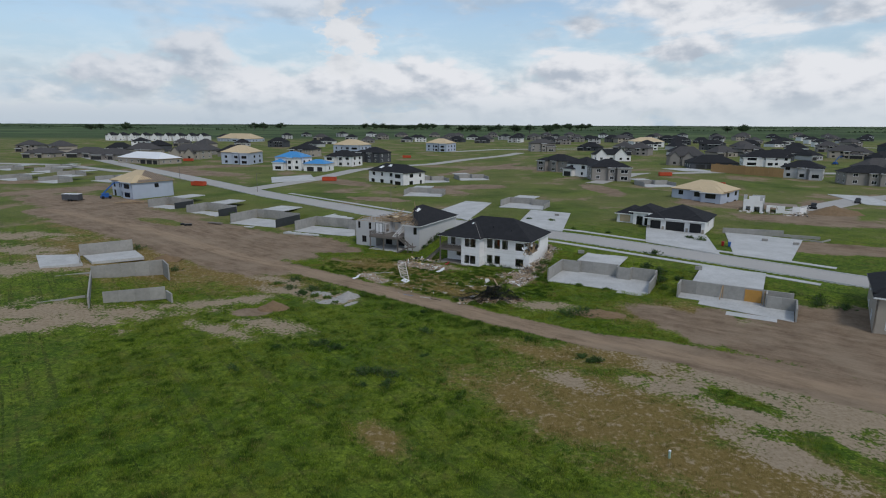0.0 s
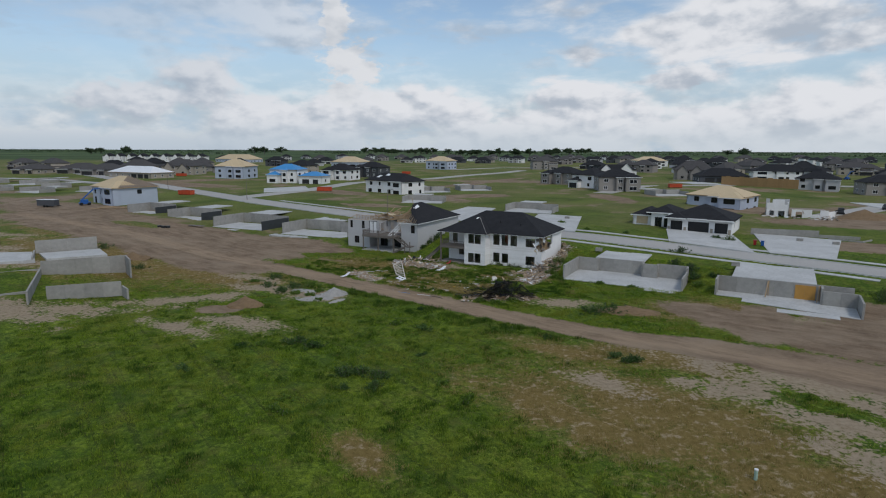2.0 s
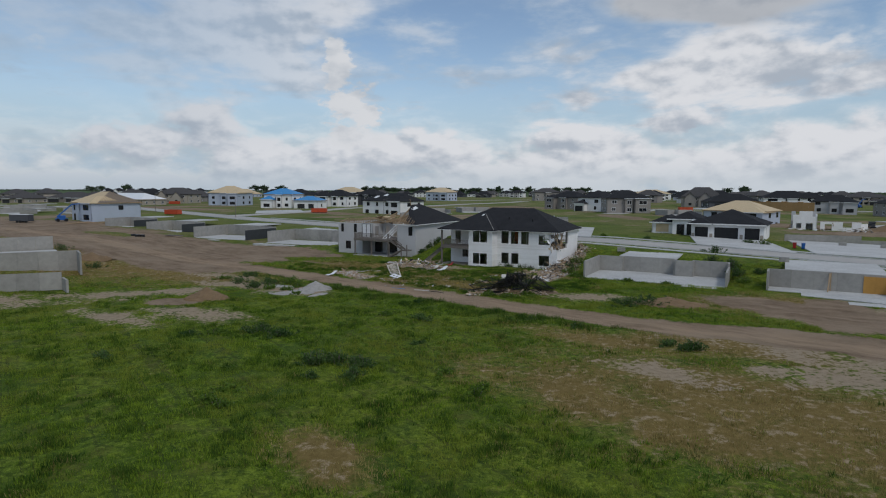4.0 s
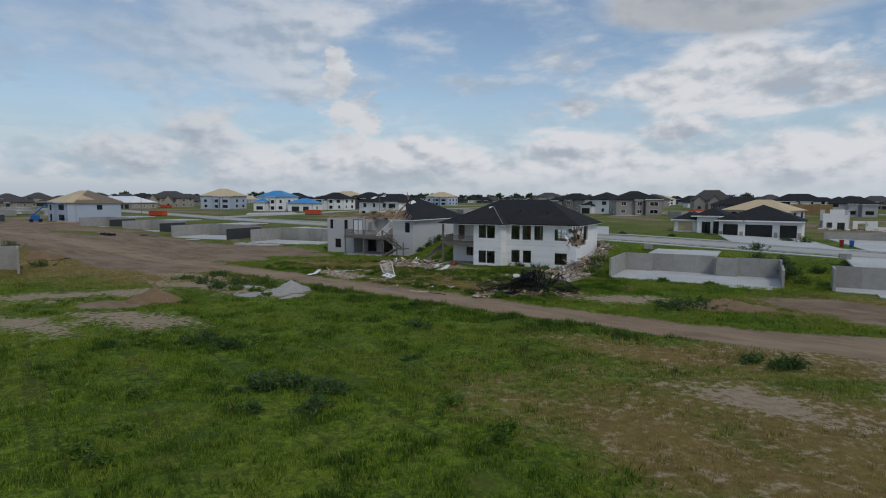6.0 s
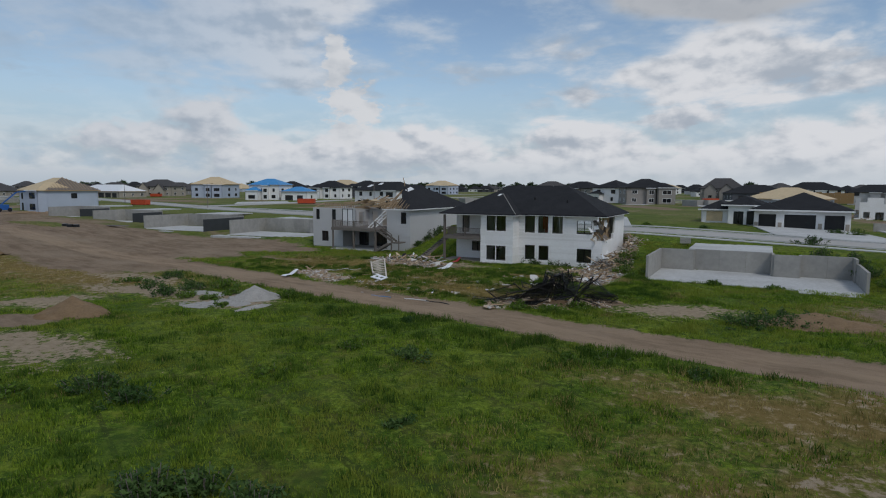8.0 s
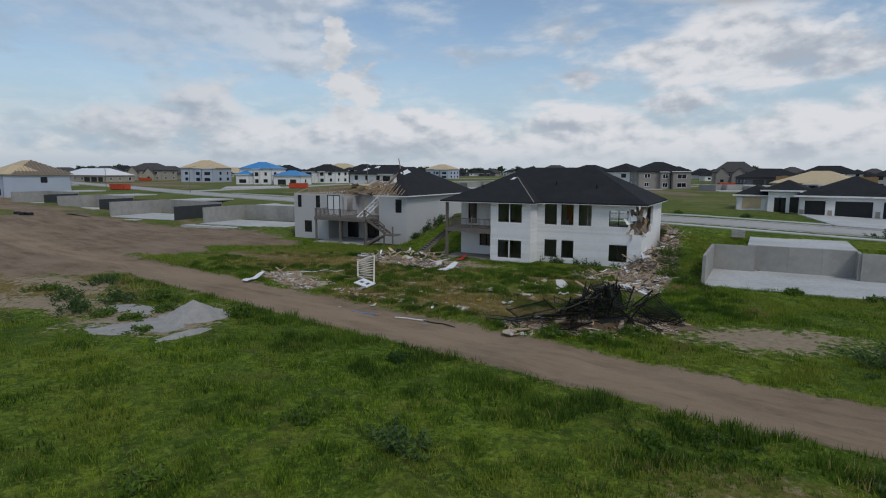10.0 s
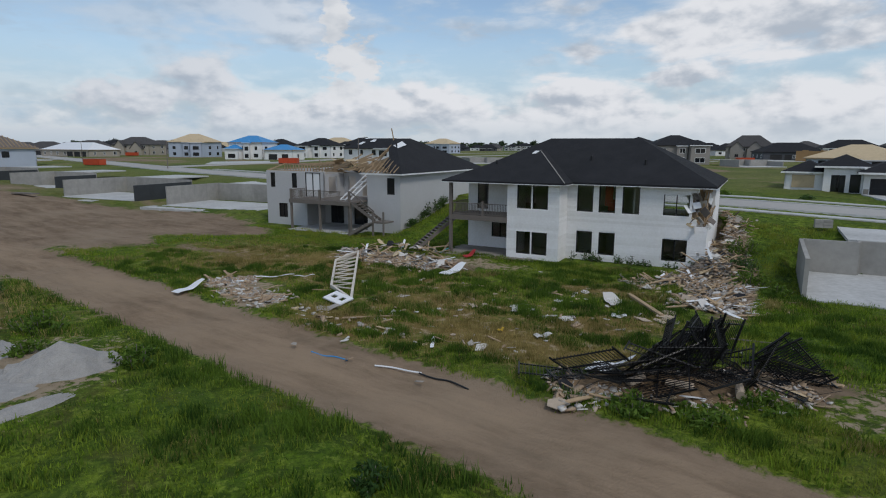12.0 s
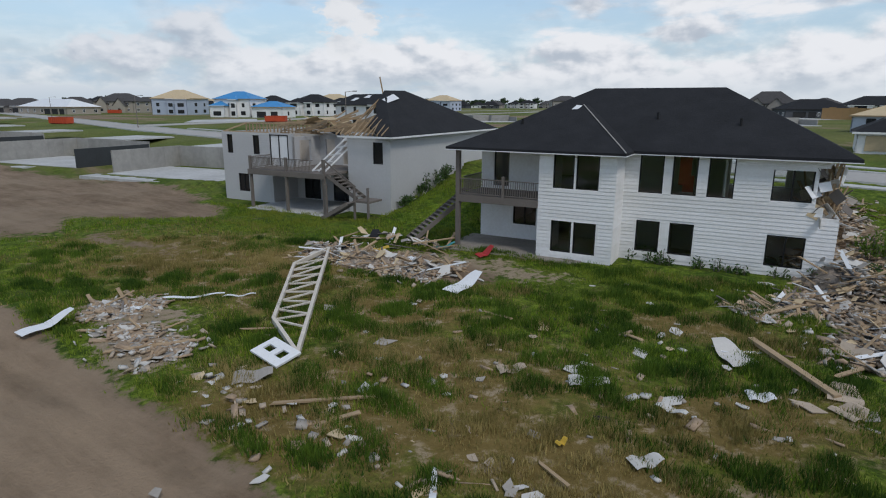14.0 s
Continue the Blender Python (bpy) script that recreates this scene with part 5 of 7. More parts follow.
def paved(name, label, pts, lift=0.14, material=None):
    """A thin concrete slab that follows the ground at its corners."""
    bm = bmesh.new()
    n, g = 8, {}
    a, b, c, d = (Vector(p) for p in pts)
    for i in range(n + 1):
        for j in range(n + 1):
            p = a.lerp(b, i / n).lerp(d.lerp(c, i / n), j / n)
            edge = i in (0, n) or j in (0, n)
            g[i, j] = bm.verts.new((p.x, p.y, gz(p.x, p.y) + lift))
            if edge:
                g[i, j, 0] = bm.verts.new((p.x, p.y, gz(p.x, p.y) - 0.4))
    for i in range(n):
        for j in range(n):
            bm.faces.new((g[i, j], g[i + 1, j], g[i + 1, j + 1], g[i, j + 1]))
        for p, q in (((i, 0), (i + 1, 0)), ((i, n), (i + 1, n)), ((0, i), (0, i + 1)), ((n, i), (n, i + 1))):
            bm.faces.new((g[p], g[q], g[(*q, 0)], g[(*p, 0)]))
    ob = part(name, bm, material or SLAB, None)
    return tagged(ob, label, name.replace("_", " "), kind="structure")


for q in ([(-1, 166.5), (7.0, 149.0), (16.2, 184.3), (8, 189)], [(19.0, 141.5), (29.5, 134.0), (37.6, 163), (27, 169.4)], [(61.5, 113.6), (69.8, 107.2), (85.5, 129.6), (71.7, 139.7)],
          [(-81.5, 272.9), (-66, 288), (-58, 262), (-74, 248)], [(127, 338), (144, 339), (150, 312), (132, 318)], [(150, 222), (162, 217), (154, 188), (145, 193)], [(52.6, 141.9), (64.6, 134.1), (58.6, 113.5), (46.5, 124.0)]):
    paved("driveway", "pale concrete driveway slab beside the street", q)


def strip(name, label, pts, w, material, lift=0.05):
    bm = bmesh.new()
    rows = []
    for i, p in enumerate(pts):
        a, b = pts[max(0, i - 1)], pts[min(len(pts) - 1, i + 1)]
        d = Vector((b[0] - a[0], b[1] - a[1])).normalized()
        rows.append([bm.verts.new((p[0] + s * w * -d.y, p[1] + s * w * d.x, gz(*p) + lift + dz)) for s, dz in ((-1, -0.4), (-1, 0), (1, 0), (1, -0.4))])
    for a, b in zip(rows, rows[1:]):
        for j in range(3):
            bm.faces.new((a[j], a[j + 1], b[j + 1], b[j]))
    return tagged(part(name, bm, material, None), label, name, kind="structure")


strip("road", "pale concrete side street", [(-76, 222), (-60, 262), (-48, 320), (-27, 350), (-8, 366), (18, 417), (47, 461), (66, 505)], 4.5, ROADC)
strip("road", "pale concrete side street", [(-420, 400), (-282, 369), (-240, 361), (-198, 331), (-172, 309), (-150, 300)], 5.0, ROADC)
strip("road", "pale concrete side street", [(7, 519), (52, 566), (180, 590), (330, 560)], 5.0, ROADC)
strip("road", "pale concrete side street", [(112, 176), (150, 205), (190, 225), (260, 230), (400, 260)], 4.5, ROADC)
strip("road", "pale concrete side street", [(66, 250), (100, 300), (150, 312), (240, 320)], 4.0, ROADC)
strip("road", "pale far road", [(360, 900), (440, 700), (620, 470), (760, 330)], 6.0, ROADC)


def pavement(off, a, b):
    P = []
    for (ax, ay, az), (bx, by, bz) in list(zip(STREET, STREET[1:]))[a:b]:
        d = Vector((bx - ax, by - ay)).normalized()
        P += [(ax - d.y * off, ay + d.x * off), (bx - d.y * off, by + d.x * off)]
    strip("pavement", "narrow concrete pavement beside the street", P, 0.75, SLAB, 0.09)


pavement(7.8, 2, 7)
pavement(-7.8, 4, 7)

for x, y, a in ((-193, 286, -30), (-182, 256, -25), (-207, 266, -25), (-228, 330, -25), (-160, 262, -30), (-220, 309, -25), (-250, 322, -25), (-138, 240, -35), (-10, 250, 20), (-14, 204, -10), (18, 176, -25), (84, 236, 10), (8, 262, 15)):
    z = gz(x, y)
    foundation("foundation", "far open concrete foundation with pale slab", pose(x, y, 0, 0, 0, a),
               [(0, 1.2, 0, 10, z + 2.0, z - 1), (0.12, 10, 8.2, 10, z + 2.0, z - 1), (8.2, 9.88, 8.2, 7.6, z + 2.0, z - 1), (8.32, 7.6, 14, 7.6, z + 2.0, z - 1), (14, 7.48, 14, 1.0, z + 1.5, z - 1)], [(rect(0.13, 13.87, -0.8, 7.4), z + 0.15), (rect(0.13, 8.0, 7.41, 9.87), z + 0.14)], [(rect(1, 8, 10.13, 17), z + 1.9)], panels=False)

# ---- skips, machines, bins ----


def skip_bin(x, y, turn, L=6.0):
    s = thing("skip", "orange-red steel rubbish skip on bare soil", "skip", place(x, y, turn), group="rubbish skips")
    bm = bmesh.new()
    for q in (((0, 0), (L, 0)), ((0, 2.3), (L, 2.3))):
        box(bm, q[0][0], q[1][0], q[0][1] - 0.05, q[0][1] + 0.05, 0.2, 1.7)
    box(bm, -0.05, 0.05, 0.05, 2.25, 0.2, 1.7)
    box(bm, L - 0.05, L + 0.05, 0.05, 2.25, 0.2, 1.7)
    box(bm, 0.05, L - 0.05, 0.05, 2.25, 0.2, 0.28)
    part("body", bm, ORANGE, s)
    for i in range(8):
        u = 0.4 + i * (L - 0.8) / 7
        part("rib", boxes((u - 0.06, u + 0.06, -0.13, -0.05, 0.2, 1.68)), ORANGE, s)
    part("rim", boxes((-0.1, L + 0.1, -0.1, 0.1, 1.7, 1.8), (-0.1, L + 0.1, 2.2, 2.4, 1.7, 1.8)), ORANGE, s)
    part("skid", boxes((0, L, 0.4, 0.6, -0.05, 0.2), (0, L, 1.7, 1.9, -0.05, 0.2)), BLACK, s)


for x, y, a in ((-104, 236, -20), (-54, 257, -5), (108, 287, 0), (112, 240, -20), (-172, 385, 0), (-30, 430, 0)):
    skip_bin(x, y, a)


def boom_lift(x, y, turn):
    s = thing("boom_lift", "blue articulated boom lift with folded arm", "machine", place(x, y, turn))
    part("chassis", boxes((-1.6, 1.6, -1.1, 1.1, 0.45, 1.0)), BLUEP, s)
    part("turret", boxes((-1.2, 1.0, -0.8, 0.8, 1.0, 1.9)), BLUEP, s)
    for u in (-1.1, 1.1):
        for v in (-1.15, 1.15):
            bm = bmesh.new()
            bmesh.ops.create_cone(bm, cap_ends=True, segments=16, radius1=0.5, radius2=0.5, depth=0.35, matrix=pose(u, v, 0.5, 90))
            part("wheel", bm, BLACK, s)
    bm = bmesh.new()
    beam(bm, (-0.8, 0, 1.8), (2.8, 0, 5.2), 0.35, 0.35)
    beam(bm, (2.8, 0, 5.2), (5.6, 0, 5.6), 0.28, 0.28)
    part("arm", bm, BLUEP, s)
    part("basket", boxes((5.4, 6.6, -0.8, 0.8, 5.0, 5.1), (5.4, 5.45, -0.8, 0.8, 5.1, 6.0), (6.55, 6.6, -0.8, 0.8, 5.1, 6.0)), BLACK, s)


boom_lift(-119, 200, 40)
boom_lift(262, 390, 20)


def loader(x, y, turn):
    s = thing("track_loader", "black compact track loader on bare soil", "machine", place(x, y, turn))
    for v in (-0.8, 0.8):
        bm = bmesh.new()
        box(bm, -1.1, 1.1, v - 0.2, v + 0.2, 0.05, 0.6)
        bmesh.ops.bevel(bm, geom=bm.edges[:], offset=0.15, segments=2, affect="EDGES")
        part("track", bm, BLACK, s)
    part("cab", boxes((-0.8, 0.7, -0.6, 0.6, 0.6, 2.0)), DARKGREY, s)
    bm = bmesh.new()
    beam(bm, (-0.9, 0.75, 1.7), (1.4, 0.75, 0.9), 0.15, 0.2)
    beam(bm, (-0.9, -0.75, 1.7), (1.4, -0.75, 0.9), 0.15, 0.2)
    part("lift_arm", bm, BLACK, s)
    part("bucket", boxes((1.4, 2.1, -0.9, 0.9, 0.1, 0.2), (1.35, 1.45, -0.9, 0.9, 0.1, 0.8)), BLACK, s)


loader(144, 196, 60)
loader(120, 182, 150)


def wheelie_bin(x, y, turn, material, label):
    s = thing("wheeled_bin", label, "bin", place(x, y, turn), group="wheeled bins")
    bm = bmesh.new()
    box(bm, -0.3, 0.3, -0.35, 0.35, 0.08, 1.0)
    for v in bm.verts:
        if v.co.z < 0.5:
            v.co.x *= 0.8
            v.co.y *= 0.8
    part("tub", bm, material, s)
    part("lid", boxes((-0.33, 0.33, -0.38, 0.38, 1.0, 1.07)), material, s)
    part("axle", boxes((-0.3, 0.3, 0.25, 0.35, 0.0, 0.12)), BLACK, s)


REDP = mat("red_plastic", (0.30, 0.02, 0.02), 0.5, 0.1, 2, 8, 0.02)
wheelie_bin(63.2, 122.3, -30, REDP, "red wheeled bin on a concrete slab")
wheelie_bin(64.4, 121.7, -28, BLUEP, "blue wheeled bin on a concrete slab")

# stacked window wells and block piles on the slabs
for x, y, z in ((28.6, 112.6, 2.36), (47.2, 98.8, 2.4), (75, 128, gz(75, 128) + 0.06), (80, 124, gz(80, 124) + 0.06), (32, 158, gz(32, 158) + 0.06)):
    b = thing("block_stack", "small stack of grey concrete blocks on a slab", "blocks", pose(x, y, z, 0, 0, -20))
    for i in range(2):
        for j in range(3):
            part("block", boxes((i * 0.62, i * 0.62 + 0.6, 0.0, 0.4, j * 0.22, j * 0.22 + 0.2)), CONC, b)

# orange-brown strand-board walls of an unfinished building behind the street, as one row
TANB = mat("tan_wall_sheathing", (0.42, 0.25, 0.11), 0.8, 0.15, 0.8, 8, 0.1, rand=0.3)
fence = thing("board_fence", "tan strand-board walls of a building under construction", "fence", place(146, 316, -60))
for i in range(16):
    part("panel", boxes((i * 2.5, i * 2.5 + 2.46, 0, 0.05, 0, 4.3 + 0.3 * (i % 3 == 1))), TANB, fence)

# dark utility pipe standing in the grass
pipe = thing("marker_pipe", "short pale green plastic pipe standing in grass", "pipe", place(20.7, 40.0))
bm = bmesh.new()
bmesh.ops.create_cone(bm, cap_ends=True, segments=14, radius1=0.11, radius2=0.11, depth=0.75, matrix=pose(0, 0, 0.33))
part("shaft", bm, mat("pale_green_plastic", (0.32, 0.45, 0.38), 0.5, 0.1, 3, 10, 0.02), pipe)
bm = bmesh.new()
bmesh.ops.create_cone(bm, cap_ends=True, segments=14, radius1=0.13, radius2=0.12, depth=0.08, matrix=pose(0, 0, 0.72))
part("cap", bm, METALW, pipe)

# ---- heaps ----


def heap(name, label, x, y, rx, ry, h, material, seed, turn=0):
    bm = bmesh.new()
    n = 26
    grid = {}
    for i in range(n + 1):
        for j in range(n + 1):
            u, v = i / n * 2 - 1, j / n * 2 - 1
            r = math.hypot(u, v)
            q = noise.noise(Vector((u * 2 + seed, v * 2, seed))) * 0.35 + noise.noise(Vector((u * 7, v * 7 + seed, 1))) * 0.12
            z = h * max(0, 1 - r * (1 + q)) ** 1.15 + noise.noise(Vector((u * 15, v * 15, seed))) * 0.05 * (r < 0.95) - (0.15 if r > 0.98 else 0)
            grid[i, j] = bm.verts.new((u * rx, v * ry, z))
    for i in range(n):
        for j in range(n):
            bm.faces.new((grid[i, j], grid[i + 1, j], grid[i + 1, j + 1], grid[i, j + 1]))
    ob = part(name, bm, material, None)
    ob.matrix_world = place(x, y, turn)
    return tagged(ob, label, "heap")


GRAVEL = mat("grey_gravel", (0.32, 0.31, 0.295), 0.95, 0.22, 1.5, 22, 0.8)
SOIL = mat("brown_soil", (0.185, 0.125, 0.072), 0.95, 0.25, 1.2, 9, 0.8)
heap("gravel_mound", "small heap of pale grey gravel beside the track", -15.4, 88.3, 2.1, 1.6, 1.1, GRAVEL, 1, 20)
heap("gravel_mound", "thin spread of grey gravel in the grass", -18.0, 86.3, 3.0, 2.0, 0.07, GRAVEL, 2, -10)
heap("gravel_mound", "thin spread of grey gravel in the grass", -20.3, 90.2, 2.4, 1.3, 0.06, GRAVEL, 5, -30)
heap("gravel_mound", "low strip of grey gravel in the grass", -14.3, 84.6, 2.0, 0.6, 0.2, GRAVEL, 8, 60)
heap("soil_mound", "brown soil heap in the grass", -26.2, 82.0, 2.6, 1.9, 1.35, SOIL, 3)
heap("soil_mound", "brown soil heap beside the track", -57.0, 112.0, 3.0, 2.0, 1.2, SOIL, 4)
heap("soil_mound", "brown soil heap behind the foundations", 120, 172, 9, 5, 2.6, SOIL, 6)
heap("soil_mound", "low soil bank beside a foundation", 24.5, 79.6, 4.4, 2.0, 0.9, SOIL, 7, -10)

# ---- grass, weeds ----


def leaf_mat(name, lo, hi, trans=0.35, olive=None):
    m = bpy.data.materials.new(name)
    m.use_nodes = True
    nt = m.node_tree
    b = nt.nodes["Principled BSDF"]
    b.inputs["Roughness"].default_value, b.inputs["Specular IOR Level"].default_value = 0.7, 0.2
    geo, n1, n2 = nt.nodes.new("ShaderNodeNewGeometry"), nt.nodes.new("ShaderNodeTexNoise"), nt.nodes.new("ShaderNodeTexNoise")
    for n, s in ((n1, 0.22), (n2, 2.5)):
        nt.links.new(geo.outputs["Position"], n.inputs["Vector"])
        n.inputs["Scale"].default_value, n.inputs["Detail"].default_value = s, 4
    ad = nt.nodes.new("ShaderNodeMath")
    ad.operation = "ADD"
    nt.links.new(n1.outputs[0], ad.inputs[0])
    nt.links.new(n2.outputs[0], ad.inputs[1])
    ad2 = nt.nodes.new("ShaderNodeMath")
    ad2.operation, ad2.inputs[1].default_value = "MULTIPLY_ADD", 0.35
    nt.links.new(geo.outputs["Random Per Island"], ad2.inputs[0])
    nt.links.new(ad.outputs[0], ad2.inputs[2])
    mr = nt.nodes.new("ShaderNodeMapRange")
    nt.links.new(ad2.outputs[0], mr.inputs[0])
    mr.inputs[1].default_value, mr.inputs[2].default_value = 0.95, 1.42
    mx = nt.nodes.new("ShaderNodeMix")
    mx.data_type = "RGBA"
    nt.links.new(mr.outputs[0], mx.inputs[0])
    mx.inputs[6].default_value, mx.inputs[7].default_value = (*lo, 1), (*hi, 1)
    leafcol = mx.outputs[2]
    if olive:                                          # broad patches of a second hue
        n3, mr3, mx3 = nt.nodes.new("ShaderNodeTexNoise"), nt.nodes.new("ShaderNodeMapRange"), nt.nodes.new("ShaderNodeMix")
        nt.links.new(geo.outputs["Position"], n3.inputs["Vector"])
        n3.inputs["Scale"].default_value, n3.inputs["Detail"].default_value, n3.inputs["Roughness"].default_value = 0.11, 7, 0.7
        nt.links.new(n3.outputs[0], mr3.inputs[0])
        mr3.inputs[1].default_value, mr3.inputs[2].default_value, mr3.inputs[4].default_value = 0.44, 0.60, 0.85
        mx3.data_type = "RGBA"
        nt.links.new(mr3.outputs[0], mx3.inputs[0])
        nt.links.new(leafcol, mx3.inputs[6])
        mx3.inputs[7].default_value = (*olive, 1)
        leafcol = mx3.outputs[2]
    nt.links.new(leafcol, b.inputs["Base Color"])
    tr, sh = nt.nodes.new("ShaderNodeBsdfTranslucent"), nt.nodes.new("ShaderNodeMixShader")
    nt.links.new(leafcol, tr.inputs[0])
    sh.inputs[0].default_value = trans
    nt.links.new(b.outputs[0], sh.inputs[1])
    nt.links.new(tr.outputs[0], sh.inputs[2])
    nt.links.new(sh.outputs[0], nt.nodes["Material Output"].inputs[0])
    return m


BLADE = leaf_mat("grass_blades", (0.062, 0.130, 0.011), (0.265, 0.380, 0.032), olive=(0.225, 0.250, 0.040))
RANK = leaf_mat("rank_grass_blades", (0.030, 0.072, 0.010), (0.125, 0.205, 0.024))
STRAW = leaf_mat("straw_blades", (0.185, 0.160, 0.048), (0.430, 0.340, 0.135))
WEED = leaf_mat("weed_leaves", (0.034, 0.078, 0.018), (0.095, 0.160, 0.045))
FARLEAF = leaf_mat("tree_leaves", (0.040, 0.066, 0.034), (0.085, 0.120, 0.060))
WEEDB = leaf_mat("bright_weed_leaves", (0.055, 0.110, 0.014), (0.13, 0.21, 0.03))


def raw_mesh(name, co, faces, material, corner=3):
    me = bpy.data.meshes.new(name)
    me.vertices.add(len(co))
    me.vertices.foreach_set("co", co.astype(np.float32).ravel())
    me.loops.add(faces.size)
    me.loops.foreach_set("vertex_index", faces.astype(np.int32).ravel())
    me.polygons.add(len(faces))
    me.polygons.foreach_set("loop_start", np.arange(0, faces.size, corner, dtype=np.int32))
    me.materials.append(material)
    me.update(calc_edges=True)
    return me


def blades(name, label, x, y, h, seed, material, per=6, width=0.022, spread=0.16):
    """Clumps of bent grass blades at the given places."""
    r = np.random.RandomState(seed)
    z = ground_z(x, y) - 0.16 * smooth((3.2 - line_dist(TRACK, x, y)) / 1.5) - 0.03
    n = len(x) * per
    bx, by = np.repeat(x, per) + r.normal(0, spread, n), np.repeat(y, per) + r.normal(0, spread, n)
    bz, bh = np.repeat(z, per), np.repeat(h, per) * r.uniform(0.55, 1.15, n)
    a, lean = r.uniform(0, 2 * np.pi, n), r.uniform(0.1, 0.55, n) * bh
    la = r.uniform(0, 2 * np.pi, n)
    w = width * r.uniform(0.7, 1.4, n)
    p0 = np.stack([bx - np.cos(a) * w, by - np.sin(a) * w, bz], 1)
    p1 = np.stack([bx + np.cos(a) * w, by + np.sin(a) * w, bz], 1)
    p2 = np.stack([bx + np.cos(la) * lean, by + np.sin(la) * lean, bz + bh], 1)
    co = np.stack([p0, p1, p2], 1).reshape(-1, 3)
    ob = new(name, raw_mesh(name, co, np.arange(n * 3).reshape(-1, 3), material))
    return tagged(ob, label, "grass", kind="stuff")


def free_of_pads(x, y, m=0.0):
    ok = np.ones(x.shape, bool)
    for px, py, turn, u0, u1, v0, v1, h in PADS:
        c, s = math.cos(radians(turn)), math.sin(radians(turn))
        u, v = (x - px) * c + (y - py) * s, -(x - px) * s + (y - py) * c
        ok &= ~((u > u0 + 0.6 - m) & (u < u1 - 0.6 + m) & (v > v0 + 0.8 - m) & (v < v1 - 0.6 + m))
    return ok


def build_grass():
    r = np.random.RandomState(7)
    n = 460000
    y = 30 + (r.uniform(0, 1, n) ** 0.9) * 100
    x = r.uniform(-1, 1, n) * (20 + 0.40 * y)
    keep = free_of_pads(x, y)
    soil, sand, dry = cover(x, y)
    patch = np.array([noise.noise(Vector((a * 0.45, b * 0.45, 0))) for a, b in zip(x, y)])
    tuft = np.array([noise.noise(Vector((a * 1.1, b * 1.1, 5))) for a, b in zip(x, y)])
    keep &= r.uniform(0, 1, n) < 0.35 + 0.9 * smooth(tuft + 0.45)
    keep &= (soil + patch * 0.4 < 0.05) & (sand + patch * 0.9 < 0.15)
    keep &= r.uniform(0, 1, n) < np.where(dry + patch > 0.3, 0.28, 0.55 + 0.45 * smooth(patch + 0.6))
    sd, _ = street_at(x, y)
    keep &= sd > 13
    x, y, dry, patch, tuft = x[keep], y[keep], dry[keep], patch[keep], tuft[keep]
    td = line_dist(TRACK, x, y)
    rank = smooth((9 - td) / 5)
    back = y > 87.5 - x * 0.75
    h = 0.13 + 0.12 * smooth(patch + 0.5) + 0.20 * rank * ~back * smooth(patch + 0.55) + 0.03 * back
    h = h * (0.6 + 0.9 * smooth(tuft + 0.4))
    isdry = (dry + patch * 0.8 + r.uniform(-0.5, 0.5, len(x)) + 0.12 * back > 0.22)
    tall = (patch + 0.7 * tuft + 0.5 * rank * ~back + r.uniform(-0.3, 0.3, len(x)) > 0.42) & ~back
    a, b = ~isdry & ~tall, ~isdry & tall
    blades("grass", "long green grass in uneven tufts", x[a], y[a], h[a], 1, BLADE, 4)
    blades("grass", "tall rank dark green grass beside the track", x[b], y[b], h[b], 3, RANK, 5)
    blades("grass", "dry straw-coloured grass", x[isdry], y[isdry], h[isdry] * 0.9, 2, STRAW, 4)


build_grass()


def row_tufts():
    """Coarse darker tufts of the mown field, thicker along the old drill rows."""
    r = np.random.RandomState(41)
    n = 26000
    u, k = r.uniform(-80, 80, n), np.round(r.uniform(-40, 40, n))
    v = k * 1.7 + r.normal(0, np.where(r.uniform(0, 1, n) < 0.5, 0.16, 0.7), n)
    c, s = math.cos(radians(-52)), math.sin(radians(-52))
    x, y = u * c - v * s, 52 + u * s + v * c
    soil, sand, dry = cover(x, y)
    patch = np.array([noise.noise(Vector((a * 0.3, b * 0.3, 2))) for a, b in zip(x, y)])
    line = np.array([noise.noise(Vector((q * 1.9, w * 0.05, 7))) for q, w in zip(k, u)])
    keep = (y > 31) & (y < 84) & (np.abs(x) < 18 + 0.75 * y) & (soil < -0.2) & (sand < -0.2) & (patch + line * 0.8 + r.uniform(-0.35, 0.35, n) > 0.02) & (line_dist(TRACK, x, y) > 3)
    x, y, dry = x[keep], y[keep], dry[keep]
    straw = dry + r.uniform(-0.4, 0.4, len(x)) > 0.2
    h = r.uniform(0.16, 0.40, len(x))
    blades("grass", "coarse dark green tufts in old drill rows", x[~straw], y[~straw], h[~straw], 42, RANK, 9, 0.035, 0.13)
    blades("grass", "coarse dry tufts in the mown field", x[straw], y[straw], h[straw] * 0.7, 43, STRAW, 7, 0.03, 0.13)


row_tufts()


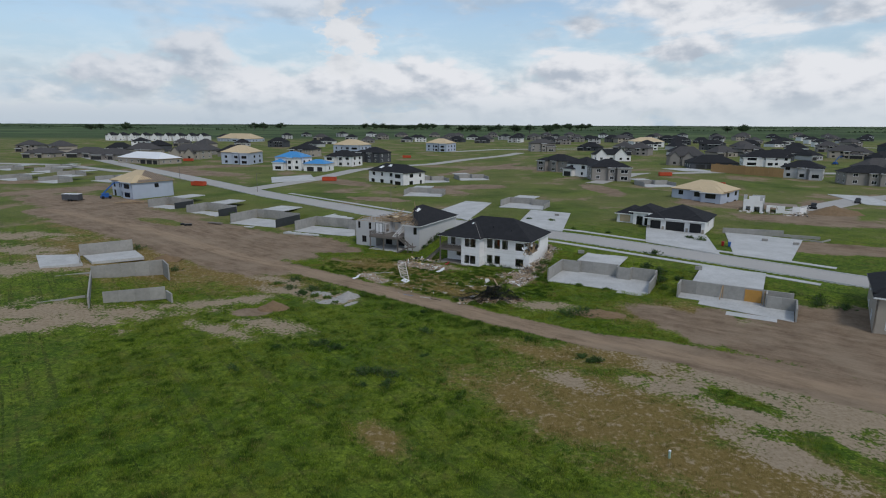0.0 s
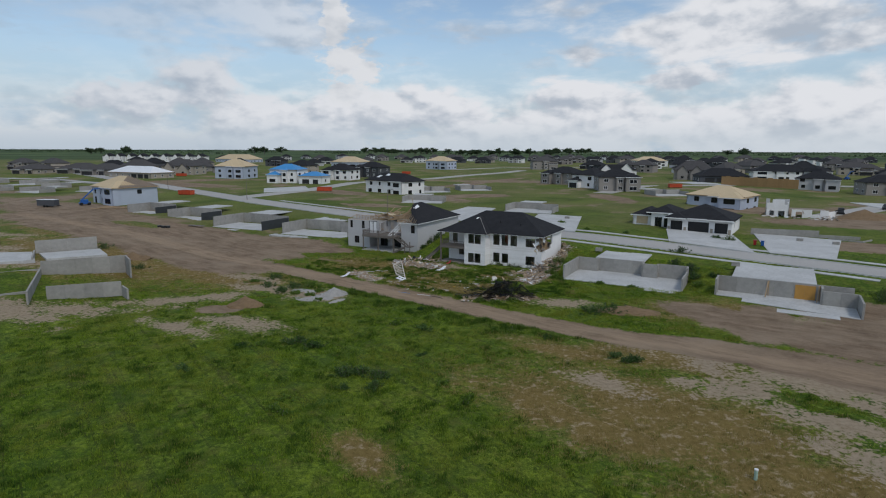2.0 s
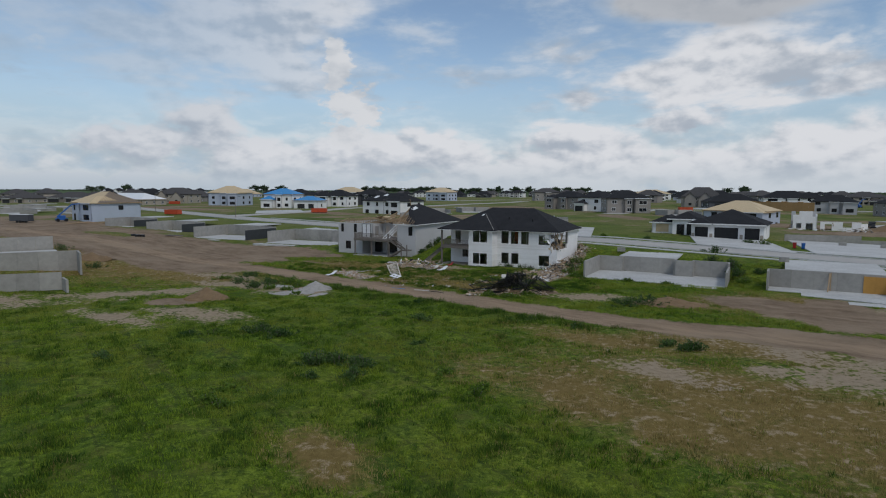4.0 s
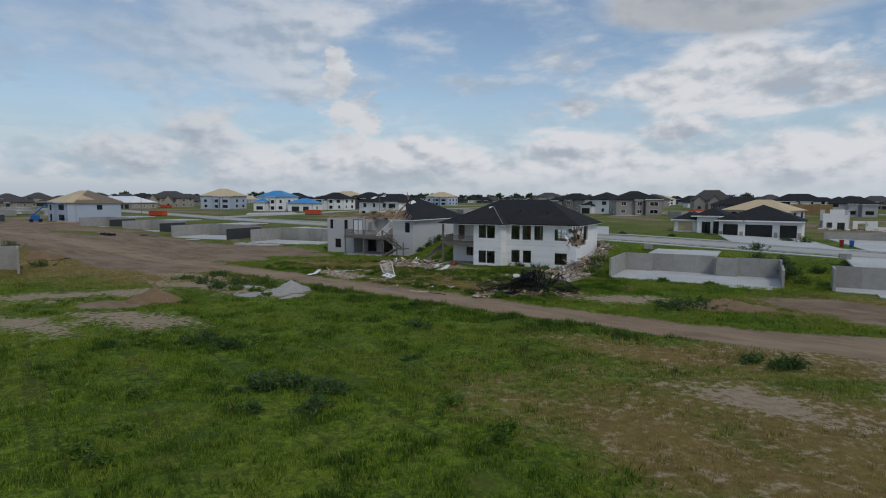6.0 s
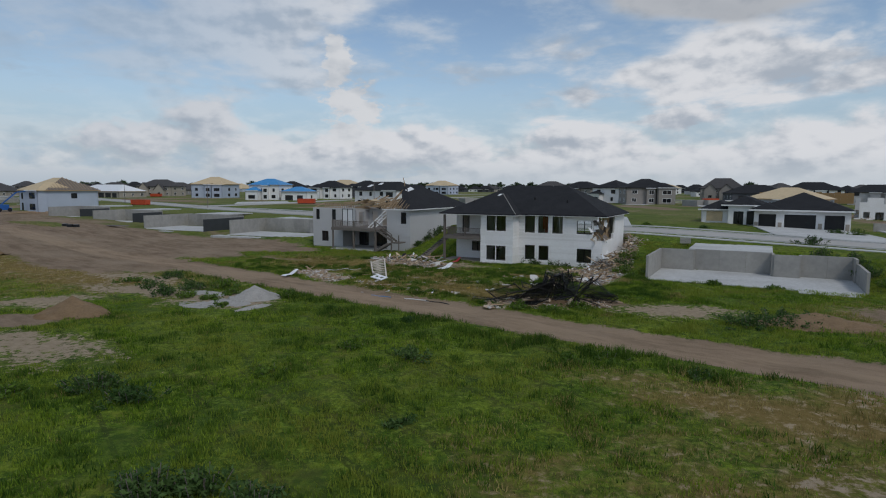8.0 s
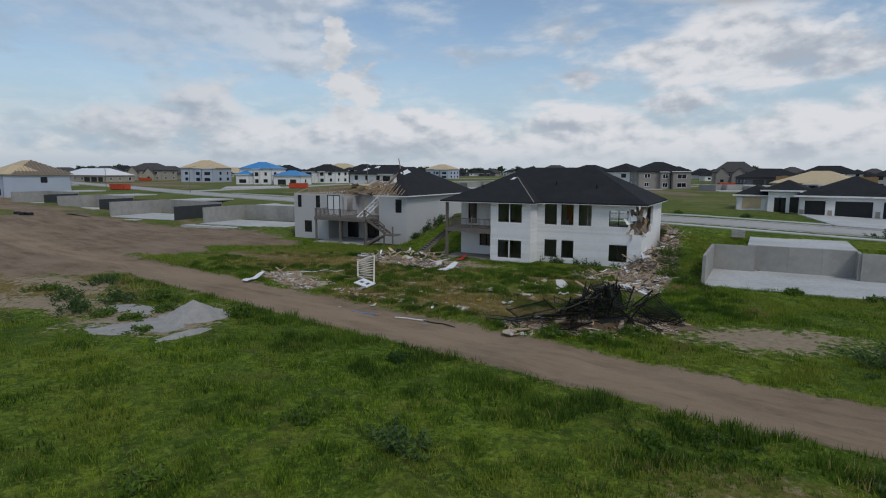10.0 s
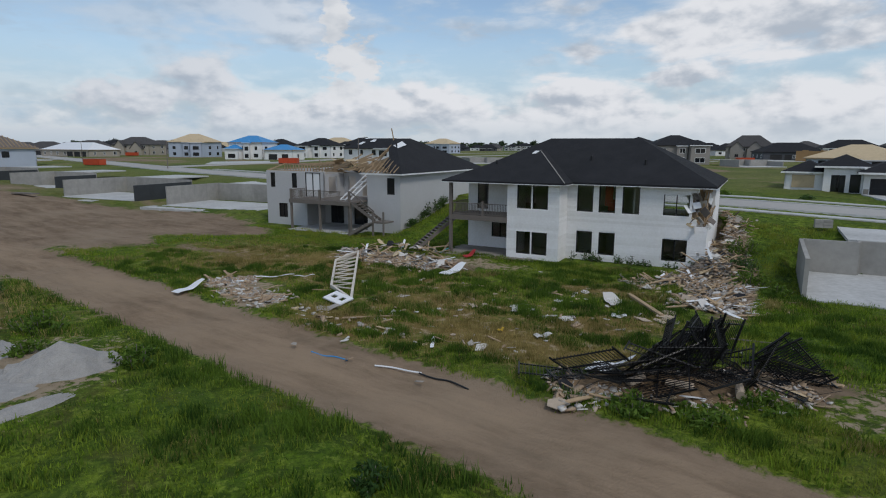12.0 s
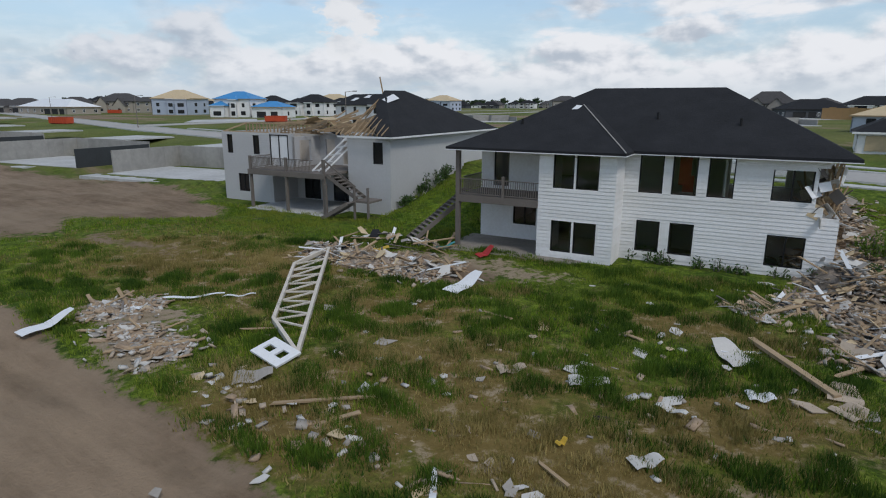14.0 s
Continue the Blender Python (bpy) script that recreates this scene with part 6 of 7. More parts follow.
def yard_grass():
    """Longer, tufted grass of the yards between the track and the houses."""
    r = np.random.RandomState(23)
    n = 150000
    x, y = r.uniform(-24, 20, n), r.uniform(82, 116, n)
    tuft = np.array([noise.noise(Vector((a * 0.9, b * 0.9, 3))) for a, b in zip(x, y)])
    broad = np.array([noise.noise(Vector((a * 0.22, b * 0.22, 9))) for a, b in zip(x, y)])
    soil, sand, dry = cover(x, y)
    keep = free_of_pads(x, y) & (soil + tuft * 0.4 < -0.05) & (sand + tuft < 0.1) & (y > 88.5 - x * 0.75) & (r.uniform(0, 1, n) < smooth(tuft * 1.4 + 0.45))
    x, y, tuft, broad, dry = x[keep], y[keep], tuft[keep], broad[keep], dry[keep]
    h = 0.15 + 0.26 * smooth(tuft + 0.25)
    straw = (broad + 0.5 * np.maximum(dry, 0) + r.uniform(-0.25, 0.25, len(x))) > 0.33
    dark = ~straw & (tuft + r.uniform(-0.2, 0.2, len(x)) > -0.02)
    fresh = ~straw & ~dark
    blades("grass", "long tufted green grass before the houses", x[fresh], y[fresh], h[fresh], 5, BLADE, 5, 0.016, 0.11)
    blades("grass", "thick dark green grass tufts before the houses", x[dark], y[dark], h[dark] * 1.1, 8, RANK, 7, 0.018, 0.12)
    blades("grass", "long dry grass before the houses", x[straw], y[straw], h[straw], 6, STRAW, 5, 0.014, 0.11)


yard_grass()


def weed(x, y, r, h, material, label, seed, n=260):
    t = thing("weed_bush", label, "weeds", place(x, y, seed * 37 % 360), group="weed clumps")
    rr = np.random.RandomState(seed)
    k = max(3, int(n / 26))
    cx, cy = rr.normal(0, r * 0.45, k), rr.normal(0, r * 0.45, k)
    ch = h * rr.uniform(0.5, 1.05, k) * np.exp(-(cx ** 2 + cy ** 2) / (1.6 * r * r))
    bm = bmesh.new()
    for i in range(k):
        beam(bm, (cx[i] * 0.7, cy[i] * 0.7, -0.05), (cx[i], cy[i], ch[i]), 0.02, 0.02)
    tagged(part("stem", bm, WOODGREY, t), kind="stuff")
    m = rr.randint(0, k, n)
    f = rr.uniform(0.15, 1.05, n)
    c = np.stack([cx[m] * (0.7 + 0.3 * f) + rr.normal(0, 0.13, n), cy[m] * (0.7 + 0.3 * f) + rr.normal(0, 0.13, n), np.maximum(0.03, ch[m] * f + rr.normal(0, 0.05, n))], 1)
    a = rr.normal(0, 1, (n, 3))
    a /= np.linalg.norm(a, axis=1)[:, None]
    b = np.cross(a, rr.normal(0, 1, (n, 3)))
    b /= np.linalg.norm(b, axis=1)[:, None]
    s = rr.uniform(0.06, 0.15, n)[:, None]
    co = np.stack([c - a * s, c - b * s * 0.4, c + a * s, c + b * s * 0.4], 1).reshape(-1, 3)
    lv = new("leaf", raw_mesh("leaf", co, np.arange(n * 4).reshape(-1, 4), material, 4))
    lv.parent = t
    tagged(lv, kind="stuff")
    return t


i = 0
for x, y, r, h, bright, n in ((-8.6, 57.4, 1.3, 1.0, 0, 900), (-7.2, 57.9, 1.0, 0.9, 0, 700), (-5.5, 57.0, 1.0, 0.9, 0, 700), (-5.6, 54.6, 0.8, 0.7, 0, 500), (-15.6, 66.8, 1.6, 0.8, 0, 700), (-13.2, 65.4, 1.2, 0.7, 0, 600),
                              (20.3, 79.2, 2.2, 0.9, 0, 900), (22.6, 80.2, 2.0, 1.0, 0, 900), (24.6, 80.0, 1.6, 0.9, 0, 800), (19.3, 61.2, 1.2, 0.9, 0, 700), (18.2, 62.6, 0.9, 0.6, 0, 500), (-2.0, 71.6, 1.3, 0.6, 0, 600),
                              (-19.5, 93.0, 1.4, 0.9, 1, 700), (-22.3, 92.2, 1.2, 1.0, 0, 700), (-12.9, 88.9, 1.0, 0.7, 1, 600), (-23.5, 89.8, 1.2, 0.9, 0, 700), (-17.8, 89.9, 0.8, 0.6, 1, 400), (-18.9, 87.6, 0.9, 0.5, 1, 500), (-21.0, 88.4, 1.0, 0.6, 1, 500), (-16.9, 85.1, 0.7, 0.4, 1, 300), (-26.5, 93.5, 1.5, 0.7, 0, 500), (-29.5, 96.0, 1.4, 0.6, 1, 500), (5.6, 84.7, 0.8, 0.6, 1, 500), (7.8, 83.9, 0.9, 0.5, 1, 500), (10.0, 85.2, 0.9, 0.6, 1, 500),
                              (39.8, 103.0, 1.3, 1.4, 0, 900), (41.0, 100.0, 1.5, 1.5, 0, 900), (40.2, 96.6, 1.3, 1.3, 0, 800), (39.6, 93.4, 1.1, 1.0, 1, 700), (18.8, 103.0, 1.2, 1.0, 1, 700), (19.6, 106.0, 1.5, 1.3, 0, 800), (21.2, 109.0, 1.6, 1.4, 1, 800), (19.0, 100.4, 0.9, 0.7, 1, 500),
                              (60.0, 82.4, 1.4, 1.4, 0, 700), (25.2, 95.9, 0.8, 0.5, 1, 400), (29.6, 93.4, 0.8, 0.5, 1, 400), (44, 112, 2.0, 1.2, 0, 700), (-27, 99, 1.6, 0.8, 0, 600), (-52, 104, 1.8, 1.0, 0, 500), (-66, 118, 2.2, 1.6, 0, 600), (-63, 168, 1.4, 1.2, 0, 500)):
    i += 1
    weed(x, y, r, h, WEEDB if bright else WEED, "bright green leafy weed clump" if bright else "dark green leafy weed clump in rough grass", i, n)
rnd = random.Random(8)
for k in range(24):
    y = rnd.uniform(48, 84)
    x = rnd.uniform(-0.42, 0.25) * y
    if line_dist(TRACK, np.array(x), np.array(y)) < 4 or max(float(c) for c in cover(np.array(x), np.array(y))) > 0.1:
        continue
    i += 1
    weed(x, y, rnd.uniform(0.5, 1.3), rnd.uniform(0.3, 0.55), rnd.choice((WEED, WEEDB, WEEDB)), "low leafy weed patch in the grass", i, 260)
# tall weeds against the house walls
rnd = random.Random(21)
for k in range(26):
    u, v = rnd.uniform(4.6, 14.0), 1.7 + rnd.uniform(-0.25, 0.1)
    p = pose(4.3, 112.0, 0, 0, 0, -28) @ Vector((u, v, 0))
    i += 1
    weed(p.x, p.y, 0.18, rnd.uniform(0.35, 1.0), WEED, "tall thin weed against the white wall", i, 24)
for k in range(16):
    u, v = 17.9 + rnd.uniform(0, 0.5), rnd.uniform(0.5, 9)
    p = pose(-20.4, 132.3, 0, 0, 0, -28) @ Vector((u, v, 0))
    i += 1
    weed(p.x, p.y, 0.35, rnd.uniform(0.7, 1.5), WEED, "tall weeds along the grey wall", i, 120)

# ---- far trees ----


def tree(x, y, h, w, seed):
    t = thing("tree", "far dark green broad-leaved tree", "tree", place(x, y, 0), group="far trees")
    r = np.random.RandomState(seed)
    bm = bmesh.new()
    bmesh.ops.create_cone(bm, cap_ends=True, segments=8, radius1=w * 0.05, radius2=w * 0.02, depth=h * 0.6, matrix=pose(0, 0, h * 0.3))
    for k in range(6):
        a = k * 1.05
        beam(bm, (0, 0, h * 0.35), (math.cos(a) * w * 0.3, math.sin(a) * w * 0.3, h * 0.7), w * 0.02, w * 0.02)
    part("trunk", bm, WOODGREY, t)
    n, k = 900, 14
    cx, cy, cz = r.normal(0, w * 0.22, k), r.normal(0, w * 0.22, k), h * r.uniform(0.4, 0.92, k)
    m = r.randint(0, k, n)
    c = np.stack([cx[m] + r.normal(0, w * 0.10, n), cy[m] + r.normal(0, w * 0.10, n), cz[m] + r.normal(0, h * 0.07, n)], 1)
    a = r.normal(0, 1, (n, 3))
    b = np.cross(a, r.normal(0, 1, (n, 3)))
    a /= np.linalg.norm(a, axis=1)[:, None]
    b /= np.linalg.norm(b, axis=1)[:, None]
    s = w * 0.045
    co = np.stack([c - a * s, c - b * s, c + a * s, c + b * s], 1).reshape(-1, 3)
    lv = new("crown", raw_mesh("crown", co, np.arange(n * 4).reshape(-1, 4), FARLEAF, 4))
    lv.parent = t
    tagged(lv, kind="stuff")
    return t


first = [tree(-115, 1900, 17, 24, 1), tree(-60, 1950, 20, 26, 2), tree(88, 1650, 17, 20, 3)]
rnd = random.Random(4)
for x, y, n in ((-130, 1900, 6), (-30, 1950, 5), (95, 1680, 4), (170, 1600, 4), (410, 2100, 9), (480, 2150, 7), (-230, 1850, 5), (-520, 1700, 4), (-900, 1600, 4), (260, 1500, 3), (700, 1500, 4)):
    for k in range(n):
        copy_thing(rnd.choice(first), place(x + rnd.uniform(-55, 55), y + rnd.uniform(-40, 40), rnd.uniform(0, 360)))


def woods():
    r = np.random.RandomState(9)
    n = 26000
    y = r.uniform(1800, 4400, n)
    band = np.round(r.uniform(0, 9, n))
    x = r.uniform(-1, 1, n) * y * 0.85
    y = 1750 + band * 290 + 60 * np.sin(x * 0.004 + band) + r.uniform(-25, 25, n)
    gap = np.sin(x * 0.006 + band * 2.1) + np.sin(x * 0.017 + band)
    keep = (gap > 0.55) | (band > 6.5)
    x, y = x[keep], y[keep]
    n = len(x)
    c = np.stack([x, y, ground_z(x, y) + r.uniform(0, 4, n)], 1)
    a = r.normal(0, 1, (n, 3))
    b = np.cross(a, r.normal(0, 1, (n, 3)))
    a /= np.linalg.norm(a, axis=1)[:, None]
    b /= np.linalg.norm(b, axis=1)[:, None]
    s = r.uniform(1.6, 3.2, n)[:, None]
    co = np.stack([c - a * s, c - b * s, c + a * s, c + b * s], 1).reshape(-1, 3)
    tagged(new("woods", raw_mesh("woods", co, np.arange(n * 4).reshape(-1, 4), FARLEAF, 4)), "dark belt of far trees on the horizon", "woods", kind="stuff")


woods()


# ---- building material lying about ----
lum = thing("lumber_pile", "loose pile of pale new lumber on bare soil", "lumber", place(-103.5, 189, 0))
rnd = random.Random(31)
for k in range(26):
    bm = bmesh.new()
    a = Vector((rnd.uniform(-6, 6), rnd.uniform(-2.5, 2.5), 0.1 + rnd.random() * 0.4))
    d = rnd.uniform(-0.5, 0.7)
    beam(bm, a, a + Vector((math.cos(d), math.sin(d), rnd.uniform(-0.02, 0.02))) * rnd.uniform(2, 4.5), 0.2, 0.1)
    part("plank", bm, WOOD, lum)
for x, y in ((-69.5, 148.5), (-68.3, 148.0), (-67.4, 148.4)):
    bm = bmesh.new()
    bmesh.ops.create_cone(bm, cap_ends=True, segments=18, radius1=0.55, radius2=0.5, depth=0.5, matrix=pose(0, 0, 0.22))
    tr = part("drain_coil", bm, BLACK, None)
    tr.matrix_world = place(x, y)
    tagged(tr, "black drain pipe coil on bare soil", "pipe coil")
pal = thing("pallet_stack", "low stack of pallets and boards on bare soil", "pallets", place(-64.5, 153.0, -20))
for k in range(5):
    part("slat", boxes((k * 0.9, k * 0.9 + 0.8, 0, 1.2, 0.1, 0.25)), WOODGREY, pal)

# ---- wreckage ----


def plate_mesh(name, seed, size, t, material, bend=0.06):
    r = random.Random(seed)
    bm = bmesh.new()
    n = r.choice((4, 5, 6))
    pts = [(math.cos(2 * math.pi * k / n + r.uniform(-0.3, 0.3)) * size * r.uniform(0.6, 1.1), math.sin(2 * math.pi * k / n + r.uniform(-0.3, 0.3)) * size * r.uniform(0.35, 0.75)) for k in range(n)]
    slab(bm, [(x, y, t + bend * size * math.sin(x * 3)) for x, y in pts], t)
    return finish(bm, name, material)


def board_mesh(name, L, w, h, material, seed):
    r = random.Random(seed)
    bm = bmesh.new()
    box(bm, -L / 2, L / 2, -w / 2, w / 2, 0, h)
    for v in bm.verts:                                 # splintered ends
        v.co.x += r.uniform(-0.12, 0.12) * min(1, L)
    return finish(bm, name, material)


PAPER = mat("white_plasterboard", (0.54, 0.52, 0.49), 0.85, 0.10, 1.5, 10, 0.1, rand=0.2)
BUFF = mat("torn_buff_board", (0.42, 0.34, 0.26), 0.9, 0.2, 1.5, 10, 0.15, rand=0.4)
GREYB = mat("grey_broken_board", (0.34, 0.31, 0.275), 0.9, 0.2, 1.5, 10, 0.15, rand=0.4)
RED = mat("red_plastic_sheet", (0.42, 0.03, 0.03), 0.5, 0.1, 2, 8, 0.05)
YELLOW = mat("yellow_foam", (0.55, 0.36, 0.05), 0.8, 0.1, 2, 8, 0.1)
TEALP = mat("teal_plastic", (0.05, 0.28, 0.28), 0.5, 0.1, 2, 8, 0.05)
PLATES = [plate_mesh("scrap", i, 0.55, 0.025, m) for i, m in enumerate((PAPER, PAPER, BUFF, GREYB, PAPER, SHINGLE, BUFF, OSB, GREYB, PAPER))]
SMALLP = [plate_mesh("scrap", 20 + i, 0.26, 0.02, m) for i, m in enumerate((PAPER, BUFF, GREYB, PAPER, SHINGLE, OSB, PAPER, BUFF))]
BOARDS = [board_mesh("board", L, w, h, m, i) for i, (L, w, h, m) in enumerate(((2.4, 0.09, 0.04, WOOD), (1.6, 0.14, 0.04, WOOD), (1.1, 0.09, 0.04, WOOD), (3.0, 0.14, 0.05, WOOD), (0.8, 0.2, 0.02, OSB), (1.9, 0.09, 0.04, WOODGREY), (2.2, 0.18, 0.02, METALW)))]
LABELS = {"scrap": ("broken piece of wall board lying in the grass", "wall board"), "board": ("splintered timber board lying among rubble", "board")}


REST, COUNTS = collections.defaultdict(list), collections.Counter()


def scatter(me, x, y, r, lift=0.0, tilt=14):
    """One piece on the ground; past 220 of a kind the pieces are gathered into one heap."""
    nm = "wall_board_scrap" if me in PLATES or me in SMALLP else "broken_board"
    m = pose(x, y, gz(x, y) + 0.03 + lift, r.uniform(-tilt, tilt), r.uniform(-tilt, tilt), r.uniform(0, 360))
    COUNTS[nm] += 1
    if COUNTS[nm] > 220:
        REST[me.materials[0].name].append((me, m))
        return
    ob = new(nm, me)
    ob.matrix_world = m
    tagged(ob, *LABELS["scrap" if nm == "wall_board_scrap" else "board"], group="wreckage pieces")


def gather_rest():
    for key, rows in REST.items():
        co, faces = [], []
        for me, m in rows:
            base = len(co)
            co += [tuple(m @ v.co) for v in me.vertices]
            faces += [[base + i for i in p.vertices] for p in me.polygons]
        me = bpy.data.meshes.new("wreckage")
        me.from_pydata(co, [], faces)
        me.materials.append(bpy.data.materials[key])
        tagged(new("wreckage", me), "heaped broken boards and panels beside the house", "wreckage", kind="stuff")


def field(n, pick, seed, big=0.5, hump=0.0, tilt=16, planks=0.5):
    r = random.Random(seed)
    for k in range(n):
        x, y, d = pick(r)
        q = r.random()
        pool = BOARDS if q < planks else (PLATES if q < planks + big * (1 - planks) else SMALLP)
        scatter(r.choice(pool), x, y, r, hump * max(0, d) * r.uniform(0.2, 1.0), tilt * (1 + d))


def along(a, b, w):
    def pick(r):
        k = r.random()
        s = max(-2, min(2, r.gauss(0, 0.5)))
        d = Vector((b[0] - a[0], b[1] - a[1])).normalized()
        return a[0] + (b[0] - a[0]) * k - d.y * s * w, a[1] + (b[1] - a[1]) * k + d.x * s * w, 1 - abs(s)
    return pick


def loose(r):
    return r.uniform(-8, 15), r.uniform(90, 108), 0


# over the grass first, then the thick of the wreck
field(64, loose, 11, 0.25, 0.0, 8, 0.1)
field(26, along((-8.5, 97.0), (3.0, 90.2), 0.9), 9, 0.1, 0.0, 8, 0.1)            # along the track's edge
field(110, along((17.6, 105.0), (13.4, 96.5), 2.0), 3, 0.5, 0.25)        # runs out over the grass
field(70, along((16.0, 104.6), (11.2, 102.6), 1.0), 4, 0.5, 0.2)
field(24, along((-15.4, 102.6), (-12.6, 103.4), 1.0), 7, 0.25, 0.15, 12, 0.25)
field(22, along((-13.4, 101.0), (-9.6, 98.0), 1.0), 8, 0.3, 0.05, 10, 0.25)
field(34, along((3.2, 86.2), (12.5, 86.6), 1.5), 10, 0.35, 0.15, 12, 0.3)
field(150, along((-8.4, 113.2), (-0.5, 108.0), 1.5), 5, 0.5, 0.6)        # before the porch
field(40, along((-6.5, 117.0), (-1.0, 113.2), 1.3), 6, 0.4, 0.5)
field(330, along((19.5, 112.5), (17.3, 104.0), 1.6), 1, 0.6, 1.5, 22)    # beside the torn end wall
field(150, along((23.5, 117.5), (18.5, 108.0), 1.9), 2, 0.6, 1.0, 22)
gather_rest()


def crumbs():
    """Fine rubble between the pieces."""
    r = np.random.RandomState(12)
    X, Y, L = [], [], []
    for a, b, w, n, hump in (((19.5, 112.5), (17.3, 104.0), 1.3, 2600, 1.2), ((23.5, 117.5), (18.5, 108.0), 1.7, 1500, 0.8), ((17.6, 105.0), (13.4, 96.5), 1.9, 950, 0.1), ((16.0, 104.6), (11.2, 102.6), 1.0, 900, 0.1),
                             ((-8.4, 113.2), (-0.5, 108.0), 1.5, 1500, 0.4), ((-15.4, 102.6), (-12.6, 103.4), 1.1, 420, 0.08), ((-13.4, 101.0), (-9.6, 98.0), 1.1, 380, 0.04), ((3.2, 86.2), (12.5, 86.6), 1.5, 800, 0.1), ((-9, 96.6), (3.0, 89.4), 0.8, 60, 0.0), ((-8, 97), (14, 95), 6.0, 110, 0.0)):
        k, s = r.uniform(0, 1, n), r.normal(0, 0.55, n)
        d = np.array([b[0] - a[0], b[1] - a[1]])
        d = d / np.linalg.norm(d)
        X.append(a[0] + (b[0] - a[0]) * k - d[1] * s * w)
        Y.append(a[1] + (b[1] - a[1]) * k + d[0] * s * w)
        L.append(hump * np.maximum(0, 1 - np.abs(s)) * r.uniform(0.2, 1, n))
    x, y, l = np.concatenate(X), np.concatenate(Y), np.concatenate(L)
    z = ground_z(x, y) + l
    for q, (m, lab) in enumerate(((PAPER, "small white rubble crumbs"), (BUFF, "small brown rubble crumbs"), (mat("wood_splinters", (0.34, 0.25, 0.17), 0.85, 0.3, 2, 12, 0.1), "splintered brown wood chips"), (GREYB, "small grey rubble crumbs"))):
        sel = np.arange(len(x)) % 4 == q
        n = sel.sum()
        c = np.stack([x[sel], y[sel], z[sel] + 0.03], 1)
        a = r.normal(0, 1, (n, 3)) * (1, 1, 0.35)
        a /= np.linalg.norm(a, axis=1)[:, None]
        b = np.cross(a, np.array([0, 0, 1]) + r.normal(0, 0.3, (n, 3)))
        u = np.cross(a, b)
        s1, s2, s3 = (r.uniform(0.05, 0.20, n) * (2.2 if q == 2 else 1))[:, None], r.uniform(0.03, 0.11, n)[:, None], r.uniform(0.01, 0.04, n)[:, None]
        co = np.stack([c + i * a * s1 + j * b * s2 + k * u * s3 for k in (-1, 1) for i, j in ((-1, -1), (1, -1), (1, 1), (-1, 1))], 1).reshape(-1, 3)
        f = np.array(((3, 2, 1, 0), (4, 5, 6, 7), (0, 1, 5, 4), (1, 2, 6, 5), (2, 3, 7, 6), (3, 0, 4, 7)))
        faces = (np.arange(n)[:, None, None] * 8 + f[None]).reshape(-1, 4)
        tagged(new("rubble", raw_mesh("rubble", co, faces, m, 4)), lab, "rubble", kind="stuff")


crumbs()

# heaps of rubble under the pieces
RUB = mat("mixed_rubble", (0.27, 0.22, 0.175), 0.95, 0.45, 2.2, 9, 1.0)
heap("rubble_mound", "heap of broken wall rubble beside the torn end wall", 18.7, 108.6, 2.0, 6.0, 1.5, RUB, 11, -24)
heap("rubble_mound", "heap of rubble towards the street", 22.0, 115.0, 2.2, 5.0, 0.9, RUB, 12, -24)
heap("rubble_mound", "low heap of rubble before the porch", -4.2, 110.6, 4.6, 1.6, 0.6, RUB, 13, -33)
heap("soil_mound", "scraped soil under a heap of fence panels", 7.6, 86.6, 4.6, 1.4, 0.5, SOIL, 14, -3)


def girder_truss():
    """A fallen roof truss: one straight chord, one cranked chord, and webs, lying on the grass."""
    t = thing("roof_truss", "fallen pale timber roof truss lying on the grass", "truss")
    A, B, C, D = (Vector((*p, gz(*p) + 0.18)) for p in ((-7.35, 112.2), (-5.7, 98.1), (-7.4, 101.3), (-8.6, 109.3)))
    A.z += 0.15
    PALE = mat("pale_truss_timber", (0.58, 0.53, 0.46), 0.8, 0.15, 1.5, 12, 0.1)
    for a, b in ((A, B), (B, C), (C, D), (D, A)):
        bm = bmesh.new()
        beam(bm, a, b, 0.14, 0.2)
        part("chord", bm, PALE, t)
    n = 8
    for k in range(n):
        bm = bmesh.new()
        a, b = C.lerp(D, k / (n - 1)), B.lerp(A, 0.17 + 0.68 * k / (n - 1))
        beam(bm, a, b, 0.09, 0.06)
        part("web", bm, PALE, t)
        if k < n - 1:
            bm = bmesh.new()
            beam(bm, a, B.lerp(A, 0.17 + 0.68 * (k + 1) / (n - 1)), 0.09, 0.06)
            part("web", bm, PALE, t)


girder_truss()

# white foam board with two holes
fb = thing("foam_board", "white foam board with a round and a square hole", "board", pose(-6.35, 97.9, 0.2, 10, 8, -38))
bm = wall_bm(1.4, 1.0, 0.07, [(0.2, 0.58, 0.35, 0.65), (0.82, 1.15, 0.27, 0.65)])
part("board", bm, METALW, fb).matrix_local = pose(-0.85, 0.6, 0, 90, 0, 0)


def sheet(x, y, L, w, turn, material, name, label, curl=0.25):
    bm = bmesh.new()
    rows = []
    for i in range(9):
        u = i / 8
        z = curl * (u ** 2) + 0.05 * math.sin(u * 9)
        rows.append([bm.verts.new((u * L, s * w / 2 * (1 - 0.5 * u ** 3), z + dz)) for s, dz in ((-1, 0), (1, 0), (1, 0.015), (-1, 0.015))])
    for a, b in zip(rows, rows[1:]):
        for j in range(4):
            bm.faces.new((a[j], a[(j + 1) % 4], b[(j + 1) % 4], b[j]))
    bm.faces.new(rows[0])
    bm.faces.new(rows[-1][::-1])
    ob = part(name, bm, material, None)
    ob.matrix_world = pose(x, y, gz(x, y) + 0.08, 0, 0, turn)
    return tagged(ob, label, "sheet")


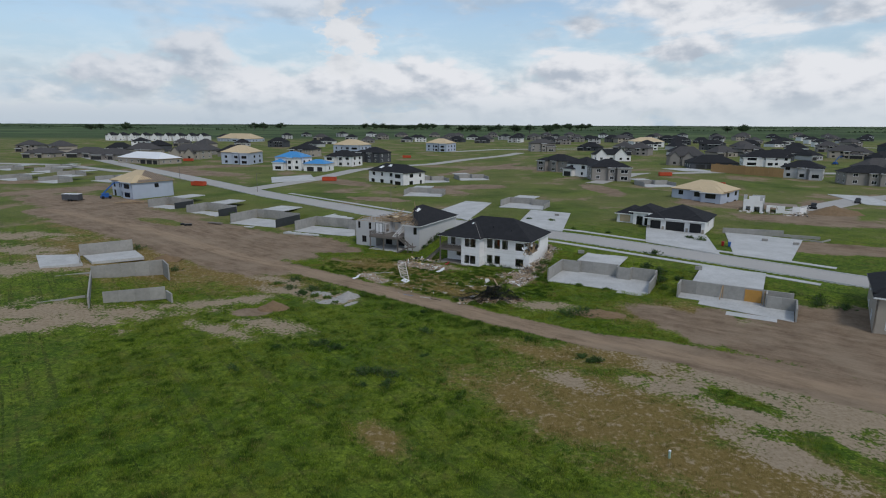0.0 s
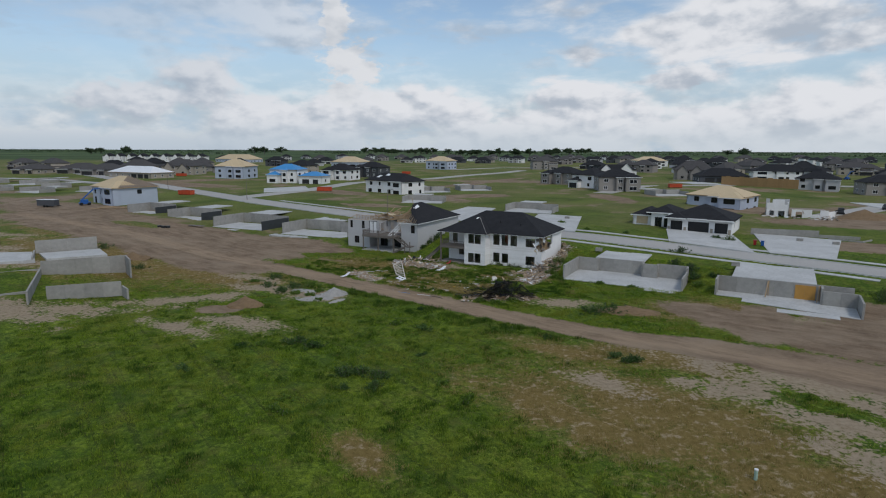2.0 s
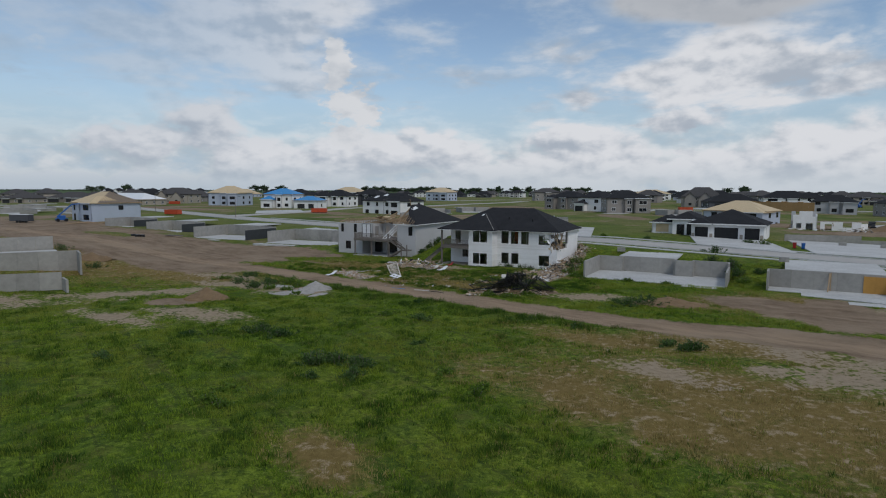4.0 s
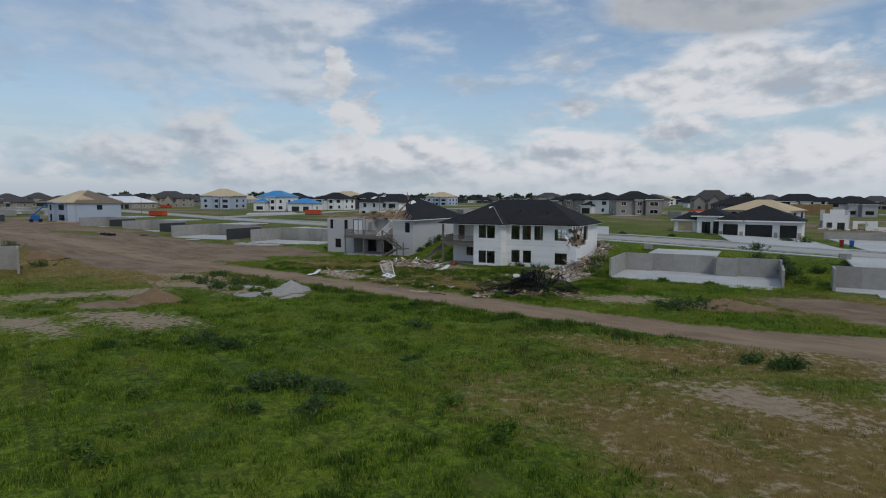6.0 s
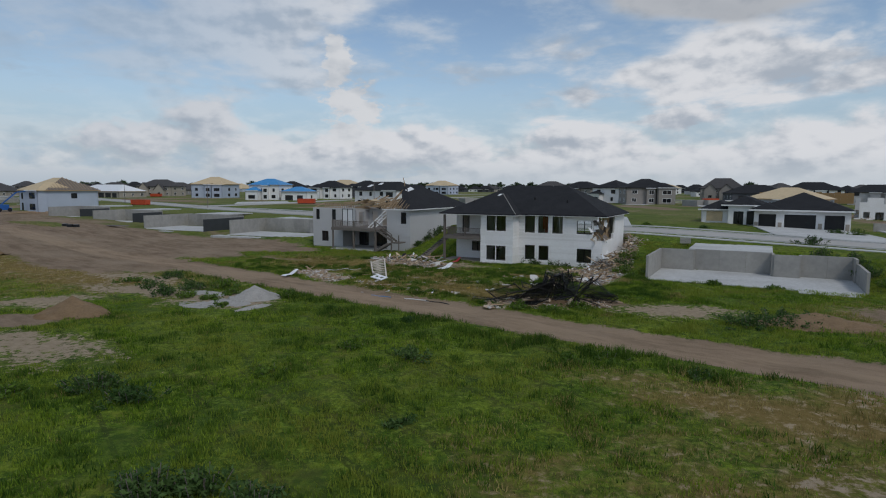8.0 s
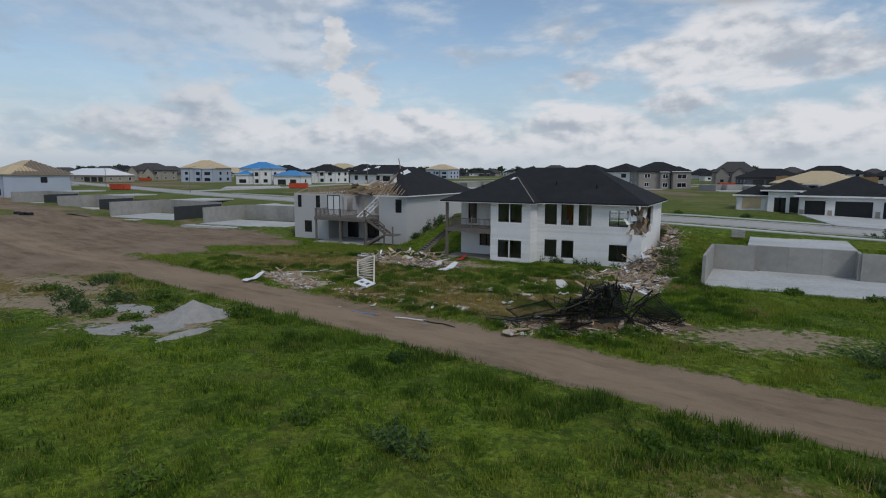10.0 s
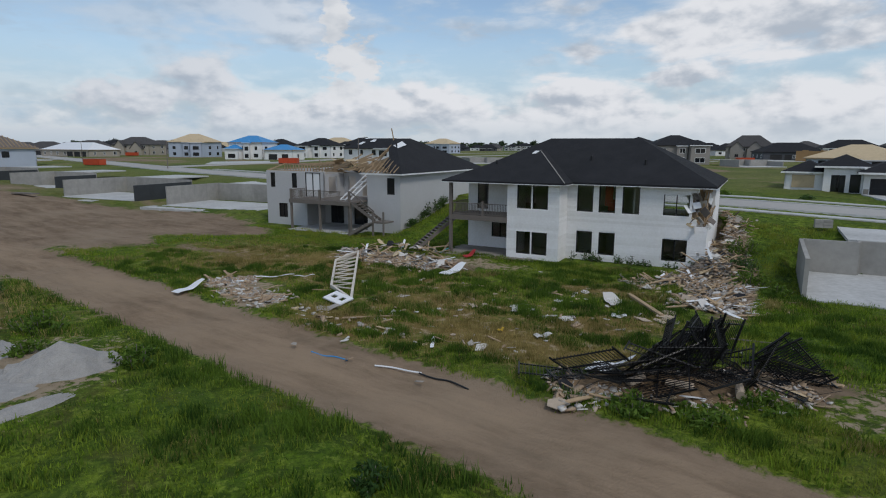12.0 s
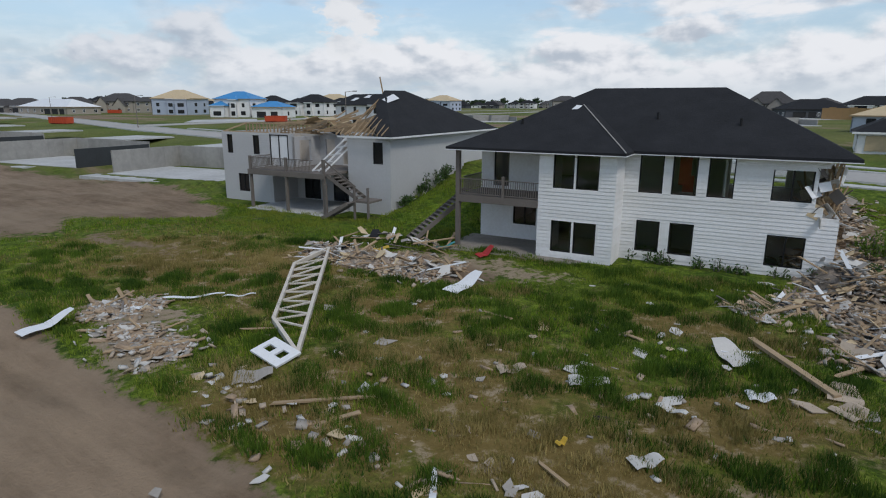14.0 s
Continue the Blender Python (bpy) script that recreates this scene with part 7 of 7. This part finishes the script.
sheet(-16.3, 99.9, 1.9, 0.7, 55, METALW, "metal_sheet", "curled white metal sheet at the track's edge", 0.45)
sheet(-0.6, 105.2, 2.1, 0.9, 48, METALW, "metal_sheet", "bent white sheet lying before the patio", 0.5)
sheet(-5.2, 112.6, 1.2, 0.9, 10, YELLOW, "foam_sheet", "yellow foam sheet among broken timber", 0.2)
sheet(1.0, 111.6, 0.9, 0.8, 20, RED, "plastic_sheet", "red plastic sheet on the patio", 0.5)
sheet(-1.4, 113.4, 1.2, 0.5, 10, TEALP, "plastic_sheet", "teal plastic scraps on the patio", 0.3)
sheet(10.0, 94.5, 0.8, 0.8, 20, BUFF, "board_sheet", "buff board beside a long plank", 0.1)
sheet(5.2, 88.6, 1.7, 1.1, -35, METALW, "metal_sheet", "crumpled grey metal sheet on the fence heap", 0.7)
sheet(3.6, 92.2, 0.8, 0.5, 15, PAPER, "board_sheet", "white board scrap in the grass", 0.05)
sheet(-10.5, 104.4, 1.4, 0.18, 8, METALW, "gutter_piece", "white gutter length lying in the grass", 0.05)
sheet(-13.2, 104.0, 2.8, 0.25, 10, METALW, "gutter_piece", "white gutter length lying in the grass", 0.1)
bm = bmesh.new()
beam(bm, (10.1, 99.6, gz(10.1, 99.6) + 0.2), (10.5, 95.4, gz(10.5, 95.4) + 0.14), 0.24, 0.12)
tagged(part("long_plank", bm, WOOD, None), "long brown timber plank in the grass", "plank")
sheet(0.9, 97.2, 0.9, 0.6, 10, BUFF, "board_sheet", "torn buff board lying in the grass", 0.06)
sheet(3.0, 96.5, 1.2, 0.7, -8, PAPER, "board_sheet", "broken white board lying in the grass", 0.05)
sheet(5.2, 95.1, 0.9, 0.35, -50, PAPER, "board_sheet", "narrow white board scrap in the grass", 0.05)
sheet(8.0, 95.6, 0.75, 0.6, -12, METALW, "board_sheet", "white sheet scrap in the grass", 0.02)
sheet(10.6, 95.2, 1.2, 0.9, 60, BUFF, "board_sheet", "torn buff board beside a long plank", 0.06)
sheet(-7.3, 96.5, 1.2, 0.9, 15, GREYB, "board_sheet", "grey board lying beside a foam board", 0.12)
sheet(-1.06, 90.6, 1.3, 0.16, 88, METALW, "gutter_piece", "white gutter length lying in the grass", 0.05)
sheet(9.0, 97.6, 1.6, 1.0, 100, PAPER, "board_sheet", "crumpled white wrap beside a long plank", 0.3)
sheet(2.0, 93.0, 0.3, 0.2, 30, YELLOW, "foam_sheet", "small yellow-orange foam scrap", 0.08)
sheet(-3.6, 109.4, 1.3, 0.9, 30, METALW, "metal_sheet", "white crumpled sheet on the wreckage", 0.3)
sheet(-6.2, 111.0, 1.8, 1.0, -10, SHINGLE, "shingle_sheet", "torn piece of dark shingle roofing", 0.3)
sheet(-3.0, 108.6, 2.0, 0.9, 12, DARKCOAT, "shingle_sheet", "dark torn roofing sheet before the porch", 0.25)
sheet(-1.6, 108.2, 1.6, 0.45, -28, CONC, "stone_slab", "grey concrete sill lying before the patio", 0.02)
sheet(19.6, 117.6, 1.6, 1.0, -20, TARP, "tarpaulin", "crumpled blue tarpaulin beside the street", 0.6)


def fence_panels():
    BLK = mat("black_fence_steel", (0.010, 0.010, 0.011), 0.4, 0.15, 2, 10, 0.02)
    p = thing("fence_panel", "black steel fence panel thrown on a heap", "fence panel", pose(0, 0, 0), group="heaped fence panels")
    for z in (0.15, 1.25):
        part("rail", boxes((-1.2, 1.2, -0.022, 0.022, z - 0.022, z + 0.022)), BLK, p)
    for u in (-1.2, 1.2):
        part("post", boxes((u - 0.03, u + 0.03, -0.03, 0.03, -0.1, 1.5)), BLK, p)
    for k in range(17):
        u = -1.08 + k * 0.135
        part("picket", boxes((u - 0.010, u + 0.010, -0.010, 0.010, 0.0, 1.42)), BLK, p)
    r = random.Random(17)
    spots = [(8.6, 87.4, 1.15, 20, 10, 30), (9.4, 87.6, 1.2, -30, 5, 60), (7.3, 87.2, 1.0, 60, 15, -20), (10.6, 86.8, 0.6, 35, -30, 40), (11.6, 87.3, 0.45, 60, 20, 10), (11.0, 86.3, 0.4, 75, 10, -40),
             (6.4, 87.2, 0.55, 70, 0, 15), (5.6, 86.9, 0.45, 80, 10, 30), (4.6, 88.2, 0.25, 82, -5, 5), (3.6, 88.4, 0.15, 86, 4, -8), (7.0, 86.6, 0.5, 65, -15, 70), (8.2, 86.3, 0.45, 80, 10, 100),
             (9.2, 86.4, 0.5, 60, 25, 140), (6.2, 86.2, 0.3, 85, 0, 60), (7.8, 88.0, 0.9, 45, 20, 80), (12.6, 88.0, 0.25, 84, 8, -15), (5.2, 87.6, 0.6, 55, -20, -30), (8.9, 88.3, 0.6, 70, 5, 20),
             (6.9, 87.9, 0.8, 50, -10, 45), (10.0, 87.9, 0.7, 55, 12, -60), (8.2, 87.6, 1.0, 35, -22, 8), (9.0, 87.9, 1.1, 30, -25, 20), (9.9, 88.2, 0.9, 10, 12, 35), (10.0, 87.6, 1.0, -15, 10, 60), (11.3, 87.0, 0.55, 30, 38, 25), (11.6, 86.8, 0.5, 35, 42, 15),
             (12.7, 88.0, 0.35, 72, -5, -30), (7.9, 88.3, 0.8, 12, 20, 75), (7.4, 87.0, 0.9, 50, -18, 12), (6.0, 87.4, 0.6, 62, -8, 4)]
    p.matrix_world = pose(8.0, 86.9, 0.75, 40, 0, 0)
    for x, y, z, a, b, c in spots:
        copy_thing(p, pose(x, y, z * 0.82, a, b, c))


fence_panels()


def tangle():
    """Bent loose bars inside the heap."""
    r = np.random.RandomState(3)
    bm = bmesh.new()
    for k in range(260):
        c = Vector((r.normal(8.0, 1.9), r.normal(86.9, 0.6), 0))
        c.z = max(0.08, (1.25 - 0.35 * abs(c.x - 8.2)) * r.uniform(0.05, 1.0)) + 0.1
        v = Vector((r.normal(0, 1), r.normal(0, 0.8), r.normal(0, 0.45))).normalized() * r.uniform(0.3, 0.8)
        q = c + v + Vector((0, 0, r.uniform(-0.1, 0.1)))
        q.z = max(0.05, q.z)
        beam(bm, c - v, c, 0.014, 0.014)
        beam(bm, c, q, 0.014, 0.014)
    tagged(part("bent_bars", bm, bpy.data.materials["black_fence_steel"], None), "tangle of bent black steel bars in a heap", "steel bars", kind="stuff")


tangle()


# ---- low walls and shrubs across the street ----
for pts, hh in ((((70.4, 138.0), (83.5, 134.2)), 1.5), (((83.5, 134.2), (90.5, 131.0)), 0.7), (((84.0, 131.6), (88.5, 127.6)), 0.35), (((88.6, 127.5), (92.4, 130.2)), 0.3)):
    (ax, ay), (bx, by) = pts
    bm = bmesh.new()
    zz = min(gz(ax, ay), gz(bx, by))
    beam(bm, (ax, ay, zz + hh / 2 - 0.2), (bx, by, zz + hh / 2 - 0.2), 0.25, hh + 0.4)
    tagged(part("retaining_wall", bm, CONC, None), "low concrete wall beside a pale slab", "wall", kind="structure")
for j, (x, y, r, h) in enumerate(((60.5, 127.5, 1.4, 1.2), (58.8, 129.8, 1.0, 0.9), (33.0, 137.5, 0.8, 0.6), (40.5, 133.5, 0.8, 0.6), (29.5, 150.0, 1.2, 0.8), (24.0, 152.0, 1.0, 0.6), (36.0, 101.5, 1.2, 1.0), (43.5, 96.8, 1.0, 0.9), (61.5, 84.5, 1.3, 1.1), (63.0, 80.5, 1.2, 1.0), (58.5, 87.0, 1.0, 0.8))):
    weed(x, y, r, h, WEED if j % 2 else WEEDB, "bushy green weeds beside bare concrete", 500 + j, 600)

# ---- loose things along the track and the street ----


def hose(pts, r, material, name, label, category):
    """A bent tube lying on the ground through the given places."""
    bm = bmesh.new()
    ring = []
    P = [Vector((x, y, gz(x, y) + r + 0.02 - 0.14 * float(smooth((3.2 - line_dist(TRACK, np.array(x), np.array(y))) / 1.5)))) for x, y in pts]
    fine_p = []
    for i in range(len(P) - 1):
        p0, p1, p2, p3 = P[max(0, i - 1)], P[i], P[i + 1], P[min(len(P) - 1, i + 2)]
        for k in range(5):
            t = k / 5
            fine_p.append(0.5 * (2 * p1 + (p2 - p0) * t + (2 * p0 - 5 * p1 + 4 * p2 - p3) * t * t + (3 * p1 - p0 - 3 * p2 + p3) * t ** 3))
    fine_p.append(P[-1])
    for i, p in enumerate(fine_p):
        d = (fine_p[min(i + 1, len(fine_p) - 1)] - fine_p[max(0, i - 1)]).normalized()
        side = d.cross(Vector((0, 0, 1))).normalized()
        ring.append([bm.verts.new(p + (side * math.cos(a) + Vector((0, 0, 1)) * math.sin(a)) * r) for a in (0, 1.05, 2.09, 3.14, 4.19, 5.24)])
    for a, b in zip(ring, ring[1:]):
        for j in range(6):
            bm.faces.new((a[j], a[(j + 1) % 6], b[(j + 1) % 6], b[j]))
    bm.faces.new(ring[0])
    bm.faces.new(ring[-1][::-1])
    return tagged(part(name, bm, material, None), label, category)


hose([(-3.3, 88.9), (-2.6, 88.7), (-1.95, 88.35), (-1.4, 88.1)], 0.035, METALW, "gutter_pipe", "bent white downpipe at the track's edge", "pipe")
hose([(-1.5, 88.1), (-0.9, 87.6), (-0.3, 87.3), (0.35, 86.6)], 0.035, BLACK, "hose", "black hose lying at the track's edge", "hose")
hose([(-6.2, 90.5), (-5.6, 90.0), (-5.1, 89.9), (-4.5, 89.5)], 0.03, TARP, "strap", "twisted blue strip lying on the dirt track", "strap")
for k, (x, y, a, L) in enumerate(((6.3, 86.4, 20, 0.7), (7.7, 86.0, -40, 0.9), (9.6, 85.6, 70, 0.8))):
    bm = bmesh.new()
    bmesh.ops.create_cone(bm, cap_ends=True, segments=9, radius1=0.17, radius2=0.13, depth=L, matrix=pose(0, 0, 0, 0, 82, 0))
    ob = part("log", bm, BUFF, None)
    ob.matrix_world = pose(x, y, gz(x, y) + 0.38, 0, 0, a)
    tagged(ob, "short pale log in the heap of fence panels", "log")


def site_trailer(x, y, turn):
    t = thing("site_trailer", "black enclosed trailer with a pale roof on bare soil", "trailer", place(x, y, turn))
    part("body", boxes((-3.0, 3.0, -1.1, 1.1, 0.5, 2.4)), DARKGREY, t)
    part("roof", boxes((-3.05, 3.05, -1.15, 1.15, 2.4, 2.5)), METALW, t, "pale roof sheet")
    part("drawbar", boxes((3.0, 4.4, -0.08, 0.08, 0.45, 0.6)), BLACK, t)
    for u in (-0.5, 0.5):
        for v in (-1.12, 1.12):
            bm = bmesh.new()
            bmesh.ops.create_cone(bm, cap_ends=True, segments=14, radius1=0.38, radius2=0.38, depth=0.25, matrix=pose(u, v, 0.38, 90))
            part("wheel", bm, BLACK, t)


site_trailer(-126.5, 193.0, -5)


def street_lamp(x, y, turn):
    t = thing("street_lamp", "slim dark street lamp beside the street", "street lamp", place(x, y, turn), group="street lamps")
    bm = bmesh.new()
    bmesh.ops.create_cone(bm, cap_ends=True, segments=8, radius1=0.10, radius2=0.06, depth=7.0, matrix=pose(0, 0, 3.4))
    part("pole", bm, WOODGREY, t)
    bm = bmesh.new()
    beam(bm, (0, 0, 6.85), (1.2, 0, 7.0), 0.06, 0.06)
    part("arm", bm, WOODGREY, t)
    part("lamp_head", boxes((1.1, 1.7, -0.12, 0.12, 6.93, 7.05)), BLACK, t)
    return t


lamp = street_lamp(-69.7, 214.2, 30)
for x, y in ((-15, 166), (-120, 262)):
    copy_thing(lamp, place(x, y, 30))
